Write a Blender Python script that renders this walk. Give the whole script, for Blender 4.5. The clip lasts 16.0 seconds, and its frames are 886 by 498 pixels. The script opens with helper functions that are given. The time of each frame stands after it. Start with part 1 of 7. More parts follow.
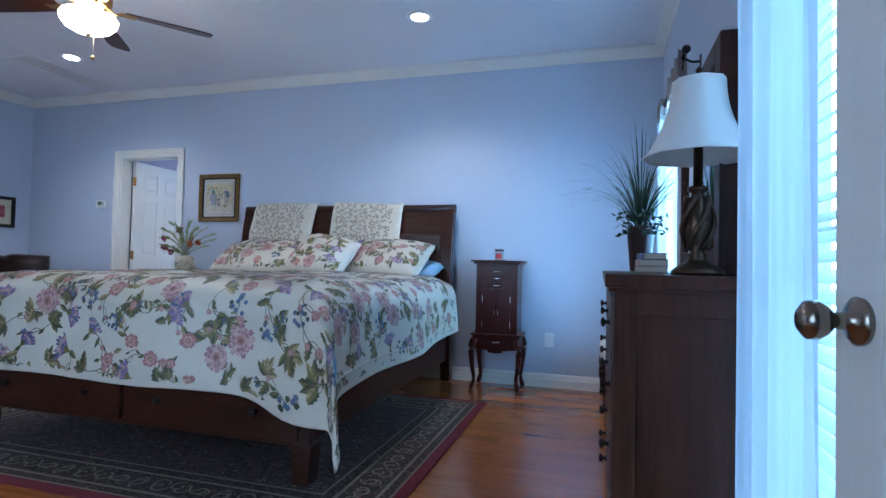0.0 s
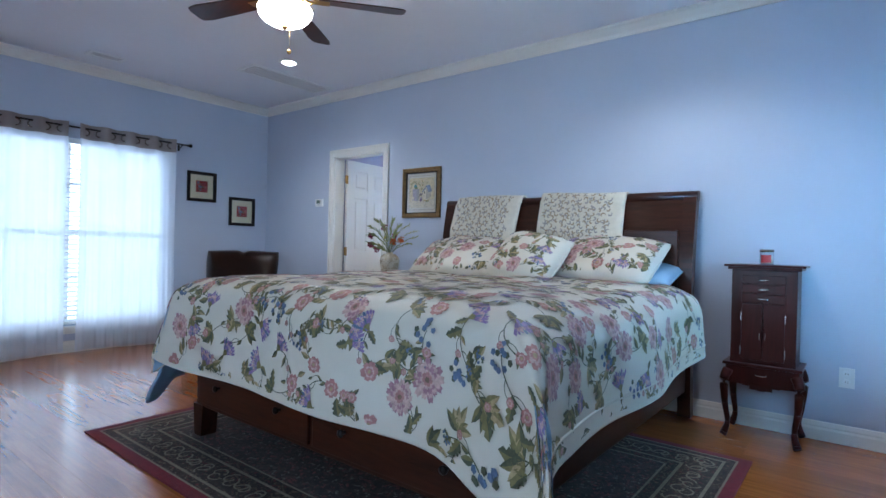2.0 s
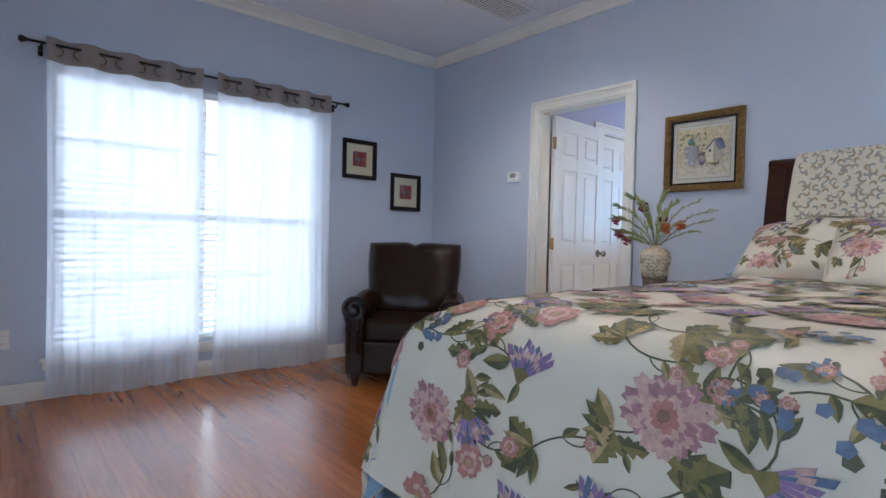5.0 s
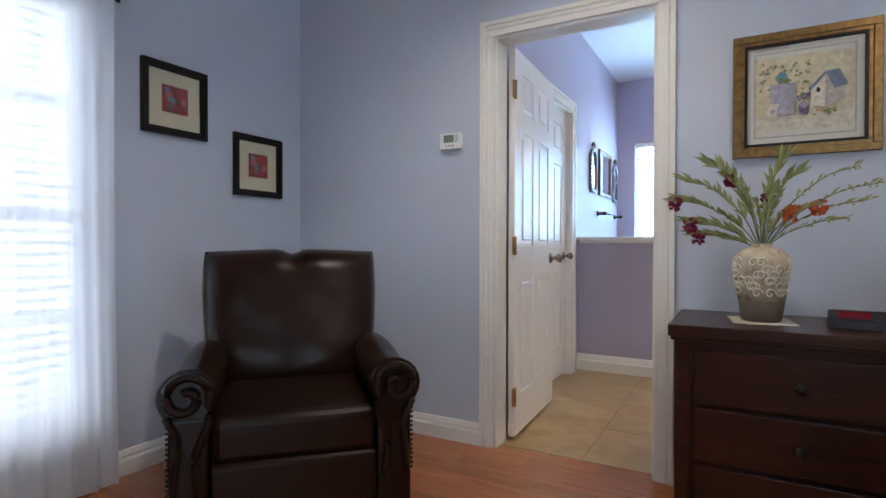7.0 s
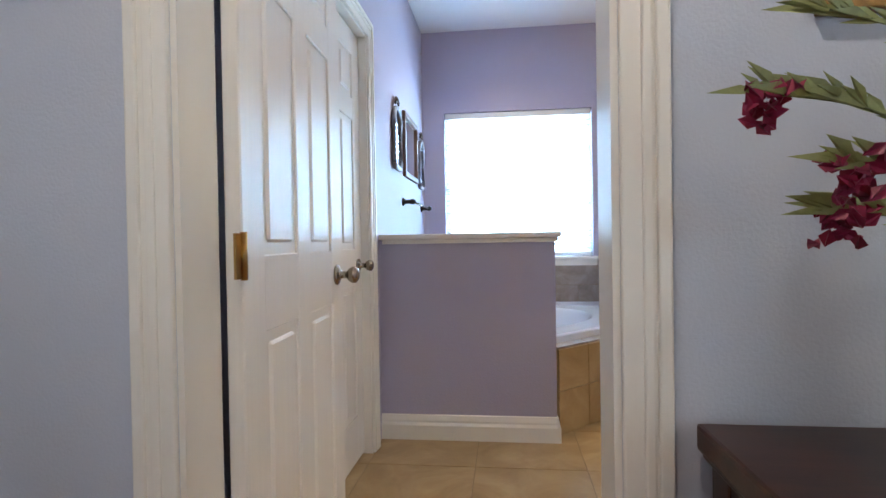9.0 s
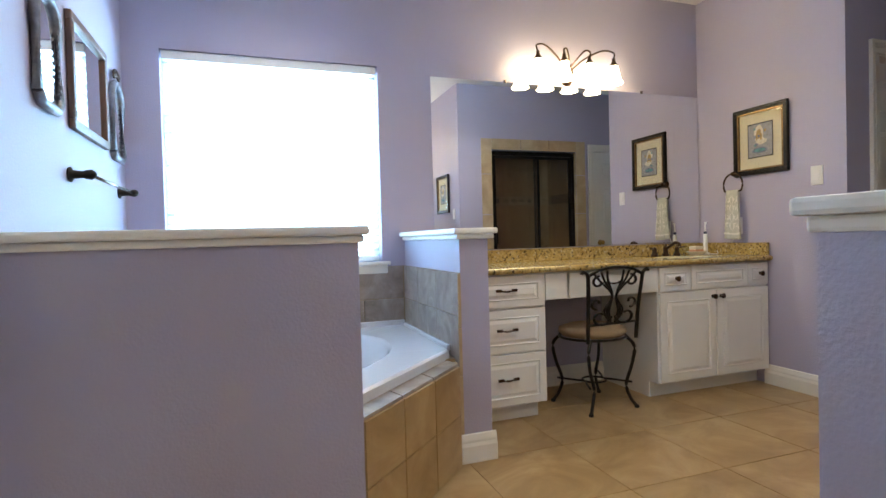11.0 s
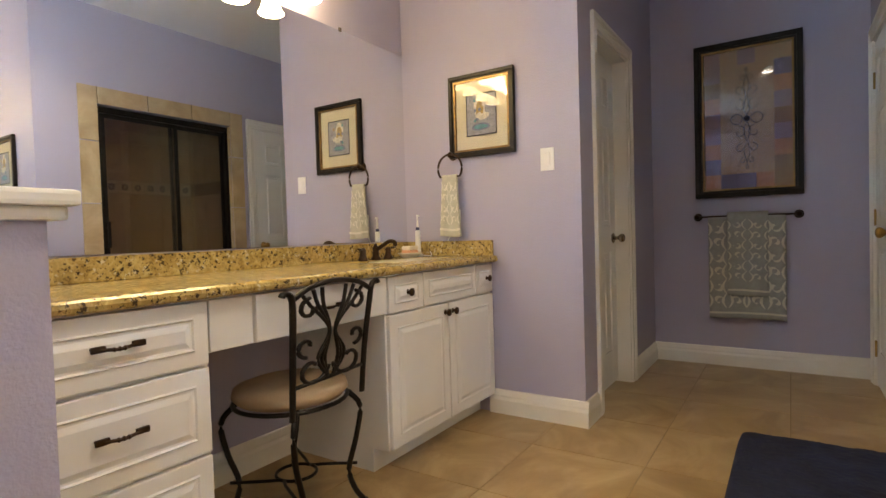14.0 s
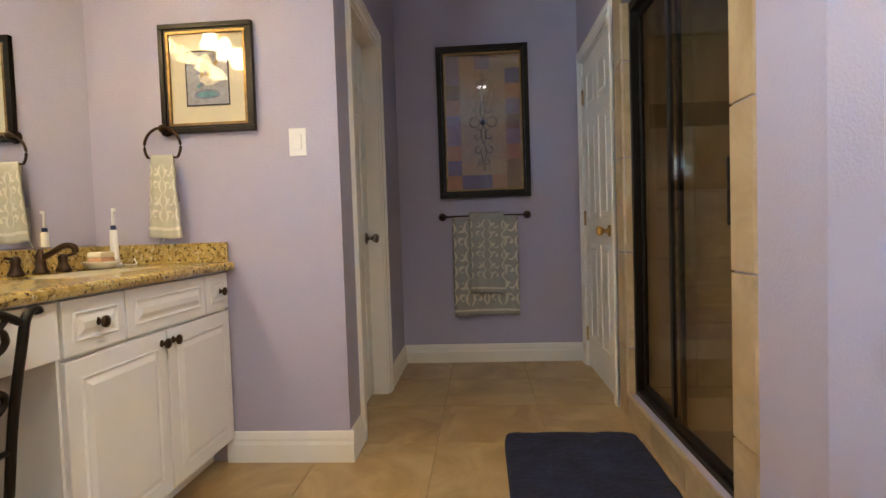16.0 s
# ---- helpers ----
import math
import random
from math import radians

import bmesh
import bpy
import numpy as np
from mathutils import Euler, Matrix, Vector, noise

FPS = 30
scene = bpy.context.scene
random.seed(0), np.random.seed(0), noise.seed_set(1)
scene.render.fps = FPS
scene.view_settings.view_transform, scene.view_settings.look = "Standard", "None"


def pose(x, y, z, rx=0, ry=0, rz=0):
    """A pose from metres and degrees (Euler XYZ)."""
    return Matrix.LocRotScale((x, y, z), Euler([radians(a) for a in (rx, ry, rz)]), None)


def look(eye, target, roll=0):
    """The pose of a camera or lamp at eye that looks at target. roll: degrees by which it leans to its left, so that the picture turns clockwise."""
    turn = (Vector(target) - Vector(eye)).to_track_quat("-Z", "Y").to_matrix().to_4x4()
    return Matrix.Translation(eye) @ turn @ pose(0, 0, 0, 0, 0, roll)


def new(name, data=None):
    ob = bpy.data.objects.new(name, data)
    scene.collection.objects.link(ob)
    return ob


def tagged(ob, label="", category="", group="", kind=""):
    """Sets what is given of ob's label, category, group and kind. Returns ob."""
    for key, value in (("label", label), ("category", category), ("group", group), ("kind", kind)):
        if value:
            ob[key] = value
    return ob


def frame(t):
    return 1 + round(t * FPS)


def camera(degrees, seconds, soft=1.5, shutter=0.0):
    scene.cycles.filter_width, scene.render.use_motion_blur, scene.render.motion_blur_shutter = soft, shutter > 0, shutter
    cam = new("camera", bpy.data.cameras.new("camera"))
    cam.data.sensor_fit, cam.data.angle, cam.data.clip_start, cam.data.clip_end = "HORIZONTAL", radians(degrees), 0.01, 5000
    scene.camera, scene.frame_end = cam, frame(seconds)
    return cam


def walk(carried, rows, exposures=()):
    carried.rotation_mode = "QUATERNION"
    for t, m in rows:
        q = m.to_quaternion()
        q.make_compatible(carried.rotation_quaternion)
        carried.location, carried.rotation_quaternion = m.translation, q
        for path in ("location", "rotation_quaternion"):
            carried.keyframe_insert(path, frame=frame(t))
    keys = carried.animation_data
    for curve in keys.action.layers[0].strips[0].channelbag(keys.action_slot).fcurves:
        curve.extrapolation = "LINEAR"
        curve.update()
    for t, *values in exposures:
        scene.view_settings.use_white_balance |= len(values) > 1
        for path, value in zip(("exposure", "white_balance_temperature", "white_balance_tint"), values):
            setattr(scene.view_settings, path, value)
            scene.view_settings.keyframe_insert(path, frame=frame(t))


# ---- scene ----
cam = camera(79.5, 16.0)
PATH = [
    (0, (6.225, -4.453, 0.988), (5.657, -2.536, 1.044), 1.3),
    (0.5, (6.119, -4.247, 1.031), (5.355, -2.399, 1.063), 1.5),
    (1, (6.011, -4.049, 1.071), (5.035, -2.303, 1.081), 1.5),
    (1.5, (5.939, -3.931, 1.096), (4.82, -2.274, 1.091), 1.4),
    (2, (5.885, -3.868, 1.087), (4.648, -2.297, 1.078), 1.4),
    (2.5, (5.832, -3.795, 1.074), (4.511, -2.293, 1.066), 1.4),
    (3, (5.665, -3.782, 1.055), (4.286, -2.334, 1.042), 1.2),
    (3.5, (5.378, -3.587, 1.071), (3.902, -2.237, 1.037), 1.2),
    (4, (4.892, -3.5, 1.072), (3.344, -2.234, 1.024), 1.4),
    (4.2, (4.725, -3.452, 1.067), (3.154, -2.215, 1.015), 1.4),
    (6.5, (2.679, -2.787, 1.011), (1.521, -1.157, 0.985), 0.5),
    (7, (2.364, -2.436, 1.022), (1.39, -0.689, 0.999), 0.1),
    (7.5, (2.122, -2.064, 1.004), (1.365, -0.213, 1.003), 0.3),
    (8.2, (1.966, -1.477, 1.036), (1.459, 0.457, 1.005), -0.3),
    (10.5, (1.797, 0.042, 1.013), (2.214, 1.998, 0.988), -1.6),
    (11, (1.825, 0.3, 1.028), (2.496, 2.184, 0.988), -1.6),
    (11.5, (1.933, 0.556, 1.034), (2.79, 2.362, 0.984), -1.7),
    (12, (2.052, 0.822, 1.04), (3.061, 2.548, 0.983), -1.7),
    (12.5, (2.155, 1.065, 1.031), (3.358, 2.661, 0.966), -1.7),
    (13, (2.28, 1.245, 1.025), (3.622, 2.726, 0.958), -1.8),
    (13.5, (2.422, 1.404, 1.022), (3.908, 2.74, 0.953), -1.8),
    (14, (2.472, 1.539, 0.981), (4.145, 2.634, 0.925), -1.7),
    (14.5, (2.547, 1.595, 0.989), (4.333, 2.494, 0.926), -1.8),
    (15, (2.623, 1.615, 0.976), (4.513, 2.267, 0.914), -1.9),
    (15.5, (2.75, 1.723, 0.968), (4.709, 2.121, 0.897), -1.9),
    (16, (2.86, 1.826, 0.97), (4.853, 1.969, 0.891), -1.9),
]
walk(cam, [(t, look(e, g, r)) for t, e, g, r in PATH],
     exposures=[(0, 0.24, 4950, 9), (1.5, 0.32, 5050, 8), (3.5, 0.36, 5600, 11), (7.0, 0.37, 6250, 13), (8.2, 0.34, 6650, 14), (10.5, 0.4, 6600, 8), (12.5, 0.48, 7000, 9), (13.5, 0.56, 7500, 10), (14.0, 0.72, 7900, 10), (14.5, 1.0, 8000, 10), (16, 0.92, 7700, 10)])
# ---- world and large lights ----
world = bpy.data.worlds.new("world")
scene.world = world
world.use_nodes = True
_wn = world.node_tree
_sky = _wn.nodes.new("ShaderNodeTexSky")
_sky.sky_type, _sky.sun_disc = "NISHITA", False
_sky.sun_elevation, _sky.sun_rotation = radians(50), radians(200)
_wn.links.new(_sky.outputs[0], _wn.nodes["Background"].inputs[0])
_wn.nodes["Background"].inputs[1].default_value = 0.1
SKY_BED, SKY_SIDE, SKY_NEAR, SKY_BATH = 3.4, 22.0, 4.0, 23.0
CAN_W, FAN_E, SHADE_E = 40.0, 28.0, 32.0


def area_lamp(name, m, w, h, power, color):
    d = bpy.data.lights.new(name, "AREA")
    d.shape, d.size, d.size_y, d.energy, d.color = "RECTANGLE", w, h, power, color
    ob = new(name, d)
    ob.matrix_world = m
    return ob


# ---- materials ----
MATS = {}


def principled(name):
    m = bpy.data.materials.new(name)
    m.use_nodes = True
    MATS[name] = m
    nt = m.node_tree
    return m, nt, nt.nodes["Principled BSDF"]


def node(nt, kind, **kw):
    n = nt.nodes.new(kind)
    for k, v in kw.items():
        n.inputs[k].default_value = v
    return n


def coords(nt, scale=(1, 1, 1), rot=(0, 0, 0)):
    tc = nt.nodes.new("ShaderNodeTexCoord")
    mp = nt.nodes.new("ShaderNodeMapping")
    mp.inputs["Scale"].default_value = scale
    mp.inputs["Rotation"].default_value = rot
    nt.links.new(tc.outputs["Object"], mp.inputs[0])
    return mp.outputs[0]


def ramp(nt, fac, stops):
    r = nt.nodes.new("ShaderNodeValToRGB")
    els = r.color_ramp.elements
    while len(els) < len(stops):
        els.new(0.5)
    for e, (p, c) in zip(els, stops):
        e.position, e.color = p, (*c, 1)
    nt.links.new(fac, r.inputs[0])
    return r.outputs[0]


def shade(c, f):
    return tuple(min(1, v * f) for v in c)


def plain(name, color, rough=0.5, metal=0.0, scale=6.0, vary=0.08, bump=0.0, bscale=200.0, stretch=(1, 1, 1), spec=0.5, coat=0.0):
    """A surface with variation at two scales and a fine relief."""
    m, nt, b = principled(name)
    co = coords(nt, stretch)
    n1 = node(nt, "ShaderNodeTexNoise", Scale=scale, Detail=5.0, Roughness=0.65)
    nt.links.new(co, n1.inputs["Vector"])
    c = ramp(nt, n1.outputs[0], [(0.25, shade(color, 1 - vary)), (0.75, shade(color, 1 + vary))])
    nt.links.new(c, b.inputs["Base Color"])
    b.inputs["Metallic"].default_value = metal
    b.inputs["Specular IOR Level"].default_value = spec
    b.inputs["Coat Weight"].default_value = coat
    rr = node(nt, "ShaderNodeMapRange")
    rr.inputs[3].default_value, rr.inputs[4].default_value = max(0.02, rough - 0.07), min(1, rough + 0.07)
    nt.links.new(n1.outputs[0], rr.inputs[0])
    nt.links.new(rr.outputs[0], b.inputs["Roughness"])
    if bump:
        n2 = node(nt, "ShaderNodeTexNoise", Scale=bscale, Detail=3.0)
        nt.links.new(co, n2.inputs["Vector"])
        bp = node(nt, "ShaderNodeBump", Strength=bump, Distance=0.004)
        nt.links.new(n2.outputs[0], bp.inputs["Height"])
        nt.links.new(bp.outputs[0], b.inputs["Normal"])
    return m


def wood(name, dark, light, rough=0.3, stretch=(1.5, 14, 14), per_object=0.0, coat=0.3, spec=0.5, relief=0.08):
    m, nt, b = principled(name)
    tc = nt.nodes.new("ShaderNodeTexCoord")
    mp = node(nt, "ShaderNodeMapping", Scale=stretch)
    src = tc.outputs["Object"]
    if per_object:
        info = nt.nodes.new("ShaderNodeObjectInfo")
        add = nt.nodes.new("ShaderNodeVectorMath")
        mul = nt.nodes.new("ShaderNodeVectorMath")
        mul.operation = "SCALE"
        mul.inputs[0].default_value = (37.0, 19.0, 11.0)
        nt.links.new(info.outputs["Random"], mul.inputs["Scale"])
        nt.links.new(src, add.inputs[0])
        nt.links.new(mul.outputs[0], add.inputs[1])
        src = add.outputs[0]
    nt.links.new(src, mp.inputs[0])
    n1 = node(nt, "ShaderNodeTexNoise", Scale=2.2, Detail=8.0, Roughness=0.7, Distortion=0.6)
    nt.links.new(mp.outputs[0], n1.inputs["Vector"])
    c = ramp(nt, n1.outputs[0], [(0.3, dark), (0.7, light)])
    if per_object:
        hs = nt.nodes.new("ShaderNodeHueSaturation")
        mr = node(nt, "ShaderNodeMapRange")
        mr.inputs[3].default_value, mr.inputs[4].default_value = 1 - per_object, 1 + per_object
        nt.links.new(info.outputs["Random"], mr.inputs[0])
        nt.links.new(mr.outputs[0], hs.inputs["Value"])
        nt.links.new(c, hs.inputs["Color"])
        c = hs.outputs[0]
    nt.links.new(c, b.inputs["Base Color"])
    b.inputs["Roughness"].default_value = rough
    b.inputs["Coat Weight"].default_value = coat
    b.inputs["Coat Roughness"].default_value = 0.17
    b.inputs["Specular IOR Level"].default_value = spec
    bp = node(nt, "ShaderNodeBump", Strength=relief, Distance=0.002)
    nt.links.new(n1.outputs[0], bp.inputs["Height"])
    nt.links.new(bp.outputs[0], b.inputs["Normal"])
    return m


def stone(name, stops, scale=4.0, rough=0.35, fine=40.0, spots=None, per_object=0.0):
    m, nt, b = principled(name)
    co = coords(nt)
    if per_object:
        info = nt.nodes.new("ShaderNodeObjectInfo")
        add = nt.nodes.new("ShaderNodeVectorMath")
        mul = nt.nodes.new("ShaderNodeVectorMath")
        mul.operation = "SCALE"
        mul.inputs[0].default_value = (31.0, 17.0, 23.0)
        nt.links.new(info.outputs["Random"], mul.inputs["Scale"])
        nt.links.new(co, add.inputs[0])
        nt.links.new(mul.outputs[0], add.inputs[1])
        co = add.outputs[0]
    n1 = node(nt, "ShaderNodeTexNoise", Scale=scale, Detail=9.0, Roughness=0.62, Distortion=1.2)
    nt.links.new(co, n1.inputs["Vector"])
    c = ramp(nt, n1.outputs[0], stops)
    if spots:
        for sc, lo, hi, col in spots:
            v = node(nt, "ShaderNodeTexNoise", Scale=sc, Detail=3.0, Roughness=0.6)
            nt.links.new(co, v.inputs["Vector"])
            f = ramp(nt, v.outputs[0], [(lo, (0, 0, 0)), (hi, (1, 1, 1))])
            mx = nt.nodes.new("ShaderNodeMixRGB")
            nt.links.new(f, mx.inputs[0])
            nt.links.new(c, mx.inputs[1])
            mx.inputs[2].default_value = (*col, 1)
            c = mx.outputs[0]
    nt.links.new(c, b.inputs["Base Color"])
    b.inputs["Roughness"].default_value = rough
    n2 = node(nt, "ShaderNodeTexNoise", Scale=fine, Detail=4.0)
    nt.links.new(co, n2.inputs["Vector"])
    bp = node(nt, "ShaderNodeBump", Strength=0.12, Distance=0.002)
    nt.links.new(n2.outputs[0], bp.inputs["Height"])
    nt.links.new(bp.outputs[0], b.inputs["Normal"])
    return m


def emitter(name, color, strength):
    m = bpy.data.materials.new(name)
    m.use_nodes = True
    nt = m.node_tree
    nt.nodes.remove(nt.nodes["Principled BSDF"])
    e = node(nt, "ShaderNodeEmission", Strength=strength)
    e.inputs[0].default_value = (*color, 1)
    nt.links.new(e.outputs[0], nt.nodes["Material Output"].inputs[0])
    return m


def veil(name, color, clear, light, weave=900.0):
    """Thin cloth or slat that lets light through: part clear, part glowing with what falls on its far side."""
    m = bpy.data.materials.new(name)
    m.use_nodes = True
    nt = m.node_tree
    nt.nodes.remove(nt.nodes["Principled BSDF"])
    d = nt.nodes.new("ShaderNodeBsdfDiffuse")
    t = nt.nodes.new("ShaderNodeBsdfTranslucent")
    tr = nt.nodes.new("ShaderNodeBsdfTransparent")
    for s in (d, t):
        s.inputs[0].default_value = (*color, 1)
    a = node(nt, "ShaderNodeMixShader")
    a.inputs[0].default_value = light
    b = node(nt, "ShaderNodeMixShader")
    n = node(nt, "ShaderNodeTexNoise", Scale=weave, Detail=2.0)
    nt.links.new(coords(nt), n.inputs["Vector"])
    mr = node(nt, "ShaderNodeMapRange")
    mr.inputs[3].default_value, mr.inputs[4].default_value = clear * 0.7, min(1, clear * 1.3)
    nt.links.new(n.outputs[0], mr.inputs[0])
    nt.links.new(mr.outputs[0], b.inputs[0])
    nt.links.new(d.outputs[0], a.inputs[1])
    nt.links.new(t.outputs[0], a.inputs[2])
    nt.links.new(a.outputs[0], b.inputs[1])
    nt.links.new(tr.outputs[0], b.inputs[2])
    nt.links.new(b.outputs[0], nt.nodes["Material Output"].inputs[0])
    return m


def pane_mat(name, tint, gloss):
    m = bpy.data.materials.new(name)
    m.use_nodes = True
    nt = m.node_tree
    nt.nodes.remove(nt.nodes["Principled BSDF"])
    g = node(nt, "ShaderNodeBsdfGlossy", Roughness=0.02)
    tr = nt.nodes.new("ShaderNodeBsdfTransparent")
    tr.inputs[0].default_value = (*tint, 1)
    mx = node(nt, "ShaderNodeMixShader")
    mx.inputs[0].default_value = gloss
    nt.links.new(tr.outputs[0], mx.inputs[1])
    nt.links.new(g.outputs[0], mx.inputs[2])
    nt.links.new(mx.outputs[0], nt.nodes["Material Output"].inputs[0])
    return m


M_BLUE = plain("blue_wall_paint", (0.525, 0.56, 0.645), 0.6, scale=1.2, vary=0.03, bump=0.25, bscale=160)
M_LAV = plain("lavender_wall_paint", (0.42, 0.394, 0.51), 0.55, scale=1.2, vary=0.03, bump=0.35, bscale=120)
M_CEIL = plain("white_ceiling_paint", (0.80, 0.80, 0.82), 0.8, scale=2, vary=0.02, bump=0.2, bscale=90)
M_TRIM = plain("cream_trim_paint", (0.80, 0.77, 0.70), 0.35, scale=4, vary=0.03)
M_WHITE = plain("white_cabinet_paint", (0.80, 0.79, 0.77), 0.32, scale=5, vary=0.03)
M_DOOR = plain("white_door_paint", (0.80, 0.78, 0.73), 0.35, scale=3, vary=0.03, bump=0.1, bscale=60, stretch=(30, 30, 1))
M_PLANK = wood("oak_floorboard", (0.25, 0.073, 0.016), (0.46, 0.158, 0.037), 0.24, (1.2, 16, 16), 0.18, 0.45, 0.4, 0.012)
M_GAP = plain("dark_joint", (0.15, 0.062, 0.022), 0.8)
M_TILE = stone("beige_floor_tile", [(0.28, (0.27, 0.165, 0.065)), (0.5, (0.38, 0.25, 0.115)), (0.72, (0.50, 0.36, 0.19))], 2.6, 0.3, per_object=1)
M_GROUT = plain("grout", (0.29, 0.21, 0.125), 0.9, bump=0.3)
M_TILE2 = stone("grey_brown_wall_tile", [(0.3, (0.19, 0.15, 0.125)), (0.5, (0.30, 0.245, 0.205)), (0.72, (0.43, 0.37, 0.32))], 6.0, 0.4, per_object=1)
M_TILE3 = stone("tan_tile", [(0.25, (0.36, 0.25, 0.13)), (0.5, (0.46, 0.34, 0.20)), (0.8, (0.60, 0.47, 0.30))], 4.0, 0.4, per_object=1)
M_GRANITE = stone("gold_granite", [(0.3, (0.26, 0.17, 0.05)), (0.55, (0.50, 0.36, 0.13)), (0.75, (0.66, 0.54, 0.28))], 26, 0.2, 60,
                  [(70, 0.56, 0.62, (0.05, 0.035, 0.02)), (45, 0.60, 0.68, (0.62, 0.55, 0.38)), (110, 0.60, 0.66, (0.10, 0.06, 0.02))])
M_DARKWOOD = wood("dark_cherry_wood", (0.016, 0.005, 0.003), (0.058, 0.017, 0.008), 0.30, (1.5, 12, 12), coat=0.10, spec=0.28)
M_DRESSER = wood("brown_stained_wood", (0.028, 0.010, 0.006), (0.085, 0.030, 0.015), 0.42, (12, 12, 1.2), coat=0.03, spec=0.2)
M_MAHOG = wood("red_mahogany", (0.024, 0.004, 0.003), (0.058, 0.009, 0.006), 0.28, (12, 12, 1.5), coat=0.06, spec=0.25)
M_BLACK = plain("black_iron", (0.018, 0.014, 0.012), 0.4, 0.6, vary=0.3)
M_BRONZE = plain("oil_rubbed_bronze", (0.06, 0.035, 0.022), 0.3, 0.9, scale=20, vary=0.4)
M_BRASS = plain("aged_brass", (0.42, 0.26, 0.09), 0.3, 1.0, scale=20, vary=0.25)
M_NICKEL = plain("antique_nickel", (0.30, 0.26, 0.21), 0.22, 1.0, scale=20, vary=0.2)
M_LEATHER = plain("black_brown_leather", (0.017, 0.0065, 0.0035), 0.30, scale=1.6, vary=0.45, bump=0.06, bscale=260, spec=0.22)
M_SHEER = veil("white_sheer", (0.80, 0.81, 0.85), 0.12, 0.62)
M_SHEER_TOP = plain("grey_taupe_curtain_band", (0.30, 0.25, 0.23), 0.8, bump=0.3, bscale=500)
M_SLAT = veil("white_blind_slat", (0.9, 0.92, 0.95), 0.12, 0.5)
M_GLASS = pane_mat("window_glass", (0.97, 0.98, 0.98), 0.04)
M_SHGLASS = pane_mat("bronze_tinted_glass", (0.90, 0.85, 0.78), 0.11)
M_PICGLASS = pane_mat("picture_glass", (1, 1, 1), 0.035)
M_MIRROR = plain("mirror_silver", (0.86, 0.87, 0.88), 0.02, 1.0, vary=0.0)
MATS["mirror_silver"].node_tree.nodes["Principled BSDF"].inputs["Roughness"].default_value = 0.0
for _l in list(MATS["mirror_silver"].node_tree.links):
    if _l.to_socket.name == "Roughness":
        MATS["mirror_silver"].node_tree.links.remove(_l)
M_TUB = plain("white_acrylic", (0.66, 0.68, 0.72), 0.12, vary=0.01)
M_PORC = plain("cream_porcelain", (0.78, 0.72, 0.58), 0.15, vary=0.03)
M_PLASTIC = plain("white_plastic", (0.78, 0.78, 0.76), 0.3, vary=0.02)
M_SKY_BED = emitter("bright_daylight", (0.86, 0.94, 1.0), SKY_BED)
M_SKY_SIDE = emitter("blue_daylight", (0.42, 0.74, 1.0), SKY_SIDE)
M_SKY_NEAR = emitter("pale_blue_daylight", (0.45, 0.76, 1.0), SKY_NEAR)
# Fill glow behind the added south window; brightens the bed's foot.
M_FILL_SOUTH = emitter("south_fill_glow", (0.72, 0.87, 1.0), 5.4)
M_SKY_BATH = emitter("hazy_daylight", (0.40, 0.70, 1.0), SKY_BATH)
M_LAMP = emitter("lamp_glow", (1.0, 0.93, 0.82), 30.0)
M_BOWL = emitter("glass_bowl_glow", (1.0, 0.85, 0.66), FAN_E)
M_SHADE = emitter("frosted_shade_glow", (1.0, 0.80, 0.46), SHADE_E)


# ---- mesh helpers ----
def box(bm, x0, x1, y0, y1, z0, z1, bevel=0.0, mi=0, segs=2):
    r = bmesh.ops.create_cube(bm, size=1.0)
    vs = r["verts"]
    bmesh.ops.scale(bm, vec=(x1 - x0, y1 - y0, z1 - z0), verts=vs)
    bmesh.ops.translate(bm, vec=((x0 + x1) / 2, (y0 + y1) / 2, (z0 + z1) / 2), verts=vs)
    fs = {f for v in vs for f in v.link_faces}
    for f in fs:
        f.material_index = mi
    if bevel:
        es = {e for v in vs for e in v.link_edges}
        bmesh.ops.bevel(bm, geom=list(es), offset=bevel, segments=segs, affect="EDGES", profile=0.6)
    return vs


def lathe(bm, profile, segs=24, cx=0.0, cy=0.0, cz=0.0, squash=(1, 1), m=None):
    """Turned shape: profile rows of radius and height."""
    rings = []
    for r, z in profile:
        ring = []
        for i in range(segs):
            a = 2 * math.pi * i / segs
            p = Vector((cx + r * math.cos(a) * squash[0], cy + r * math.sin(a) * squash[1], cz + z))
            ring.append(bm.verts.new(m @ p if m else p))
        rings.append(ring)
    for a, b in zip(rings, rings[1:]):
        for i in range(segs):
            f = bm.faces.new((a[i], a[(i + 1) % segs], b[(i + 1) % segs], b[i]))
            f.smooth = True
    for ring, flip in ((rings[0], True), (rings[-1], False)):
        try:
            bm.faces.new(ring[::-1] if flip else ring)
        except ValueError:
            pass


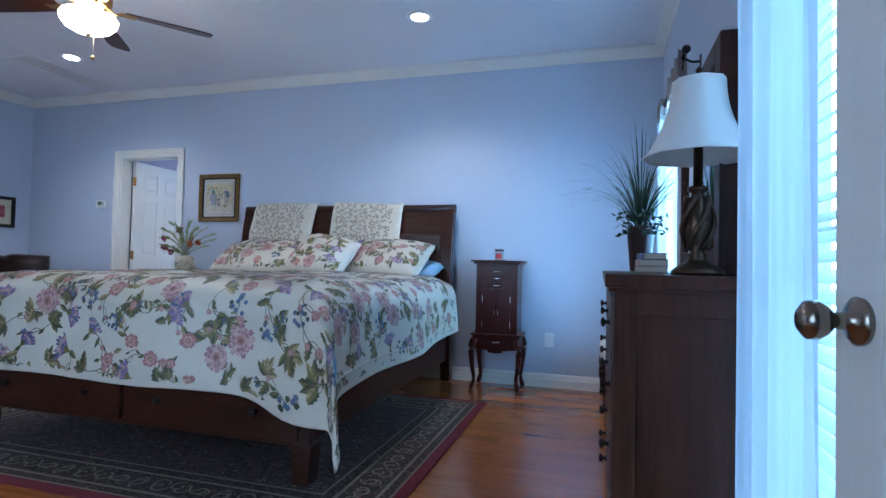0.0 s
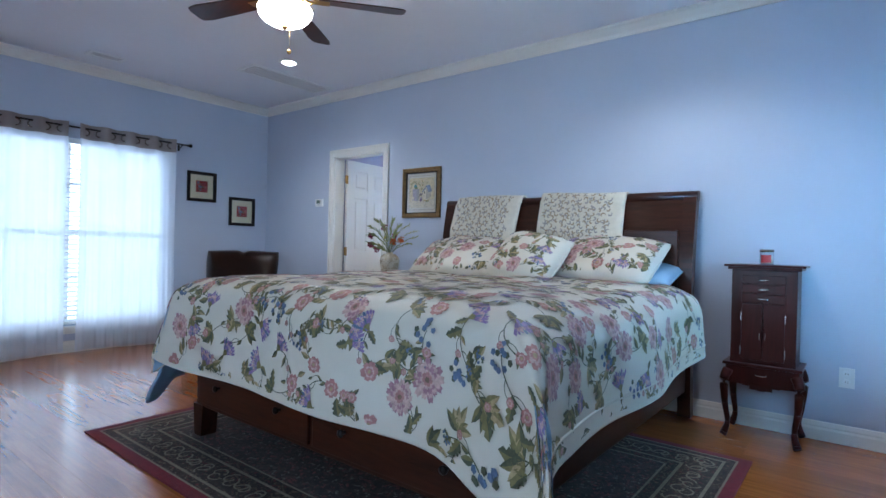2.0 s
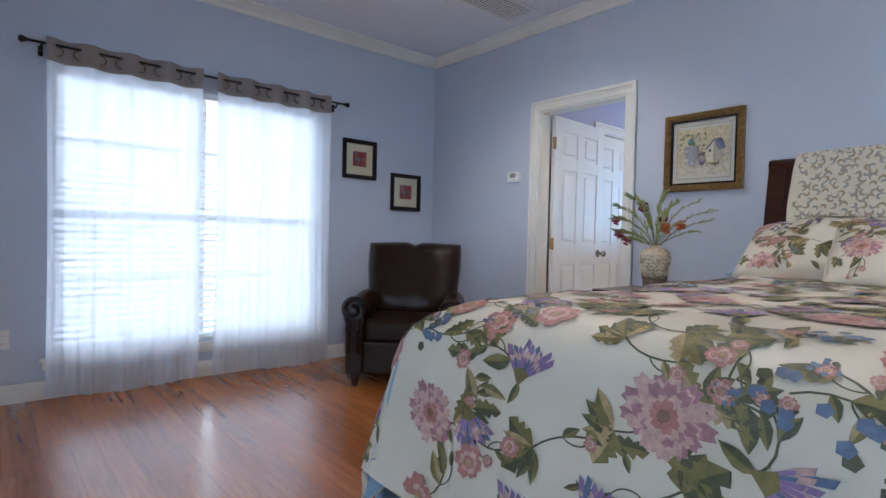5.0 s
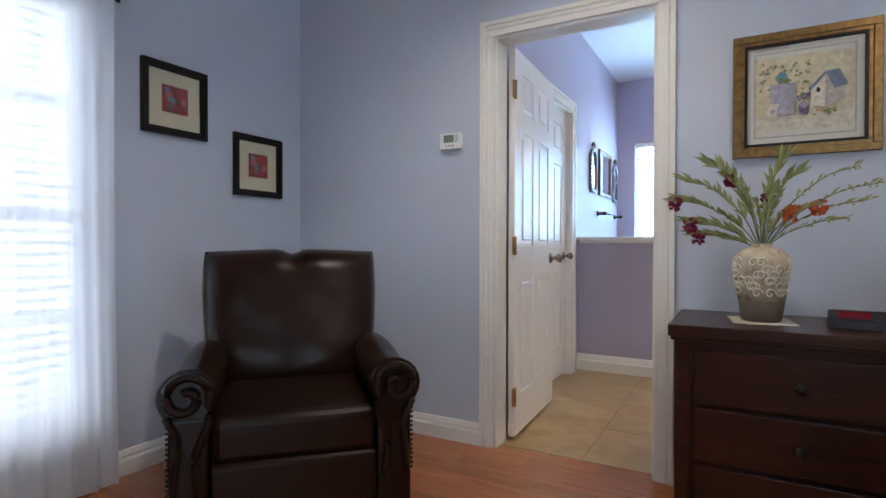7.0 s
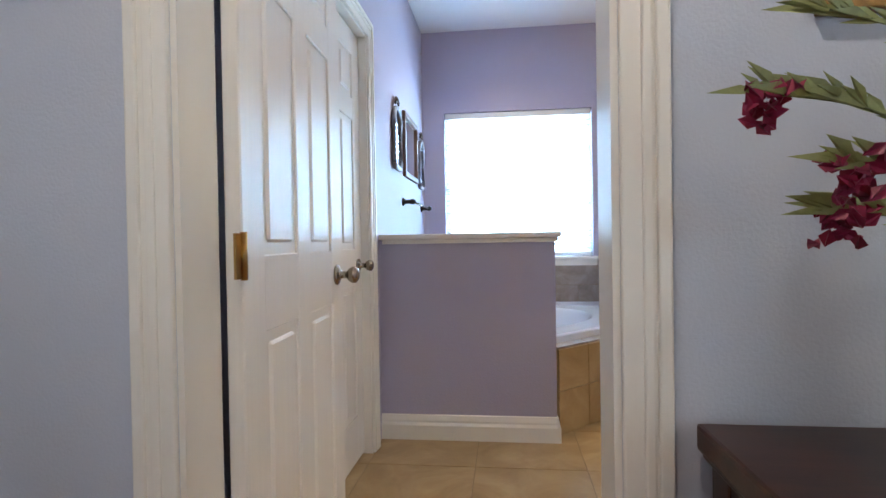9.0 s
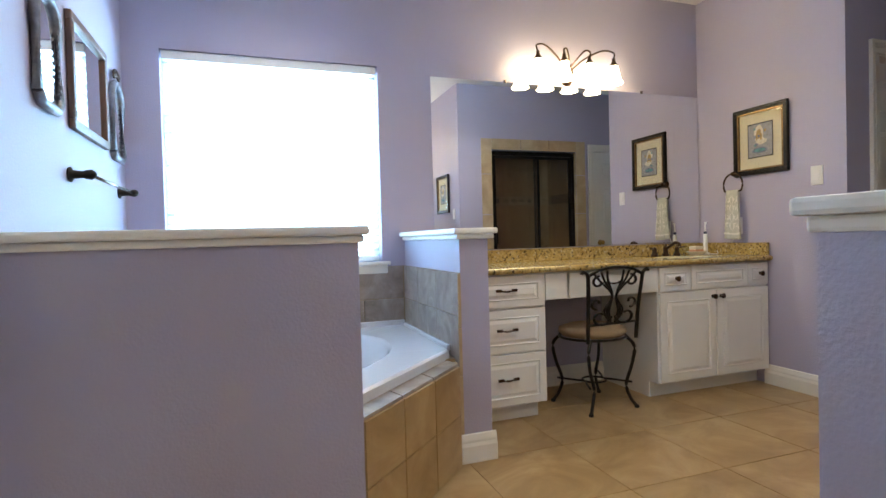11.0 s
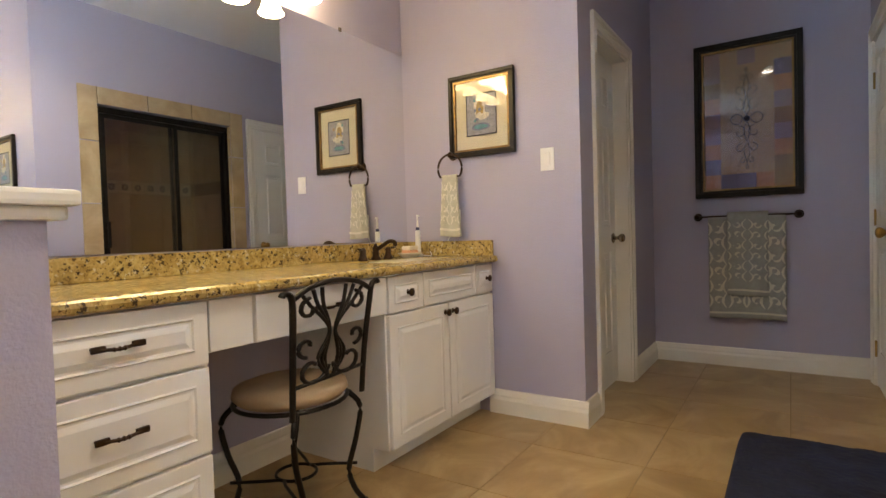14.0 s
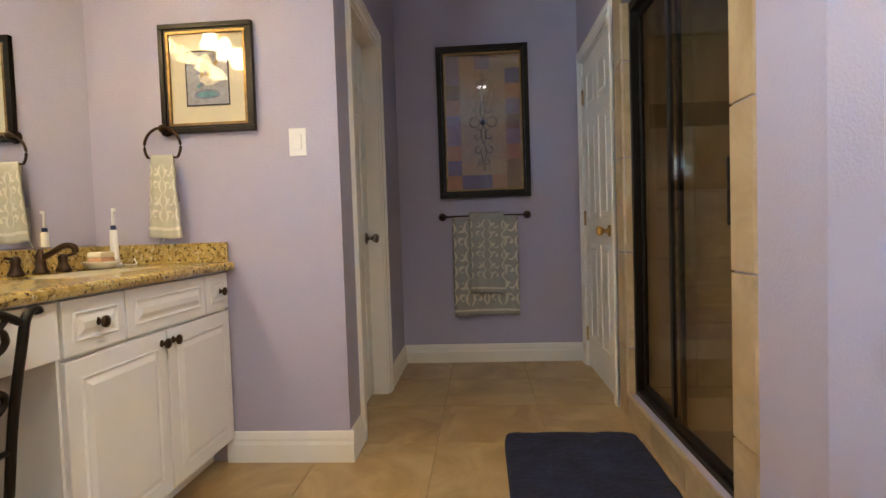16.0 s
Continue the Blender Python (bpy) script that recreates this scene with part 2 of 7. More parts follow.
def tube(bm, pts, r, segs=8, taper=None):
    """A round bar along points."""
    pts = [Vector(p) for p in pts]
    rings, up = [], Vector((0, 0, 1))
    n = len(pts)
    for i, p in enumerate(pts):
        d = (pts[min(i + 1, n - 1)] - pts[max(i - 1, 0)]).normalized()
        side = d.cross(up)
        if side.length < 1e-3:
            side = d.cross(Vector((0, 1, 0)))
        side.normalize()
        o = side.cross(d).normalized()
        rr = r if taper is None else r + (taper - r) * i / max(1, n - 1)
        rings.append([bm.verts.new(p + rr * (math.cos(2 * math.pi * k / segs) * side + math.sin(2 * math.pi * k / segs) * o)) for k in range(segs)])
    for a, b in zip(rings, rings[1:]):
        for k in range(segs):
            f = bm.faces.new((a[k], a[(k + 1) % segs], b[(k + 1) % segs], b[k]))
            f.smooth = True
    for ring, flip in ((rings[0], False), (rings[-1], True)):
        bm.faces.new(ring[::-1] if flip else ring)


def curve(pts, n=24):
    """Smooth points through the given ones."""
    pts = [Vector(p) for p in pts]
    q = [pts[0] * 2 - pts[1]] + pts + [pts[-1] * 2 - pts[-2]]
    out, per = [], max(2, n // (len(pts) - 1))
    for i in range(1, len(q) - 2):
        a, b, c, d = q[i - 1], q[i], q[i + 1], q[i + 2]
        for k in range(per):
            t = k / per
            out.append(0.5 * ((2 * b) + (c - a) * t + (2 * a - 5 * b + 4 * c - d) * t * t + (3 * b - a - 3 * c + d) * t ** 3))
    return out + [pts[-1]]


def spiral(cx, cz, r0, r1, a0, a1, n=18, y=0.0):
    return [(cx + (r0 + (r1 - r0) * i / n) * math.cos(a0 + (a1 - a0) * i / n), y, cz + (r0 + (r1 - r0) * i / n) * math.sin(a0 + (a1 - a0) * i / n)) for i in range(n + 1)]


def sheet(bm, fn, nu, nv, mi=0, smooth=True):
    """A surface fn(u, v) over 0..1."""
    g = [[bm.verts.new(fn(i / nu, j / nv)) for j in range(nv + 1)] for i in range(nu + 1)]
    for i in range(nu):
        for j in range(nv):
            f = bm.faces.new((g[i][j], g[i + 1][j], g[i + 1][j + 1], g[i][j + 1]))
            f.smooth, f.material_index = smooth, mi
    return g


def prism(bm, outline, p, d, mi=0):
    """Extrudes an outline (list of vectors) by d."""
    a = [bm.verts.new(Vector(q) + Vector(p)) for q in outline]
    b = [bm.verts.new(v.co + Vector(d)) for v in a]
    n = len(a)
    fs = [bm.faces.new(a[::-1]), bm.faces.new(b)]
    fs += [bm.faces.new((a[i], a[(i + 1) % n], b[(i + 1) % n], b[i])) for i in range(n)]
    for f in fs:
        f.material_index = mi


def mesh_of(bm, name, mats):
    bmesh.ops.recalc_face_normals(bm, faces=bm.faces[:])
    me = bpy.data.meshes.new(name)
    bm.to_mesh(me)
    bm.free()
    for m in mats if isinstance(mats, (list, tuple)) else [mats]:
        me.materials.append(m)
    return me


def part(name, bm, material, parent, label=""):
    ob = new(name, mesh_of(bm, name, material))
    ob.parent = parent
    return tagged(ob, label)


def thing(name, m, label, category, group=""):
    ob = new(name)
    ob.empty_display_size = 0.1
    ob.matrix_world = m
    return tagged(ob, label, category, group)


def structure(name, bm, material, label, category):
    return tagged(new(name, mesh_of(bm, name, material)), label, category, kind="structure")


def boxes(*specs, bevel=0.0):
    bm = bmesh.new()
    for s in specs:
        box(bm, *s, bevel=bevel)
    return bm


def wall_bm(axis, c0, c1, a0, a1, z0, z1, holes=()):
    """A wall along axis with openings (a0, a1, z0, z1)."""
    bm = bmesh.new()

    def put(p, q, r, s):
        if q - p > 1e-4 and s - r > 1e-4:
            box(bm, *((p, q, c0, c1) if axis == "x" else (c0, c1, p, q)), r, s)

    at = a0
    for h0, h1, b0, b1 in sorted(holes):
        put(at, h0, z0, z1)
        put(h0, h1, z0, b0)
        put(h0, h1, b1, z1)
        at = h1
    put(at, a1, z0, z1)
    return bm


def moulding(bm, p, q, inward, profile):
    """A strip from p to q; profile rows (out from the wall, height)."""
    p, q, n = Vector((*p, 0)), Vector((*q, 0)), Vector((*inward, 0))
    prism(bm, [n * o + Vector((0, 0, z)) for o, z in profile], p, q - p)


H = 2.74
# ---- the structure ----
structure("wall_north", wall_bm("x", 0, 0.12, -0.15, 6.83, 0, H, [(1.30, 2.05, 0, 2.04)]), M_BLUE, "pale blue painted bedroom wall with a doorway", "wall")
structure("wall_west", wall_bm("y", -0.15, 0, -5.4, 0, 0, H, [(-3.0, -1.2, 0.25, 2.03)]), M_BLUE, "pale blue painted wall with a wide window", "wall")
structure("wall_east", wall_bm("y", 6.68, 6.83, -5.4, 0, 0, H, [(-1.55, -0.7, 0.5, 1.98), (-3.42, -2.75, 0.12, 2.05), (-4.36, -3.52, 0, 2.04)]), M_BLUE, "pale blue painted wall with windows and a door", "wall")
# The opening is assumed: it lets the added fill light in, out of view.
structure("wall_south", wall_bm("x", -5.55, -5.4, -0.15, 6.83, 0, H, [(3.0, 5.4, 0.5, 2.05)]), M_BLUE, "pale blue painted wall with a window", "wall")
structure("ceiling", boxes((-0.15, 6.83, -5.55, 0.06, H, H + 0.1)), M_CEIL, "white painted bedroom ceiling", "ceiling")
structure("ceiling_bath", boxes((1.0, 6.83, 0.06, 3.65, H, H + 0.1)), M_CEIL, "white painted bathroom ceiling", "ceiling")
structure("bath_wall_west", wall_bm("y", 1.09, 1.21, 0.12, 3.475, 0, H, [(0.94, 1.68, 0, 2.04)]), M_LAV, "lavender painted wall with a closet door", "wall")
structure("bath_wall_north", wall_bm("x", 3.475, 3.62, 1.09, 5.16, 0, H, [(1.387, 2.564, 0.9, 2.078)]), M_LAV, "lavender painted wall behind tub and vanity", "wall")
structure("bath_wall_vanity", wall_bm("y", 5.04, 5.16, 2.40, 3.475, 0, H), M_LAV, "lavender painted wall beside the vanity", "wall")
structure("bath_wall_closet", wall_bm("x", 2.40, 2.52, 5.16, 6.67, 0, H, [(5.31, 5.95, 0, 2.04)]), M_LAV, "lavender painted wall with a door", "wall")
structure("bath_wall_east", wall_bm("y", 6.67, 6.79, 1.0, 2.52, 0, H), M_LAV, "lavender painted wall at the end of the passage", "wall")
structure("bath_wall_shower", wall_bm("x", 1.0, 1.12, 4.0, 6.67, 0, H, [(4.40, 5.52, 0.12, 2.02), (5.76, 6.52, 0, 2.04)]), M_LAV, "lavender painted wall with shower opening", "wall")
structure("bath_wall_alcove", wall_bm("y", 4.0, 4.12, 0.124, 1.0, 0, H), M_LAV, "lavender painted textured alcove wall", "wall")
structure("bath_wall_south", boxes((1.21, 1.228, 0.12, 0.124, 0, H), (2.124, 4.0, 0.12, 0.124, 0, H), (1.228, 2.124, 0.12, 0.124, 2.112, H)), M_LAV, "lavender painted side of the bedroom wall", "wall")
structure("shower_wall", boxes((4.12, 5.75, 0.13, 0.2, 0, H), (5.68, 5.75, 0.2, 1.0, 0, H)), M_TILE3, "tan tiled shower wall", "wall")


def half_wall(name, x0, x1, y0, y1, capbox):
    bm = boxes((x0, x1, y0, y1, 0, 1.035))
    ob = structure(name, bm, M_LAV, "lavender half wall with a white cap", "half wall")
    c = bmesh.new()
    a0, a1, b0, b1 = capbox
    box(c, a0, a1, b0, b1, 1.045, 1.072, 0.008)
    box(c, a0 + 0.015, a1 - 0.015, b0 + 0.015, b1 - 0.015, 1.022, 1.045, 0.006)
    part("cap", c, M_TRIM, ob, "white moulded cap")
    return ob


half_wall("half_wall_tub", 1.21, 2.12, 1.88, 2.0, (1.213, 2.15, 1.85, 2.03))
half_wall("half_wall_vanity", 2.705, 2.845, 2.55, 3.475, (2.67, 2.885, 2.515, 3.472))
half_wall("half_wall_alcove", 2.565, 2.685, 0.126, 0.825, (2.542, 2.708, 0.128, 0.85))

BASE = [(0, 0), (0.018, 0), (0.018, 0.075), (0.012, 0.09), (0.012, 0.10), (0.006, 0.125), (0, 0.13)]
BASE_LOW = [(o, z * 0.85) for o, z in BASE]
CROWN = [(0, H - 0.085), (0.012, H - 0.085), (0.02, H - 0.06), (0.055, H - 0.022), (0.07, H - 0.015), (0.07, H), (0, H)]


def run_trim(name, runs, profile, label, category):
    bm = bmesh.new()
    for p, q, n in runs:
        moulding(bm, p, q, n, profile)
    return structure(name, bm, M_TRIM, label, category)


run_trim("baseboard", [((0, 0), (1.225, 0), (0, -1)), ((2.125, 0), (6.68, 0), (0, -1)), ((0, -5.4), (0, 0), (1, 0)), ((6.68, -3.45), (6.68, 0), (-1, 0)), ((6.68, -5.4), (6.68, -4.44), (-1, 0)), ((0, -5.4), (6.68, -5.4), (0, 1))], BASE_LOW, "white moulded baseboard", "baseboard")
run_trim("crown_trim", [((0, 0), (6.68, 0), (0, -1)), ((0, -5.4), (0, 0), (1, 0)), ((6.68, -5.4), (6.68, 0), (-1, 0)), ((0, -5.4), (6.68, -5.4), (0, 1))], CROWN, "white crown moulding", "moulding")
run_trim("baseboard_bath", [((1.21, 1.88), (2.12, 1.88), (0, -1)), ((2.12, 1.862), (2.12, 1.965), (1, 0)), ((2.687, 2.55), (2.863, 2.55), (0, -1)), ((2.845, 2.55), (2.845, 2.95), (1, 0)), ((5.04, 2.382), (5.04, 2.93), (-1, 0)), ((5.04, 2.40), (5.235, 2.40), (0, -1)),
                           ((6.025, 2.40), (6.67, 2.40), (0, -1)), ((6.67, 1.12), (6.67, 2.40), (-1, 0)), ((3.36, 3.475), (4.13, 3.475), (0, -1)), ((4.0, 1.12), (4.27, 1.12), (0, 1)), ((2.565, 0.13), (2.565, 0.825), (-1, 0)), ((2.547, 0.825), (2.703, 0.825), (0, 1)), ((4.0, 0.7), (4.0, 1.138), (-1, 0))], BASE, "white moulded baseboard", "baseboard")


def casing(name, axis, face, out, a0, a1, top, jamb, w=0.075, sill=None):
    """Trim round an opening on a wall's face; jamb: depth of the lining, away from the face."""
    bm = bmesh.new()

    def bx(p, q, r, s, d0, d1, bev=0.004):
        lo, hi = sorted((face + out * d0, face + out * d1))
        box(bm, *((p, q, lo, hi) if axis == "x" else (lo, hi, p, q)), r, s, bevel=bev)

    z0 = 0.0 if sill is None else sill
    for p, q, e in ((a0 - w, a0, a0 - w), (a1, a1 + w, a1 + w - 0.022)):
        bx(p, q, z0, top, 0, 0.014)
        bx(e, e + 0.022, z0, top + w, 0.0, 0.022)
        bx((p + q) / 2 - 0.006, (p + q) / 2 + 0.012, z0, top, 0.0, 0.019)
    bx(a0 - w + 0.001, a1 + w - 0.001, top + 0.0002, top + w, 0, 0.014)
    bx(a0 - w + 0.0005, a1 + w - 0.0005, top + w - 0.022, top + w + 0.0006, 0, 0.0225)
    bx(a0 - w / 2, a1 + w / 2, top + w / 2 - 0.006, top + w / 2 + 0.012, 0.0, 0.019)
    if jamb:
        for p, q in ((a0, a0 + 0.012), (a1 - 0.012, a1)):
            bx(p, q, z0, top, -jamb, 0.001, 0)
        bx(a0 + 0.012, a1 - 0.012, top - 0.012, top, -jamb, 0.001, 0)
    return structure(name, bm, M_TRIM, "cream painted moulded door casing", "trim")


casing("trim_bedroom_door", "x", 0, -1, 1.30, 2.05, 2.04, 0.122)
casing("trim_bath_side", "x", 0.124, 1, 1.30, 2.05, 2.04, 0)
casing("trim_linen_door", "y", 1.21, 1, 0.94, 1.68, 2.04, 0.11)
casing("trim_closet_door", "x", 2.40, -1, 5.31, 5.95, 2.04, 0.12)
casing("trim_passage_door", "x", 1.12, 1, 5.76, 6.52, 2.04, 0.11)
casing("trim_patio_door", "y", 6.68, -1, -4.36, -3.52, 2.04, 0.14)


def door_leaf(name, w, h, m, label, knob_mat=None, knob_sides=(1, -1), hinge_x=None):
    """Six-panel door: local x across from the hinge, y thickness, z up."""
    d = thing(name, m, label, "door")
    bm = bmesh.new()
    t = 0.036
    box(bm, 0.002, w - 0.002, -t / 2 + 0.008, t / 2 - 0.008, 0.012, h - 0.002)
    st, mid = 0.11, 0.10
    rails = [(0.01, 0.22), (0.83, 1.0), (1.60, 1.70), (h - 0.115, h)]
    for x0, x1 in ((0, st), (w - st, w), (w / 2 - mid / 2, w / 2 + mid / 2)):
        box(bm, x0, x1, -t / 2, t / 2, 0.01, h, 0.003, segs=1)
    for z0, z1 in rails:
        for x0, x1 in ((st, w / 2 - mid / 2), (w / 2 + mid / 2, w - st)):
            box(bm, x0 - 0.004, x1 + 0.004, -t / 2 + 0.0005, t / 2 - 0.0005, z0, z1, 0.003, segs=1)
    part("leaf", bm, M_DOOR, d)
    for (za, zb), (zc, zd) in zip(rails, rails[1:]):
        for x0, x1 in ((st, w / 2 - mid / 2), (w / 2 + mid / 2, w - st)):
            bm = bmesh.new()
            box(bm, x0 + 0.025, x1 - 0.025, -t / 2 + 0.001, t / 2 - 0.001, zb + 0.025, zc - 0.025, 0.009, segs=1)
            part("panel", bm, M_DOOR, d)
    for s in knob_sides:
        bm = bmesh.new()
        r = Matrix.Translation((w - 0.065, s * t / 2, 0.92)) @ Matrix.Rotation(radians(-90 * s), 4, "X")
        lathe(bm, [(0.032, 0), (0.033, 0.006), (0.026, 0.011), (0.012, 0.016), (0.011, 0.034), (0.020, 0.042), (0.027, 0.054), (0.026, 0.066), (0.016, 0.074), (0.004, 0.076)], 20, m=r)
        part("knob", bm, knob_mat or M_NICKEL, d, "round aged metal knob")
    if hinge_x is not None:
        for z in (0.22, 1.0, 1.80):
            bm = bmesh.new()
            box(bm, -0.03, 0.012, hinge_x * t / 2 - 0.001, hinge_x * t / 2 + 0.004, z - 0.045, z + 0.045)
            lathe(bm, [(0.007, 0), (0.007, 0.096)], 10, cx=-0.002, cy=hinge_x * (t / 2 + 0.004), cz=z - 0.048)
            part("hinge", bm, M_BRASS, d, "brass hinge")
    return d


door_leaf("door_1", 0.74, 2.02, pose(1.335, 0.135, 0.008, 0, 0, 92.5), "open white six-panel door with knob and brass hinges", hinge_x=-1)
door_leaf("door_2", 0.71, 2.02, pose(1.155, 0.955, 0.004, 0, 0, 90), "closed white six-panel closet door", hinge_x=None)
door_leaf("door_3", 0.61, 2.02, pose(5.325, 2.50, 0.004, 0, 0, 0), "closed white six-panel door recessed in its frame")
door_leaf("door_4", 0.73, 2.02, pose(6.505, 1.10, 0.004, 0, 0, 180), "closed white six-panel door with brass hinges", M_BRASS, hinge_x=-1)
door_leaf("door_5", 0.80, 2.03, pose(6.652, -4.345, 0.004, 0, 0, 96), "white patio door standing ajar")

# ---- windows ----
def window(name, axis, face, out, a0, a1, z0, z1, wall, sky, cols, label, slat_tilt, slat_gap=0.045, stool=True, midrail=True):
    """Window in a wall; out: which way is outdoors along the wall's normal. The blind hangs inside the opening."""
    w = thing(name, Matrix(), label, "window")
    w["kind"] = "structure"

    def bx(bm, p, q, d0, d1, r, s, bev=0.0):
        lo, hi = sorted((face + out * d0, face + out * d1))
        box(bm, *((p, q, lo, hi) if axis == "x" else (lo, hi, p, q)), r, s, bevel=bev)

    bm = bmesh.new()
    for p, q in ((a0, a0 + 0.04), (a1 - 0.04, a1)):
        bx(bm, p, q, wall - 0.06, wall - 0.01, z0, z1, 0.004)
    for r, s in ((z0, z0 + 0.05), (z1 - 0.04, z1)):
        bx(bm, a0 + 0.04, a1 - 0.04, wall - 0.06, wall - 0.01, r, s, 0.004)
    zm = (z0 + z1) / 2
    if midrail:
        bx(bm, a0 + 0.04, a1 - 0.04, wall - 0.055, wall - 0.012, zm - 0.02, zm + 0.02, 0.004)
    part("window_frame", bm, M_TRIM, w)
    for k in range(1, cols):
        bm = bmesh.new()
        c = a0 + (a1 - a0) * k / cols
        bx(bm, c - (0.03 if cols == 4 and k == 2 else 0.009), c + (0.03 if cols == 4 and k == 2 else 0.009), wall - 0.045, wall - 0.02, z0 + 0.05, z1 - 0.04)
        part("glazing_bar", bm, M_TRIM, w)
    if cols > 1:
        for fr in (0.26, 0.76):
            bm = bmesh.new()
            z = z0 + (z1 - z0) * fr
            bx(bm, a0 + 0.04, a1 - 0.04, wall - 0.044, wall - 0.021, z - 0.009, z + 0.009)
            part("glazing_bar", bm, M_TRIM, w)
    bm = bmesh.new()
    bx(bm, a0 + 0.04, a1 - 0.04, wall - 0.035, wall - 0.03, z0 + 0.05, z1 - 0.04)
    p = part("pane", bm, M_GLASS, w)
    p.visible_shadow = False
    if stool:
        bm = bmesh.new()
        bx(bm, a0 - 0.045, a1 + 0.045, -0.03, wall - 0.06, z0 - 0.022, z0 - 0.001, 0.005)
        bx(bm, a0 - 0.03, a1 + 0.03, -0.014, 0.0, z0 - 0.075, z0 - 0.022, 0.005)
        part("window_sill", bm, M_TRIM, w)
    b = thing(name.replace("window", "window_blind").rsplit("_", 1)[0], Matrix(), "white horizontal slat blind hanging in a window", "blind")
    bm = bmesh.new()
    bx(bm, a0 + 0.008, a1 - 0.008, 0.012, 0.06, z1 - 0.05, z1 - 0.002, 0.003)
    part("headrail", bm, M_PLASTIC, b)
    bm = bmesh.new()
    bx(bm, a0 + 0.012, a1 - 0.012, 0.02, 0.06, z0 + 0.01, z0 + 0.03, 0.004)
    part("bottom_rail", bm, M_PLASTIC, b)
    n = int((z1 - z0 - 0.09) / slat_gap)
    me = None
    for i in range(n):
        z = z0 + 0.05 + i * slat_gap
        if me is None:
            bm = bmesh.new()
            L, t = (a1 - a0 - 0.02) / 2, radians(slat_tilt)
            ol = [Vector((0, 0.025 * math.cos(t) * u - 0.0012 * math.sin(t) * v, 0.025 * math.sin(t) * u + (0.0012 + 0.003 * (1 - u * u)) * v)) for u, v in ((-1, -1), (0, -1), (1, -1), (1, 1), (0, 1.6), (-1, 1))]
            if axis == "x":
                prism(bm, [Vector((0, out * q.y, q.z)) for q in ol], (-L, 0, 0), (2 * L, 0, 0))
            else:
                prism(bm, [Vector((out * q.y, 0, q.z)) for q in ol], (0, -L, 0), (0, 2 * L, 0))
            me = mesh_of(bm, "slat", M_SLAT)
        ob = new("slat", me)
        ob.parent = b
        mid = (a0 + a1) / 2
        ob.location = (mid, face + out * 0.036, z) if axis == "x" else (face + out * 0.036, mid, z)
    for fr in (0.12, 0.88):
        bm = bmesh.new()
        c = a0 + (a1 - a0) * fr
        bx(bm, c - 0.0015, c + 0.0015, 0.0085, 0.0105, z0 + 0.02, z1 - 0.03)
        part("cord", bm, M_PLASTIC, b)
    bm = bmesh.new()
    bx(bm, a0 - 0.5, a1 + 0.5, wall + 0.35, wall + 0.36, z0 - 0.5, z1 + 0.5)
    structure("backdrop_" + name, bm, sky, "bright hazy daylight outside", "backdrop")
    return w


window("window_1", "y", 0.0, -1, -3.0, -1.2, 0.25, 2.03, 0.15, M_SKY_BED, 4, "wide white double window letting in bright daylight", 18)
window("window_2", "y", 6.68, 1, -1.55, -0.7, 0.5, 1.98, 0.15, M_SKY_SIDE, 2, "white window with bluish daylight", 18)
window("window_3", "y", 6.68, 1, -3.42, -2.75, 0.12, 2.05, 0.15, M_SKY_NEAR, 1, "tall white window with bluish daylight", 35)
window("window_4", "x", 3.475, 1, 1.387, 2.564, 0.9, 2.078, 0.145, M_SKY_BATH, 1, "bright bathroom window above the tub", -35, midrail=False)


# Unseen window, assumed and added to light the bed's foot from the south.
window("window_5", "x", -5.4, -1, 3.0, 5.4, 0.5, 2.05, 0.15, M_FILL_SOUTH, 4, "unseen wide white window added as fill light from the south", 12)


def curtain(x, out, y0, y1, z0, z1, waves, label, seed):
    """A sheer panel hanging from grommets at x, folds towards out."""
    c = thing("sheer_curtain", pose(x, (y0 + y1) / 2, 0), label, "curtain", "sheer curtains")
    rnd = random.Random(seed)
    ph = [rnd.uniform(0, 6.28) for _ in range(4)]
    L = y1 - y0

    def at(u, v):
        z = z0 + (z1 - z0) * v
        y = (u - 0.5) * L * (1.0 - 0.02 * math.sin(3.1 * v)) + 0.012 * math.sin(9 * u + ph[0]) * (1 - v)
        a = 2 * math.pi * waves * u
        dx = 0.026 * math.cos(a) * (0.45 + 0.55 * v) + 0.012 * math.sin(2.3 * a + ph[1]) * (1 - v) + 0.006 * math.sin(5 * a + ph[2]) * (1 - v)
        sag = 0.012 * math.sin(6 * u + ph[3]) * (1 - v) if v < 0.2 else 0
        return Vector((out * dx, y, z + sag))

    nv, cut = 40, 0.935
    bm = bmesh.new()
    sheet(bm, lambda u, v: at(u, v * cut), 90, nv)
    part("cloth", bm, M_SHEER, c)
    bm = bmesh.new()
    sheet(bm, lambda u, v: at(u, cut + v * (1 - cut)), 90, 4)
    part("heading_band", bm, M_SHEER_TOP, c, "opaque taupe grommet band")
    for k in range(waves * 2):
        u = (k + 0.5) / (waves * 2)
        p = at(u, 0.965)
        bm = bmesh.new()
        n = 20
        ring = [(p.x, p.y + 0.028 * math.cos(2 * math.pi * i / n), p.z + 0.028 * math.sin(2 * math.pi * i / n)) for i in range(n + 1)]
        tube(bm, ring, 0.005, 6)
        part("grommet", bm, M_NICKEL, c, "metal grommet")
    return c


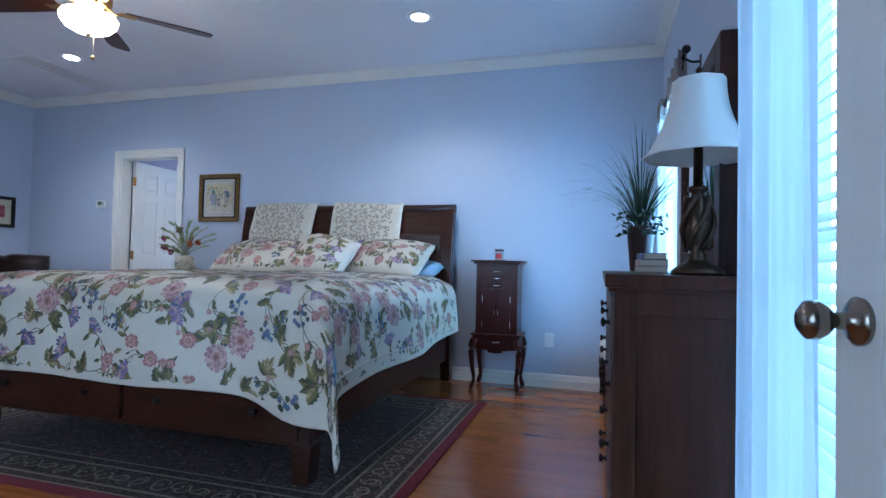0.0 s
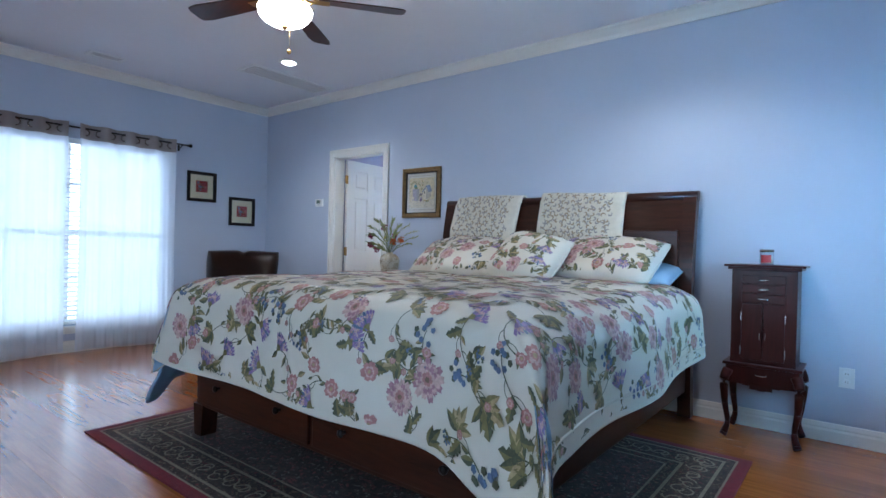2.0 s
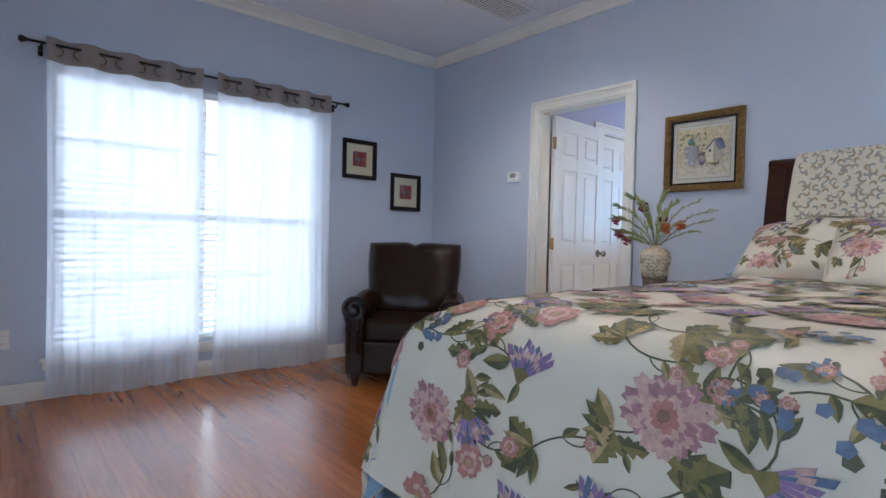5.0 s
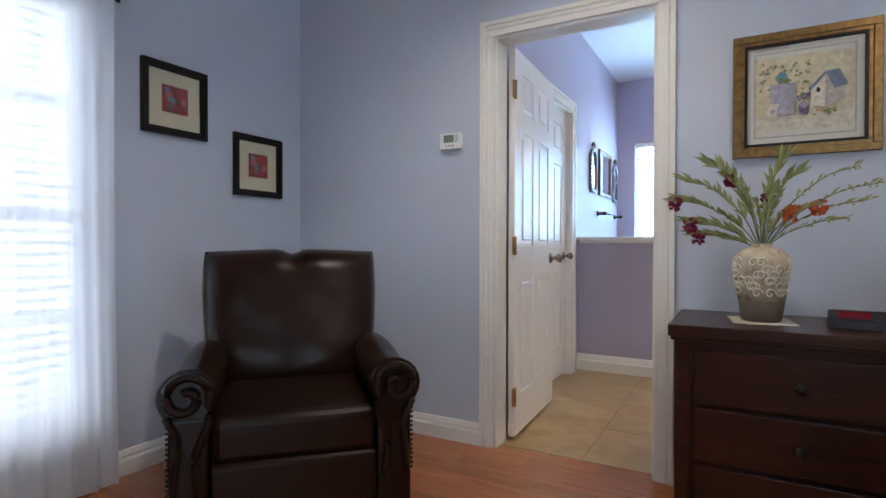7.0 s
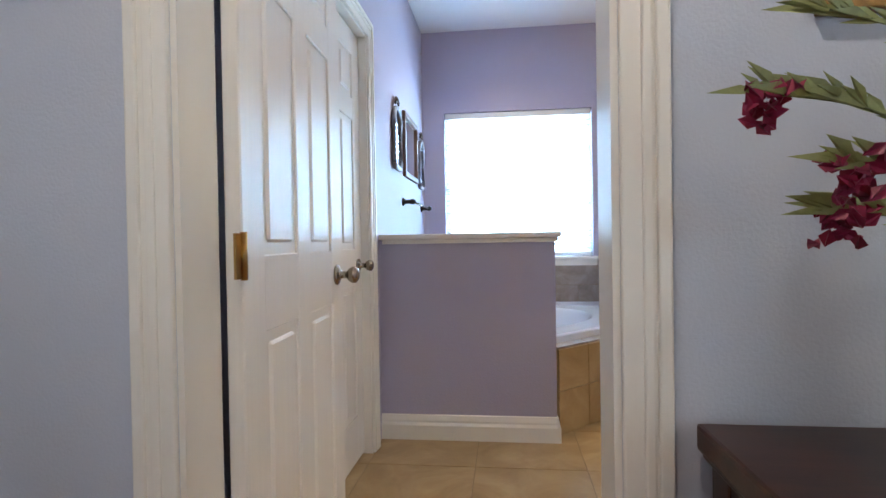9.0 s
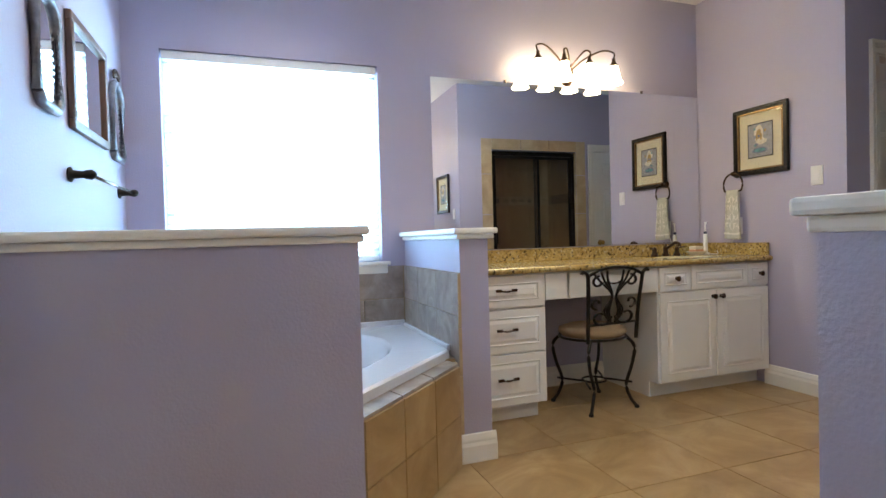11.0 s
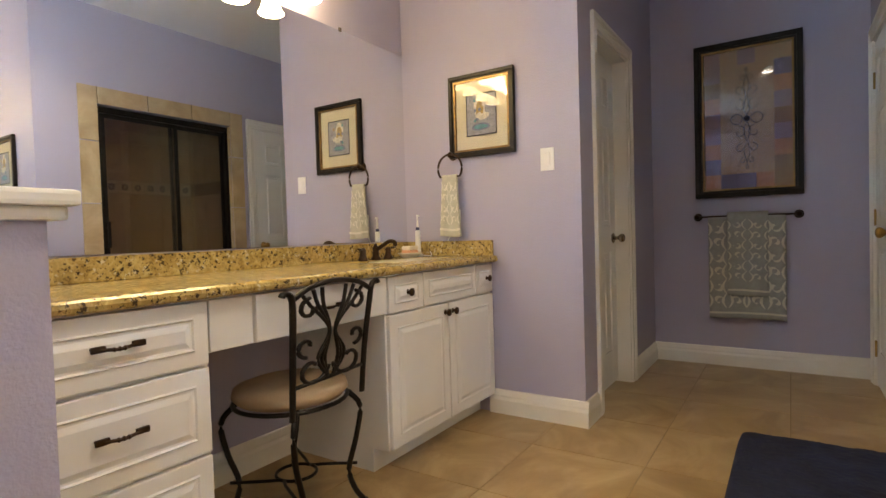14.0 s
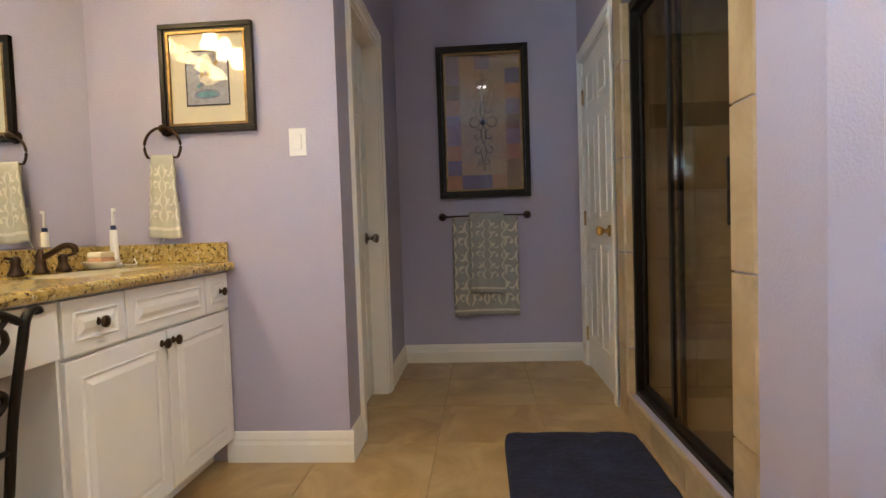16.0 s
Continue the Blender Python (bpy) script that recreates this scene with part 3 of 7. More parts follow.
def rod(x, y0, y1, z, wall_x):
    r = thing("curtain_rod", Matrix(), "black metal curtain rod with finials on the wall", "curtain rod")
    bm = bmesh.new()
    tube(bm, [(x, y0, z), (x, y1, z)], 0.008, 10)
    part("bar", bm, M_BLACK, r)
    for y, s in ((y0, -1), (y1, 1)):
        bm = bmesh.new()
        lathe(bm, [(0.008, 0), (0.013, 0.006), (0.009, 0.015), (0.018, 0.03), (0.021, 0.045), (0.014, 0.055), (0.002, 0.058)], 14, m=Matrix.Translation((x, y, z)) @ Matrix.Rotation(radians(-90 * s), 4, "X"))
        part("finial", bm, M_BLACK, r)
    for y in (y0 + 0.05, y1 - 0.05):
        bm = bmesh.new()
        tube(bm, [(wall_x, y, z - 0.03), ((wall_x + x) / 2, y, z - 0.03), (x, y, z - 0.008)], 0.006, 8)
        box(bm, min(wall_x, wall_x + (x - wall_x) * 0.06), max(wall_x, wall_x + (x - wall_x) * 0.06), y - 0.012, y + 0.012, z - 0.06, z)
        part("bracket", bm, M_BLACK, r)


rod(0.085, -3.10, -1.05, 2.12, 0.001)
curtain(0.085, 1, -3.03, -2.155, 0.012, 2.16, 4, "white sheer grommet curtain in front of the window", 1)
curtain(0.085, 1, -2.065, -1.17, 0.012, 2.16, 4, "white sheer grommet curtain in front of the window", 2)
rod(6.60, -1.70, -0.62, 2.03, 6.679)
curtain(6.60, -1, -1.66, -1.22, 0.012, 2.07, 3, "gathered sheer curtain beside the dresser mirror", 3)
curtain(6.60, -1, -0.86, -0.66, 0.012, 2.07, 2, "gathered sheer curtain at the far window", 4)
rod(6.60, -3.46, -2.55, 2.14, 6.679)
curtain(6.60, -1, -3.34, -2.825, 0.012, 2.18, 3, "bluish sheer curtain at the tall window", 5)

# ---- ceiling fixtures ----
def can_light(x, y, power, lit=True):
    c = thing("recessed_light", pose(x, y, H - 0.002), "lit round recessed ceiling light with white trim" if lit else "round white recessed ceiling light", "ceiling light", "recessed lights")
    bm = bmesh.new()
    lathe(bm, [(0.060, 0.0), (0.062, -0.006), (0.085, -0.008), (0.092, -0.003), (0.092, 0.0)], 32)
    part("trim_ring", bm, M_PLASTIC, c)
    bm = bmesh.new()
    lathe(bm, [(0.058, -0.0045), (0.05, -0.010), (0.002, -0.014)], 28)
    part("lens", bm, M_LAMP if lit else M_PLASTIC, c, "glowing lens")
    if power:
        d = bpy.data.lights.new("can", "SPOT")
        d.energy, d.color, d.spot_size, d.spot_blend, d.shadow_soft_size = power, (1.0, 0.90, 0.78), radians(135), 0.8, 0.05
        o = new("can_lamp", d)
        o.location = (x, y, H - 0.05)


can_light(1.72, -0.93, CAN_W)
can_light(4.97, -0.93, CAN_W)
can_light(1.92, 2.69, CAN_W * 0.58)
can_light(3.6, 1.75, CAN_W * 0.87)


def ceiling_fan(x, y):
    f = thing("ceiling_fan", pose(x, y, 0), "brass ceiling fan with five dark blades and lit glass bowl", "ceiling fan")
    bm = bmesh.new()
    lathe(bm, [(0.07, H - 0.001), (0.075, H - 0.03), (0.03, H - 0.07), (0.014, H - 0.075), (0.014, 2.585), (0.03, 2.58), (0.09, 2.565), (0.115, 2.53), (0.115, 2.47), (0.085, 2.44), (0.06, 2.425), (0.05, 2.40), (0.07, 2.395), (0.07, 2.388)], 32)
    part("motor", bm, M_BRASS, f, "antique brass motor housing")
    bm = bmesh.new()
    lathe(bm, [(0.14, 2.385), (0.148, 2.372), (0.142, 2.345), (0.118, 2.315), (0.075, 2.292), (0.018, 2.283)], 36)
    part("light_bowl", bm, M_BOWL, f, "glowing frosted glass bowl")
    bm = bmesh.new()
    lathe(bm, [(0.02, 2.285), (0.016, 2.272), (0.005, 2.262)], 14)
    part("finial", bm, M_BRASS, f)
    bm = bmesh.new()
    tube(bm, [(0.03, 0.01, 2.275), (0.03, 0.01, 2.15)], 0.0015, 5)
    lathe(bm, [(0.003, 0.012), (0.012, 0.004), (0.013, -0.004), (0.004, -0.014)], 12, 0.03, 0.01, 2.14)
    part("pull_chain", bm, M_BRASS, f)
    for k in range(5):
        a = radians(52 + 72 * k)
        rm = Matrix.Rotation(a, 4, "Z")
        bm = bmesh.new()
        box(bm, 0.15, 0.24, -0.028, 0.028, 2.4345, 2.440, 0.002)
        tube(bm, curve([(0.085, 0, 2.46), (0.12, 0, 2.43), (0.17, 0, 2.437)], 8), 0.012, 8, 0.008)
        bmesh.ops.transform(bm, matrix=rm, verts=bm.verts[:])
        part("blade_arm", bm, M_BRASS, f)
        bm = bmesh.new()
        ol = [(0.18, -0.048), (0.40, -0.062), (0.60, -0.070), (0.655, -0.060), (0.668, -0.035), (0.668, 0.035), (0.655, 0.060), (0.60, 0.070), (0.40, 0.062), (0.18, 0.048)]
        prism(bm, [Vector((p, q, 2.4405 + 0.20 * q)) for p, q in ol], (0, 0, 0), (0, 0, 0.007))
        bmesh.ops.transform(bm, matrix=rm, verts=bm.verts[:])
        part("blade", bm, M_DARKWOOD, f, "dark wooden blade")


ceiling_fan(3.35, -2.11)


def vent(x, y, w, d, n, rz, label):
    v = thing("ceiling_vent", pose(x, y, H, 0, 0, rz), label, "vent")
    bm = bmesh.new()
    for s in ((-w / 2, w / 2, -d / 2, -d / 2 + 0.025), (-w / 2, w / 2, d / 2 - 0.025, d / 2), (-w / 2, -w / 2 + 0.025, -d / 2 + 0.025, d / 2 - 0.025), (w / 2 - 0.025, w / 2, -d / 2 + 0.025, d / 2 - 0.025)):
        box(bm, *s, -0.010, -0.001, 0.002)
    part("frame", bm, M_PLASTIC, v)
    # Dark sheet standing in for the shade between and behind the slats.
    bm = boxes((-w / 2 + 0.02, w / 2 - 0.02, -d / 2 + 0.02, d / 2 - 0.02, -0.0025, -0.0008))
    part("backing", bm, M_GAP, v)
    step = (w - 0.05) / n
    for i in range(n):
        bm = bmesh.new()
        cx = -w / 2 + 0.025 + (i + 0.5) * step
        prism(bm, [Vector((cx - step * 0.30, 0, -0.004)), Vector((cx + step * 0.12, 0, -0.010)), Vector((cx + step * 0.18, 0, -0.009)), Vector((cx - step * 0.24, 0, -0.003))], (0, -d / 2 + 0.025, 0), (0, d - 0.05, 0))
        part("slat", bm, M_PLASTIC, v)


vent(0.46, -1.98, 0.30, 0.16, 12, 90, "small white slatted ceiling vent")
vent(1.27, -0.64, 0.92, 0.30, 30, 90, "long white return-air grille in the ceiling")

# ---- cloth with printed flowers ----
M_DUVET = plain("cream_sateen", (0.70, 0.635, 0.515), 0.36, scale=3, vary=0.05, bump=0.15, bscale=700)
M_LINING = plain("pale_blue_lining", (0.30, 0.42, 0.55), 0.5, vary=0.05, bump=0.15, bscale=600)
M_THROW = plain("cream_quilt", (0.70, 0.64, 0.51), 0.8, scale=20, vary=0.08, bump=0.5, bscale=120)
PRINT = [plain(n, c, 0.5, scale=60, vary=0.35) for n, c in (
    ("print_pink", (0.40, 0.20, 0.22)), ("print_coral", (0.44, 0.20, 0.17)), ("print_purple", (0.26, 0.17, 0.33)), ("print_slate", (0.12, 0.16, 0.25)),
    ("print_olive", (0.20, 0.17, 0.06)), ("print_green", (0.085, 0.09, 0.045)), ("print_rose_light", (0.58, 0.38, 0.32)), ("print_sand", (0.42, 0.31, 0.15)), ("print_brown", (0.22, 0.13, 0.08)))]


def floral(surf, a0, a1, b0, b1, step, size, seed, lift=0.002, flip=1):
    """Vines, leaves and blossoms laid on a surface surf(a, b), as the print of its cloth."""
    rnd = random.Random(seed)
    bm = bmesh.new()
    up = {}

    def put(a, b, k):
        p = surf(a, b)
        e = 0.004
        n = (surf(a + e, b) - p).cross(surf(a, b + e) - p)
        n = n.normalized() * flip if n.length > 1e-12 else Vector((0, 0, 1))
        return bm.verts.new(p + n * (lift + 0.0004 * k))

    def poly(pts, mi, k=0):
        if all(a0 <= a <= a1 and b0 <= b <= b1 for a, b in pts):
            f = bm.faces.new([put(a, b, k) for a, b in pts])
            f.material_index, f.smooth = mi, True

    def leaf(a, b, ang, L, mi):
        c, s = math.cos(ang), math.sin(ang)
        w = L * rnd.uniform(0.17, 0.25)
        lobed = L > size * 0.62 and rnd.random() < 0.4
        rows = [(0.0, 0.05), (0.2, 0.75), (0.32, 1.0), (0.42, 0.6), (0.55, 1.0), (0.66, 0.5), (0.78, 0.75), (1.0, 0.03)] if lobed else [(0.0, 0.02), (0.25, 0.8), (0.5, 1.0), (0.78, 0.6), (1.0, 0.03)]
        if lobed:
            w *= 1.5
        for side, m2 in ((1, mi), (-1, {4: 5, 5: 4, 7: 4}.get(mi, mi))):
            for (t0, w0), (t1, w1) in zip(rows, rows[1:]):
                q = []
                for t, ww in ((t0, side * w0 * w), (t0, 0), (t1, 0), (t1, side * w1 * w)):
                    bend = 0.22 * L * t * t
                    q.append((a + c * t * L - s * (ww + bend), b + s * t * L + c * (ww + bend)))
                poly(q, m2, 1)

    def stem(a, b, ang, L, turn, w):
        n, pts = 8, []
        for i in range(n + 1):
            pts.append((a, b, ang))
            a, b, ang = a + math.cos(ang) * L / n, b + math.sin(ang) * L / n, ang + turn / n
        for (p, q, u), (r, s, v) in zip(pts, pts[1:]):
            du, dv = (-math.sin(u) * w, math.cos(u) * w), (-math.sin(v) * w, math.cos(v) * w)
            poly([(p + du[0], q + du[1]), (p - du[0], q - du[1]), (r - dv[0], s - dv[1]), (r + dv[0], s + dv[1])], 5, 0)
        return pts

    def bloom(a, b, r, kind):
        if kind == 2:
            base = rnd.uniform(0, 6.28)
            for f, mi0, k in ((1.0, 2, 2), (0.78, 6, 3), (0.62, 2, 4)):
                for i in range(9):
                    u = base + (i - 4) * 0.19
                    R = r * f * rnd.uniform(0.95, 1.25)
                    poly([(a, b), (a + R * 0.8 * math.cos(u - 0.09), b + R * 0.8 * math.sin(u - 0.09)), (a + R * 1.1 * math.cos(u - 0.04), b + R * 1.1 * math.sin(u - 0.04)), (a + R * math.cos(u + 0.09), b + R * math.sin(u + 0.09))], 3 if i % 4 == 1 and mi0 == 2 else mi0, k)
            poly([(a + r * 0.4 * math.cos(base + 0.8), b + r * 0.4 * math.sin(base + 0.8)), (a + r * 0.42 * math.cos(base), b + r * 0.42 * math.sin(base)), (a + r * 0.4 * math.cos(base - 0.8), b + r * 0.4 * math.sin(base - 0.8)), (a - r * 0.15 * math.cos(base), b - r * 0.15 * math.sin(base))], 4, 5)
            leaf(a, b, base + 3.14, r * 0.8, 5)
            return
        if kind == 3:
            for i in range(13):
                u, d = rnd.uniform(0, 6.28), r * math.sqrt(rnd.random()) * 0.9
                x, y, q = a + d * math.cos(u), b + d * math.sin(u), r * 0.22
                poly([(x + q * math.cos(k * 1.2566), y + q * math.sin(k * 1.2566)) for k in range(5)], 3 if i % 3 else 5, 2 + i % 3)
            return
        rings = [(1.0, 0, 13), (0.84, 6, 12), (0.68, 0, 11), (0.5, 6, 9), (0.36, 1, 7), (0.16, 8, 6)] if kind == 0 else [(1.0, 1, 6), (0.62, 6, 6), (0.40, 1, 6), (0.2, 7, 6)]
        for j, (f, mi, n) in enumerate(rings):
            o = rnd.uniform(0, 6.28)
            for i in range(n):
                u, h, R = o + 2 * math.pi * i / n, math.pi / n * 1.05, r * f * rnd.uniform(0.86, 1.1)
                poly([(a, b), (a + R * 0.75 * math.cos(u - h), b + R * 0.75 * math.sin(u - h)), (a + R * math.cos(u - h * 0.45), b + R * math.sin(u - h * 0.45)), (a + R * 0.93 * math.cos(u), b + R * 0.93 * math.sin(u)), (a + R * math.cos(u + h * 0.45), b + R * math.sin(u + h * 0.45)), (a + R * 0.75 * math.cos(u + h), b + R * 0.75 * math.sin(u + h))], mi if (i + j) % 4 else (6 if mi == 0 else mi), 2 + j)

    a, row = a0, 0
    while a < a1 + step * 0.5:
        b = b0 + step * (0.0 if row % 2 else 0.5)
        while b < b1 + step * 0.5:
            x, y = a + rnd.uniform(-0.2, 0.2) * step, b + rnd.uniform(-0.2, 0.2) * step
            kind = rnd.choice([0, 1, 2, 2, 3, 4, 4])
            ang = rnd.uniform(0, 6.28)
            pts = stem(x, y, ang, step * rnd.uniform(0.9, 1.35), rnd.choice([-1, 1]) * rnd.uniform(0.8, 2.6), size * 0.024)
            for k, (p, q, u) in enumerate(pts[2:]):
                if rnd.random() < 0.62:
                    leaf(p, q, u + rnd.choice([-1, 1]) * rnd.uniform(0.4, 1.0), size * rnd.uniform(0.4, 0.9), rnd.choice([4, 4, 5, 7]))
            p, q, u = pts[-1]
            for n, sg in ((3, 1), (5, -1)):
                tw = stem(pts[n][0], pts[n][1], pts[n][2] + sg * 0.9, step * 0.38, -sg * 1.5, size * 0.017)
                if rnd.random() < 0.6:
                    leaf(tw[-1][0], tw[-1][1], tw[-1][2], size * rnd.uniform(0.35, 0.6), rnd.choice([4, 5]))
                else:
                    bloom(tw[-1][0], tw[-1][1], size * 0.17, 1)
            if kind == 4:
                for k in range(6):
                    leaf(x, y, ang + 2.0 + k * 0.45, size * rnd.uniform(0.65, 1.1), rnd.choice([4, 5, 7]))
            else:
                bloom(x, y, size * rnd.uniform(0.75, 1.0) * (0.62 if kind == 1 else 0.75 if kind == 3 else 1), kind)
            if rnd.random() < 0.5:
                bloom(p, q, size * 0.28, rnd.choice([1, 3]))
            b += step
        a += step * 0.86
        row += 1
    return bm


# ---- bed ----
BX, BY = 4.0, -1.25
bed = thing("sleigh_bed", pose(BX, BY, 0.012), "dark cherry sleigh bed with drawer footboard on a rug", "bed")


def s_profile(z0, z1, t):
    """Outline of the sleigh headboard's side, in y and z."""
    front, back, n = [], [], 14
    for i in range(n + 1):
        f = i / n
        z = z0 + (z1 - z0) * f
        y = 0.02 - 0.055 * math.sin(f * 2.6) + 0.17 * max(0, f - 0.55) ** 1.5
        front.append((y - t / 2, z))
        back.append((y + t / 2, z))
    return front + [(front[-1][0] + t * 0.5, z1 + t * 0.45)] + back[::-1]


hb = [Vector((0, y, z)) for y, z in s_profile(0.30, 1.43, 0.045)]
bm = bmesh.new()
prism(bm, hb, (-0.96, 1.12, 0), (1.92, 0, 0))
part("headboard", bm, M_DARKWOOD, bed)
for sx in (-1.03, 0.95):
    bm = bmesh.new()
    prism(bm, [Vector((0, y, z)) for y, z in s_profile(0.0, 1.44, 0.075)], (sx, 1.12, 0), (0.08, 0, 0))
    part("headboard_post", bm, M_DARKWOOD, bed)
bm = bmesh.new()
tube(bm, [(-1.035, 1.165, 1.448), (1.035, 1.165, 1.448)], 0.036, 16)
part("top_roll", bm, M_DARKWOOD, bed)
for x0, x1 in ((-0.94, -0.34), (-0.30, 0.30), (0.34, 0.94)):
    bm = bmesh.new()
    box(bm, x0, x1, 1.055, 1.085, 0.62, 1.22, 0.008)
    part("headboard_panel", bm, M_DARKWOOD, bed)
for sx in (-1.0, 0.965):
    bm = bmesh.new()
    box(bm, sx, sx + 0.035, -1.06, 1.08, 0.17, 0.40, 0.006)
    part("side_rail", bm, M_DARKWOOD, bed)
bm = bmesh.new()
box(bm, -1.02, 1.02, -1.12, -1.08, 0.16, 0.47, 0.006)
box(bm, -1.03, 1.03, -1.125, -1.06, 0.44, 0.48, 0.008)
part("footboard", bm, M_DARKWOOD, bed)
for x0, x1 in ((-0.97, -0.015), (0.015, 0.97)):
    bm = bmesh.new()
    box(bm, x0, x1, -1.136, -1.119, 0.185, 0.425, 0.005)
    d = part("drawer", bm, M_DARKWOOD, bed)
    for kx in (0.22, 0.78):
        bm = bmesh.new()
        lathe(bm, [(0.009, 0), (0.008, 0.012), (0.017, 0.02), (0.017, 0.028), (0.004, 0.033)], 14, m=Matrix.Translation((x0 + (x1 - x0) * kx, -1.136, 0.30)) @ Matrix.Rotation(radians(90), 4, "X"))
        part("knob", bm, M_BLACK, d)
for lx in (-0.985, 0.985):
    bm = bmesh.new()
    prism(bm, [Vector((lx - 0.05, 0, 0.17)), Vector((lx + 0.05, 0, 0.17)), Vector((lx + 0.035, 0, 0.0)), Vector((lx - 0.035, 0, 0.0))], (0, -1.13, 0), (0, 0.09, 0))
    part("foot", bm, M_DARKWOOD, bed)
mat_ = thing("mattress", pose(BX, BY - 0.02, 0.415), "white mattress on the bed frame", "mattress")
bm = bmesh.new()
box(bm, -0.96, 0.96, -1.02, 1.05, 0.0, 0.42, 0.07, segs=4)
part("body", bm, M_PLASTIC, mat_)


def fold(d, half, r):
    s = 1 if d >= 0 else -1
    d = abs(d)
    flat, arc = half - r, r * math.pi / 2
    if d <= flat:
        return s * d, 0.0
    if d <= flat + arc:
        t = (d - flat) / r
        return s * (flat + r * math.sin(t)), r * (1 - math.cos(t))
    rest = d - flat - arc
    return s * (half + 0.10 * rest), r + rest * 0.985


DA, DB0, DB1, DTOP = 1.56, 0.0, 2.485, 0.905


def duvet(a, b):
    x, dx = fold(a if a < 0.6 else 0.6 + (a - 0.6) * (0.93 - 0.05 * max(0.0, 1 - b / 0.8)), 1.10, 0.2)
    y, dy = fold(b, 2.06, 0.16)
    hi, h = max(dx, dy), math.hypot(dx, dy)
    ridge = 2 * dx * dy / (h * h) if h > 1e-6 else 0.0
    if a < 0:
        h = hi + (h - hi) * 0.4 - 0.08 * min(1, dx / 0.3)
    flap = math.exp(-((a - 1.05) / 0.2) ** 2) * min(1, dy / 0.45)
    h += 0.07 * flap
    wave = 0.05 * flap + 0.018 * math.sin(6.0 * b + 1.3 * a) * min(1, dx / 0.2) + 0.020 * math.sin(5.2 * a + 0.7) * min(1, dy / 0.2)
    crease = 0.020 * math.sin(5.2 * (a * 0.7 + b) + 2.5 * noise.noise(Vector((a, b, 5)))) * noise.noise(Vector((a * 1.3, b * 1.3, 8.0)))
    puff = crease + 0.022 * noise.noise(Vector((a * 1.8, b * 1.8, 3.1))) + 0.008 * noise.noise(Vector((a * 6, b * 6, 1.7))) - 0.03 * (min(1.0, abs(a) / 1.1)) ** 3 * max(0.0, 1 - hi / 0.1)
    out = (0.24 if a > 0 else 0.10) * h * ridge
    side = 1 if a > 0 else -1
    return Vector((x + (wave * min(1, dx / 0.1) + out) * side, -(y + wave * min(1, dy / 0.1) + out), DTOP - h + puff * max(0.3, 1 - 2 * hi)))


dv = thing("duvet", pose(4.03, -0.42, 0.0), "cream duvet printed with pink and purple flowers, spread over the bed", "duvet")
bm = bmesh.new()
sheet(bm, lambda u, v: duvet(-DA + 2 * DA * u, DB0 + (DB1 - DB0) * v), 150, 126)
part("cover", bm, M_DUVET, dv)


def duvet_under(a, b):
    p, e = duvet(a, b), 0.004
    n = (duvet(a + e, b) - p).cross(duvet(a, b + e) - p)
    return p + (n.normalized() if n.length > 1e-12 else Vector((0, 0, -1))) * 0.024


bm = bmesh.new()
sheet(bm, lambda u, v: duvet_under(-DA + 2 * DA * u, DB0 + (DB1 - DB0) * v), 150, 126)
part("lining", bm, M_LINING, dv, "pale blue lining")
hem = [(-DA, DB0 + (DB1 - DB0) * i / 50) for i in range(50)] + [(-DA + 2 * DA * i / 60, DB1) for i in range(60)] + [(DA, DB1 - (DB1 - DB0) * i / 50) for i in range(51)]
bm = bmesh.new()
tube(bm, [duvet(a, b) * 0.5 + duvet_under(a, b) * 0.5 for a, b in hem], 0.011, 7)
part("hem", bm, M_DUVET, dv)
bm = bmesh.new()
tube(bm, [duvet(DA - 0.075, DB0 + (DB1 - DB0 - 0.4) * i / 60) for i in range(61)], 0.006, 6)
part("flange_seam", bm, M_DUVET, dv, "corded seam along the flange")
tagged(part("floral_print", floral(duvet, -DA + 0.015, DA - 0.02, DB0 + 0.05, DB1 - 0.015, 0.165, 0.082, 11, 0.0035, -1), PRINT, dv, "printed blossoms and leaves"), kind="stuff")
bm = bmesh.new()
sheet(bm, lambda u, v: Vector((-1.13 - 0.07 * u * (1 - 0.4 * v) - 0.03 * math.sin(3 * v), -1.92 - 0.22 * v + 0.03 * math.sin(5 * u), 0.47 - 0.28 * u * (0.55 + 0.45 * v) + 0.02 * math.sin(7 * v))), 12, 12)
lin = part("turned_lining", bm, M_LINING, dv, "pale blue lining turned out at the corner")
lin.modifiers.new("thickness", "SOLIDIFY").thickness = 0.012


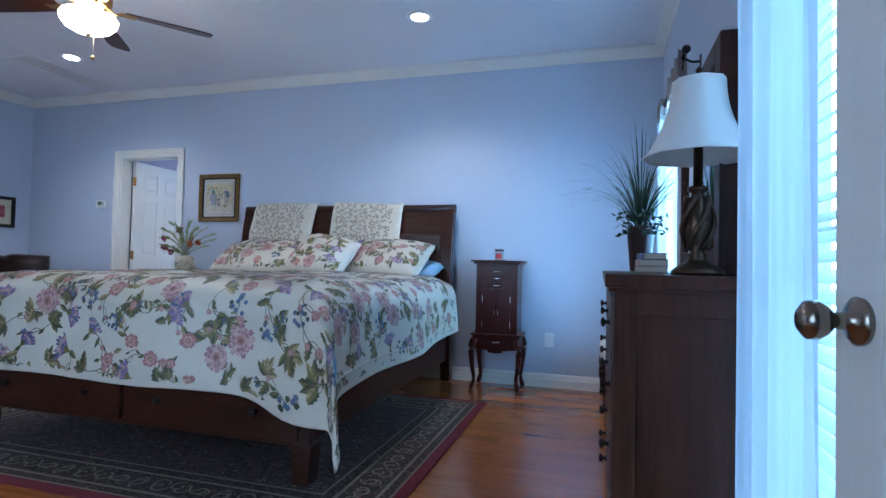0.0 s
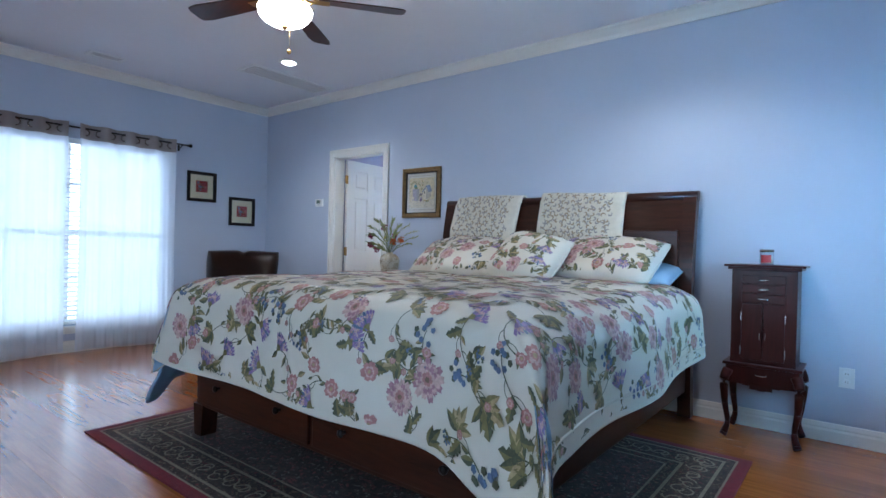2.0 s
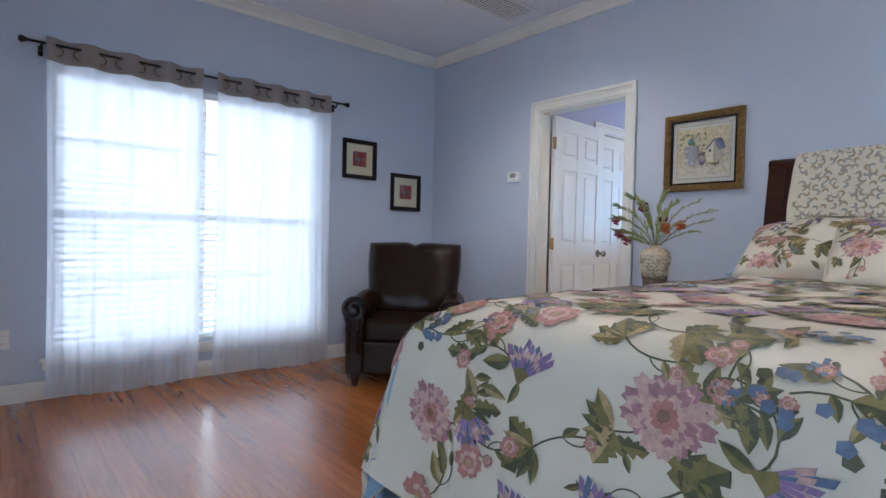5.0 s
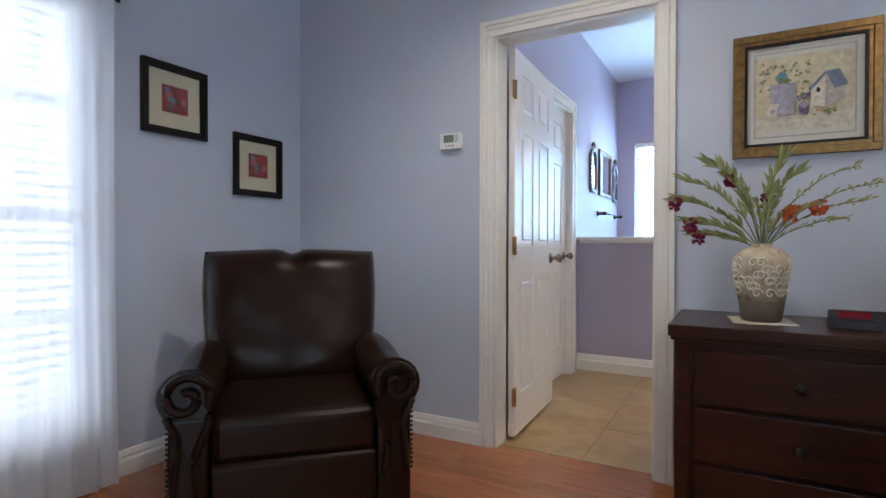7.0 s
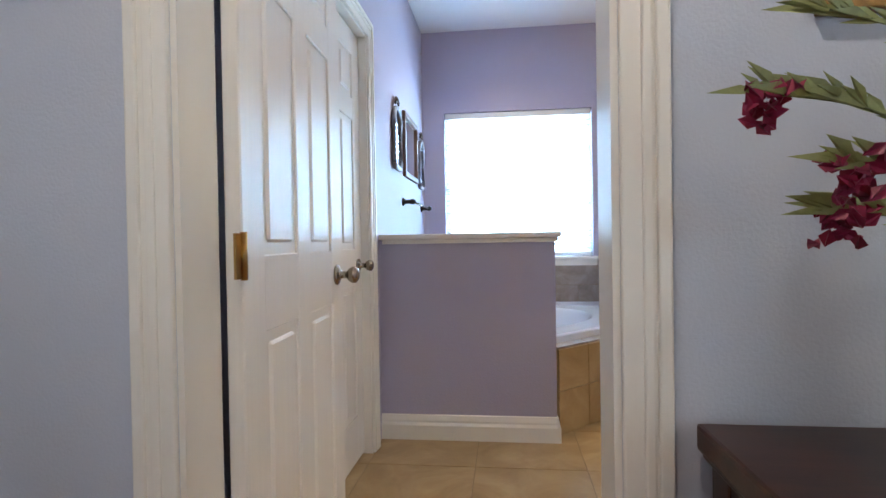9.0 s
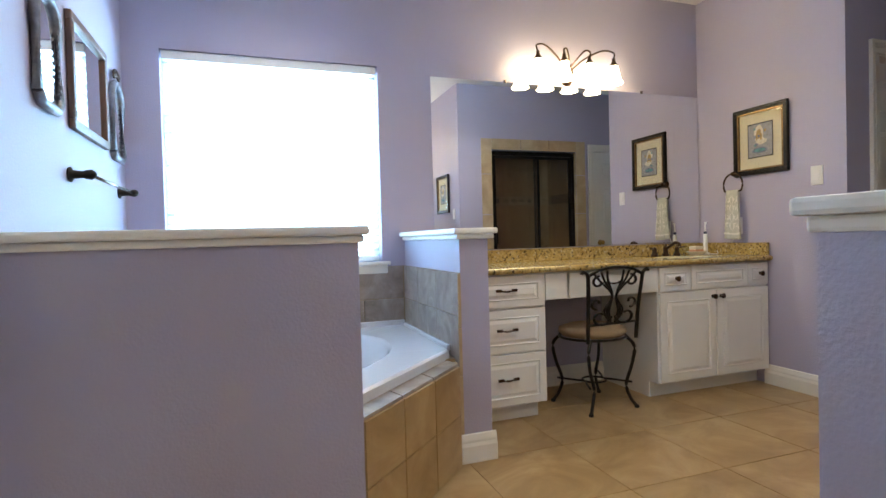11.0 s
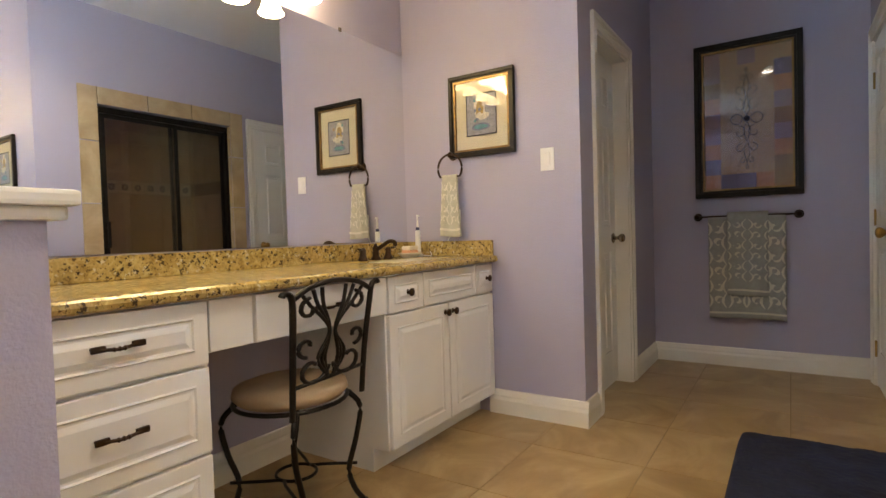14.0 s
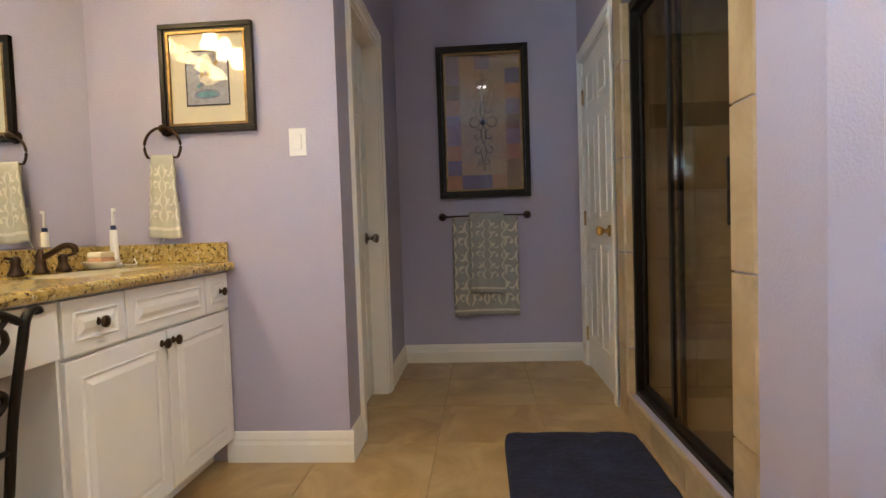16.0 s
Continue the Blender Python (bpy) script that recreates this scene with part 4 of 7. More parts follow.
def pillow(name, m, w, h, t, label, seed, mat=None, size=0.068, step=0.135, lace=False):
    p = thing(name, m, label, "pillow", "pillows on the bed")
    rnd = random.Random(seed)
    ph = rnd.uniform(0, 6)

    def top(a, b, s=1):
        u, v = max(-1, min(1, a / (w / 2))), max(-1, min(1, b / (h / 2)))
        k = max(0.0, (1 - abs(u) ** 2.6) * (1 - abs(v) ** 2.6)) ** 0.42
        pinch = 1 - 0.10 * (abs(u) ** 4) * (1 - v * v)
        pz = 1 - 0.08 * (abs(v) ** 4) * (1 - u * u)
        wob = 0.010 * noise.noise(Vector((a * 5 + ph, b * 5, seed))) + 0.006 * noise.noise(Vector((a * 12, b * 12, seed)))
        return Vector((a * pz, s * (-t / 2 * k + 0.004) + wob * k, b * pinch + h / 2))

    bm = bmesh.new()
    for s in (1, -1):
        sheet(bm, lambda i, j: top((i - 0.5) * w, (j - 0.5) * h, s), 30, 24)
    bmesh.ops.remove_doubles(bm, verts=bm.verts[:], dist=0.012)
    part("cushion", bm, mat or M_DUVET, p)
    if mat is None:
        tagged(part("floral_print", floral(lambda a, b: top(a, b), -w / 2 + 0.015, w / 2 - 0.015, -h / 2 + 0.015, h / 2 - 0.015, step, size, seed, 0.003), PRINT, p, "printed blossoms and leaves"), kind="stuff")
    bm = bmesh.new()
    n = 60
    ring = []
    for i in range(n + 1):
        q = 2 * math.pi * i / n
        c, s = math.cos(q), math.sin(q)
        k = 1 / max(abs(c), abs(s))
        v = top(max(-1, min(1, c * k)) * w / 2, max(-1, min(1, s * k)) * h / 2)
        ring.append((v.x, 0.0, v.z))
    tube(bm, ring, 0.007, 6)
    part("piping", bm, M_DUVET if mat is None else mat, p)
    return p


PZ = 0.885
pillow("pillow_sham", pose(3.40, -0.62, PZ, -60, 0, 4), 0.80, 0.48, 0.25, "large floral pillow sham leaning on the headboard", 21)
pillow("pillow_sham", pose(4.49, -0.62, PZ, -60, 0, -3), 0.78, 0.50, 0.26, "large floral pillow sham leaning on the headboard", 22)
pillow("throw_pillow", pose(3.70, -0.88, PZ, -56, 0, 6), 0.56, 0.42, 0.20, "square floral throw pillow with tan trim", 23)
pillow("throw_pillow", pose(4.12, -0.90, PZ, -52, 8, 2), 0.46, 0.46, 0.22, "square floral throw pillow propped in front", 24)
pillow("bed_pillow", pose(4.60, -0.50, PZ - 0.0, -76, 0, 0), 0.74, 0.42, 0.16, "pale blue sleeping pillow beneath the shams", 25, M_LINING)
pillow("bed_pillow", pose(3.30, -0.55, PZ - 0.0, -76, 0, 0), 0.74, 0.42, 0.16, "pale blue sleeping pillow beneath the shams", 26, M_LINING)


def draped(x, w, seed):
    d = thing("quilted_throw", pose(x, BY + 1.12, 0.0), "cream scroll-patterned quilted throw draped over the headboard", "blanket", "throws over the headboard")
    ph = seed * 1.7

    def at(a, b):
        """b from the back hem over the roll down the front."""
        zt, yc, r = 1.462, 0.045, 0.052
        if b < 0.35:
            y, z = yc + r + 0.01, zt - (0.35 - b)
        elif b < 0.35 + math.pi * r:
            q = (b - 0.35) / r
            y, z = yc + (r + 0.004) * math.cos(q), zt + (r + 0.004) * math.sin(q)
        else:
            k = b - 0.35 - math.pi * r
            z = zt - k
            y = yc - r - 0.014 - min(0.075, 0.32 * k) - 0.03 * max(0.0, k - 0.3) + 0.012 * math.sin(7 * a + ph) * k
        return Vector((a + 0.01 * math.sin(4 * b + ph), y, z + 0.01 * math.sin(5 * a + ph)))

    bm = bmesh.new()
    sheet(bm, lambda u, v: at((u - 0.5) * w, v * 1.06), 26, 50)
    c = part("cloth", bm, M_THROW, d)
    c.modifiers.new("thickness", "SOLIDIFY").thickness = 0.014
    rnd = random.Random(seed)
    bm = bmesh.new()
    for i in range(int(w / 0.036)):
        for j in range(19):
            a, b = -w / 2 + 0.05 + i * 0.036 + rnd.uniform(-0.01, 0.01), 0.47 + j * 0.031 + rnd.uniform(-0.01, 0.01)
            if a > w / 2 - 0.09:
                continue
            r0, o, sg = rnd.uniform(0.014, 0.022), rnd.uniform(0, 6.28), rnd.choice([-1, 1])
            prev = None
            for k in range(9):
                q, rr = o + sg * k * 0.52, r0 * (1 - k / 12)
                wv = 0.0062 * math.sin(math.pi * (k + 0.5) / 9)
                e = []
                for dd in (wv, -wv):
                    p = at(a + (rr + dd) * math.cos(q), b + (rr + dd) * math.sin(q))
                    e.append(bm.verts.new(p + Vector((0, -0.0098 if b > 0.5 else 0, 0.0))))
                if prev:
                    f = bm.faces.new((prev[0], prev[1], e[1], e[0]))
                    f.material_index = (i + j) % 2
                prev = e
    tagged(part("scroll_print", bm, [plain("scroll_sand", (0.38, 0.29, 0.19), 0.8), plain("scroll_slate", (0.36, 0.33, 0.30), 0.8)], d, "stitched scroll pattern"), kind="stuff")


draped(3.42, 0.64, 1)
draped(4.25, 0.66, 2)

# ---- rug under the bed ----
M_RUGF = stone("dark_rug_field", [(0.3, (0.026, 0.018, 0.016)), (0.55, (0.060, 0.042, 0.036)), (0.8, (0.13, 0.095, 0.07))], 22, 0.95, 300, [(55, 0.58, 0.63, (0.20, 0.07, 0.06)), (48, 0.6, 0.66, (0.22, 0.19, 0.14))])
M_RUGR = plain("rug_red_edge", (0.16, 0.014, 0.022), 0.95, scale=40, vary=0.3, bump=0.6, bscale=500)
M_RUGB = stone("rug_border", [(0.35, (0.018, 0.012, 0.011)), (0.7, (0.062, 0.044, 0.033))], 30, 0.95, 300, [(70, 0.56, 0.62, (0.17, 0.13, 0.08)), (60, 0.6, 0.66, (0.14, 0.03, 0.03))])
M_RUGC = plain("rug_cream", (0.24, 0.195, 0.13), 0.95, scale=60, vary=0.3, bump=0.6, bscale=500)
rug = thing("area_rug", pose(3.98, -1.72, 0.0), "dark oriental area rug with red edge and cream scroll border", "rug")
RW, RD = 1.48, 1.04


def band(i0, i1, z):
    bm = bmesh.new()
    for x0, x1, y0, y1 in ((-RW + i0, RW - i0, -RD + i0, -RD + i1), (-RW + i0, RW - i0, RD - i1, RD - i0), (-RW + i0, -RW + i1, -RD + i1, RD - i1), (RW - i1, RW - i0, -RD + i1, RD - i1)):
        box(bm, x0, x1, y0, y1, 0.0005, z)
    return bm


part("edge_band", band(0.0, 0.055, 0.0095), M_RUGR, rug, "deep red edge")
for i0, i1 in ((0.055, 0.065), (0.105, 0.12), (0.27, 0.285), (0.335, 0.345)):
    part("cream_stripe", band(i0, i1, 0.0102), M_RUGC, rug)
part("border", band(0.065, 0.105, 0.0098), M_RUGB, rug)
part("border", band(0.12, 0.27, 0.0098), M_RUGB, rug)
part("border", band(0.285, 0.335, 0.0098), M_RUGB, rug)
bm = boxes((-RW + 0.345, RW - 0.345, -RD + 0.345, RD - 0.345, 0.0005, 0.0098))
part("field", bm, M_RUGF, rug)
bm = bmesh.new()


def ribbon(bm, pts, w, z):
    prev = None
    for i, (x, y) in enumerate(pts):
        x2, y2 = pts[min(i + 1, len(pts) - 1)]
        x1, y1 = pts[max(i - 1, 0)]
        L = math.hypot(x2 - x1, y2 - y1) or 1
        nx, ny = -(y2 - y1) / L * w, (x2 - x1) / L * w
        e = (bm.verts.new((x + nx, y + ny, z)), bm.verts.new((x - nx, y - ny, z)))
        if prev:
            bm.faces.new((prev[0], prev[1], e[1], e[0]))
        prev = e


rr = random.Random(8)
for lo, hi, fix, ax in ((-RW + 0.2, RW - 0.2, -RD + 0.195, 0), (-RW + 0.2, RW - 0.2, RD - 0.195, 0), (-RD + 0.2, RD - 0.2, -RW + 0.195, 1), (-RD + 0.2, RD - 0.2, RW - 0.195, 1)):
    n = int((hi - lo) / 0.105)
    for k in range(n + 1):
        c = lo + (hi - lo) * k / n
        for q, sg in ((0.0, 1), (0.022, -1)):
            pts = []
            for i in range(15):
                t = i / 14 * 5.4
                r = 0.048 - 0.0068 * t
                u, v = c + q + r * math.cos(t * sg + k * 1.57), fix + sg * 0.012 + r * math.sin(t * sg + k * 1.57)
                pts.append((u, v) if ax == 0 else (v, u))
            ribbon(bm, pts, 0.0042, 0.0106 + 0.0001 * (sg + 1))
tagged(part("scroll_motif", bm, M_RUGC, rug, "cream scroll ornament"), kind="stuff")

# ---- cases with drawers ----
def knob_bm(loc, axis, r=0.016, L=0.028):
    bm = bmesh.new()
    rot = {"-y": Matrix.Rotation(radians(90), 4, "X"), "-x": Matrix.Rotation(radians(-90), 4, "Y"), "y": Matrix.Rotation(radians(-90), 4, "X")}[axis]
    lathe(bm, [(r * 0.75, 0), (r * 0.45, L * 0.15), (r * 0.4, L * 0.45), (r, L * 0.65), (r * 1.02, L * 0.85), (r * 0.5, L), (0.001, L * 1.02)], 16, m=Matrix.Translation(loc) @ rot)
    return bm


def chest(name, m, w, d, h, rows, cols, label, mat):
    """Chest with its front at local -y: local x across."""
    c = thing(name, m, label, "dresser")
    bm = bmesh.new()
    box(bm, -w / 2 + 0.02, w / 2 - 0.02, -d / 2 + 0.03, d / 2, 0.06, h - 0.04, 0.003)
    part("body", bm, mat, c)
    for sx in (-1, 1):
        bm = bmesh.new()
        for y0 in (-d / 2 + 0.015, d / 2 - 0.07):
            box(bm, *sorted((sx * (w / 2 - 0.055), sx * (w / 2 - 0.008))), y0, y0 + 0.065, 0.0, h - 0.042, 0.005)
        box(bm, *sorted((sx * (w / 2 - 0.03), sx * (w / 2 - 0.01))), -d / 2 + 0.08, d / 2 - 0.07, h - 0.12, h - 0.042, 0.003)
        box(bm, *sorted((sx * (w / 2 - 0.03), sx * (w / 2 - 0.01))), -d / 2 + 0.08, d / 2 - 0.07, 0.06, 0.15, 0.003)
        part("side_frame", bm, mat, c)
    bm = bmesh.new()
    box(bm, -w / 2 - 0.012, w / 2 + 0.012, -d / 2 - 0.01, d / 2, h - 0.04, h, 0.006)
    box(bm, -w / 2 - 0.004, w / 2 + 0.004, -d / 2, d / 2 - 0.002, h - 0.052, h - 0.039, 0.004)
    part("top", bm, mat, c)
    z1 = h - 0.075
    hh = (z1 - 0.10) / rows
    for r in range(rows):
        n = cols[r]
        ww = (w - 0.13) / n
        for k in range(n):
            x0 = -w / 2 + 0.065 + k * ww
            bm = bmesh.new()
            box(bm, x0 + 0.006, x0 + ww - 0.006, -d / 2 + 0.012, -d / 2 + 0.035, z1 - (r + 1) * hh + 0.008, z1 - r * hh - 0.008, 0.004)
            dr = part("drawer", bm, mat, c)
            for fx in ((0.5,) if n > 2 or w < 0.8 else (0.22, 0.78)):
                part("knob", knob_bm((x0 + ww * fx, -d / 2 + 0.012, z1 - (r + 0.5) * hh), "-y", 0.017, 0.032), M_BLACK, dr, "dark metal knob")
    return c


chest("nightstand", pose(2.53, -0.26, 0), 0.73, 0.47, 0.75, 3, [1, 1, 1], "dark cherry three-drawer nightstand beside the bed", M_DARKWOOD)
chest("dresser", pose(6.458, -1.945, 0, 0, 0, -90), 1.71, 0.42, 0.97, 4, [3, 2, 2, 2], "brown stained wooden dresser with dark knobs", M_DRESSER)

mir = thing("dresser_mirror", pose(6.63, -2.02, 0.975), "dark framed mirror standing on the dresser", "mirror")
bm = bmesh.new()
for s in ((-0.03, 0.03, -0.48, -0.39, 0.0, 0.82), (-0.03, 0.03, 0.39, 0.48, 0.0, 0.82), (-0.03, 0.03, -0.39, 0.39, 0.0, 0.09), (-0.03, 0.03, -0.39, 0.39, 0.74, 0.82)):
    box(bm, *s, bevel=0.006)
part("frame", bm, M_DRESSER, mir)
part("glass", boxes((-0.012, -0.004, -0.395, 0.395, 0.085, 0.745)), M_MIRROR, mir)

# ---- table lamp ----
M_LSHADE = veil("ivory_lamp_shade", (0.84, 0.80, 0.76), 0.01, 0.22, 300)
lamp = thing("table_lamp", pose(6.515, -2.63, 0.971) @ Matrix.Diagonal((1, 1, 0.88, 1)), "unlit table lamp with ivory bell shade and dark carved base", "lamp")
bm = bmesh.new()
lathe(bm, [(0.075, 0.0), (0.08, 0.012), (0.06, 0.03), (0.035, 0.045), (0.024, 0.06), (0.03, 0.07), (0.022, 0.08), (0.03, 0.11), (0.042, 0.16), (0.038, 0.22), (0.022, 0.275), (0.016, 0.29), (0.030, 0.30), (0.030, 0.312), (0.014, 0.32), (0.014, 0.46), (0.004, 0.47)], 24)
part("base", bm, M_BRONZE, lamp, "dark bronze turned base")
for k in range(5):
    bm = bmesh.new()
    tube(bm, [((0.03 + 0.016 * math.sin(math.pi * i / 14)) * math.cos(k * 1.2566 + i * 0.14), (0.03 + 0.016 * math.sin(math.pi * i / 14)) * math.sin(k * 1.2566 + i * 0.14), 0.09 + 0.19 * i / 14) for i in range(15)], 0.009, 6)
    part("twist", bm, M_BRONZE, lamp)
bm = bmesh.new()
prof = [(0.165 - 0.085 * math.sin(math.pi / 2 * i / 12) ** 0.8 if i else 0.17, 0.42 + 0.275 * i / 12) for i in range(13)]
for (r0, z0), (r1, z1) in zip(prof, prof[1:]):
    for k in range(8):
        for j in range(4):
            def rad(r, q):
                e = (q % (math.pi / 4)) - math.pi / 8
                return r * (0.955 + 0.045 * (e / (math.pi / 8)) ** 2)
            q0, q1 = (k + j / 4) * math.pi / 4, (k + (j + 1) / 4) * math.pi / 4
            f = bm.faces.new([bm.verts.new((rad(r, q) * math.cos(q), rad(r, q) * math.sin(q), z)) for r, z, q in ((r0, z0, q0), (r0, z0, q1), (r1, z1, q1), (r1, z1, q0))])
            f.smooth = True
bmesh.ops.remove_doubles(bm, verts=bm.verts[:], dist=0.0005)
sh = part("shade", bm, M_LSHADE, lamp, "ivory bell shade")
sh.modifiers.new("thickness", "SOLIDIFY").thickness = 0.002
bm = bmesh.new()
lathe(bm, [(0.004, 0.69), (0.010, 0.71), (0.006, 0.72), (0.012, 0.735), (0.002, 0.75)], 12)
part("finial", bm, M_BRONZE, lamp)

# ---- potted grass ----
M_GRASS = plain("dark_grass_leaf", (0.025, 0.05, 0.022), 0.5, scale=12, vary=0.4)
M_POT = plain("dark_brown_pot", (0.035, 0.018, 0.014), 0.35, scale=8, vary=0.3)
pp = thing("potted_plant", pose(6.437, -1.305, 0.971), "artificial grass plant in a tapered dark brown pot on the dresser", "plant")
bm = bmesh.new()
lathe(bm, [(0.052, 0.0), (0.054, 0.004), (0.074, 0.235), (0.08, 0.24), (0.08, 0.25), (0.068, 0.25), (0.066, 0.235), (0.001, 0.23)], 6)
part("pot", bm, M_POT, pp)
rr = random.Random(5)
bm = bmesh.new()
for i in range(135):
    q, L, out = rr.uniform(0, 6.28), rr.uniform(0.28, 0.64), rr.uniform(0.05, 1.0)
    droop = rr.uniform(0.35, 1.05) * out
    prev = None
    n = 9
    c, s = math.cos(q), math.sin(q)
    for k in range(n + 1):
        t = k / n
        rad = 0.02 + 0.50 * out * t * (0.5 + 0.5 * t)
        z = 0.235 + L * (t - droop * 0.85 * t ** 2.6)
        w = 0.0036 * (1 - t) ** 0.6 + 0.0003
        e = (bm.verts.new((rad * c - s * w, rad * s + c * w, z)), bm.verts.new((rad * c + s * w, rad * s - c * w, z + 0.001)))
        if prev:
            bm.faces.new((prev[0], prev[1], e[1], e[0]))
        prev = e
tagged(part("grass_tuft", bm, M_GRASS, pp, "long arching dark green blades"), kind="stuff")
bm = bmesh.new()
for i in range(140):
    q, r = rr.uniform(0, 6.28), 0.05 + 0.10 * rr.random()
    p = Vector((r * math.cos(q), r * math.sin(q), 0.25 + rr.uniform(-0.05, 0.09) - 0.4 * max(0, r - 0.11)))
    t = Vector((rr.uniform(-1, 1), rr.uniform(-1, 1), rr.uniform(-1, 1))).normalized()
    v = t.cross(Vector((0.3, 0.5, 0.8))).normalized()
    bm.faces.new([bm.verts.new(p + t * a * 0.018 + v * b * 0.012) for a, b in ((-1, 0), (-0.2, -1), (1, 0), (-0.2, 1))])
tagged(part("ivy", bm, M_GRASS, pp), kind="stuff")

M_BOOK = [plain("book_navy", (0.05, 0.06, 0.14), 0.6), plain("book_tan", (0.32, 0.22, 0.18), 0.6), plain("book_rose", (0.34, 0.18, 0.17), 0.6)]
M_PAGE = plain("book_pages", (0.6, 0.55, 0.45), 0.8)
for k, (z, w, d, h, mt) in enumerate(((0.971, 0.15, 0.20, 0.028, 2), (1.0, 0.135, 0.19, 0.03, 1), (1.031, 0.11, 0.16, 0.03, 0))):
    b = thing("book", pose(6.46, -1.72, z, 0, 0, 6 * k - 5), "small closed hardback book in a stack on the dresser", "book", "stacked books")
    bm = bmesh.new()
    for s in ((-w / 2, w / 2, -d / 2, d / 2, 0, 0.003), (-w / 2, w / 2, -d / 2, d / 2, h - 0.003, h), (-w / 2, -w / 2 + 0.004, -d / 2, d / 2, 0.003, h - 0.003)):
        box(bm, *s, bevel=0.001)
    part("cover", bm, M_BOOK[mt], b)
    part("page_block", boxes((-w / 2 + 0.005, w / 2 - 0.006, -d / 2 + 0.004, d / 2 - 0.004, 0.0031, h - 0.0031)), M_PAGE, b)

# ---- jewellery armoire ----
M_BRIGHT = plain("polished_nickel", (0.72, 0.70, 0.68), 0.25, 0.85, vary=0.1)
arm = thing("jewelry_armoire", pose(5.44, -0.185, 0), "red mahogany jewellery armoire on cabriole legs against the wall", "armoire")
bm = bmesh.new()
box(bm, -0.165, 0.165, -0.105, 0.14, 0.44, 0.995, 0.004)
part("body", bm, M_MAHOG, arm)
bm = bmesh.new()
box(bm, -0.205, 0.205, -0.14, 0.16, 1.012, 1.026, 0.006)
box(bm, -0.185, 0.185, -0.125, 0.15, 0.995, 1.012, 0.005)
part("top", bm, M_MAHOG, arm)
bm = bmesh.new()
box(bm, -0.185, 0.185, -0.125, 0.15, 0.33, 0.435, 0.006)
box(bm, -0.20, 0.20, -0.14, 0.155, 0.43, 0.447, 0.006)
for k in range(9):
    x = -0.15 + 0.30 * k / 8
    box(bm, x - 0.0195, x + 0.0195, -0.124, -0.110, 0.325 - 0.03 * math.sin(math.pi * k / 8) ** 2 * (1 if 2 < k < 6 else 0.5), 0.345)
part("apron", bm, M_MAHOG, arm)
for i, z in enumerate((0.915, 0.86, 0.805)):
    bm = bmesh.new()
    box(bm, -0.11, 0.11, -0.112, -0.104, z, z + 0.048, 0.003)
    d = part("drawer", bm, M_MAHOG, arm)
    bm = bmesh.new()
    tube(bm, curve([(-0.025, -0.112, z + 0.028), (-0.018, -0.124, z + 0.022), (0.018, -0.124, z + 0.022), (0.025, -0.112, z + 0.028)], 9), 0.004, 6)
    part("handle", bm, M_BRIGHT, d, "small bail handle")
for sx in (-1, 1):
    bm = bmesh.new()
    box(bm, *sorted((sx * 0.003, sx * 0.108)), -0.112, -0.104, 0.47, 0.795, 0.003)
    d = part("door", bm, M_MAHOG, arm)
    bm = bmesh.new()
    box(bm, *sorted((sx * 0.012, sx * 0.017)), -0.122, -0.112, 0.59, 0.63, 0.002)
    part("handle", bm, M_BRIGHT, d)
    for z in (0.52, 0.72):
        bm = boxes((sx * 0.111 - 0.0025, sx * 0.111 + 0.0025, -0.115, -0.105, z - 0.025, z + 0.025))
        part("hinge", bm, M_BRIGHT, arm)
    for y in (-0.115, 0.135):
        bm = bmesh.new()
        x, o = sx * 0.17, (-1 if y < 0 else 0.2)
        pts = curve([(x, y, 0.40), (x + sx * 0.018, y + o * 0.018, 0.34), (x + sx * 0.012, y + o * 0.012, 0.2), (x - sx * 0.002, y, 0.09), (x + sx * 0.012, y + o * 0.016, 0.025), (x + sx * 0.018, y + o * 0.022, 0.008)], 20)
        rs = [0.030, 0.026, 0.018, 0.014, 0.020, 0.020]
        for a, b, r0, r1 in zip(range(0, 20, 4), range(4, 24, 4), rs, rs[1:]):
            tube(bm, pts[a:b + 1], r0, 10, r1)
        part("leg", bm, M_MAHOG, arm)
for z, k in ((0.39, 0), ):
    bm = bmesh.new()
    tube(bm, curve([(-0.03, -0.126, z), (-0.02, -0.138, z - 0.006), (0.02, -0.138, z - 0.006), (0.03, -0.126, z)], 9), 0.004, 6)
    part("handle", bm, M_BRIGHT, arm)

M_WAX = plain("red_wax", (0.45, 0.03, 0.03), 0.4)
jar = thing("candle_jar", pose(5.44, -0.20, 1.027), "glass candle jar with red label and metal lid on the armoire", "candle")
bm = bmesh.new()
lathe(bm, [(0.034, 0.0), (0.037, 0.004), (0.037, 0.066), (0.033, 0.072)], 24)
part("glass", bm, pane_mat("jar_glass", (0.85, 0.87, 0.88), 0.05), jar)
bm = bmesh.new()
lathe(bm, [(0.031, 0.004), (0.031, 0.05)], 20)
part("wax", bm, M_PAGE, jar)
bm = bmesh.new()
lathe(bm, [(0.038, 0.073), (0.038, 0.088), (0.034, 0.09)], 24)
part("lid", bm, M_NICKEL, jar)
bm = bmesh.new()
sheet(bm, lambda u, v: Vector((0.0378 * math.sin((u - 0.5) * 1.5), -0.0378 * math.cos((u - 0.5) * 1.5), 0.012 + 0.045 * v)), 8, 4)
part("label", bm, M_WAX, jar, "red paper label")

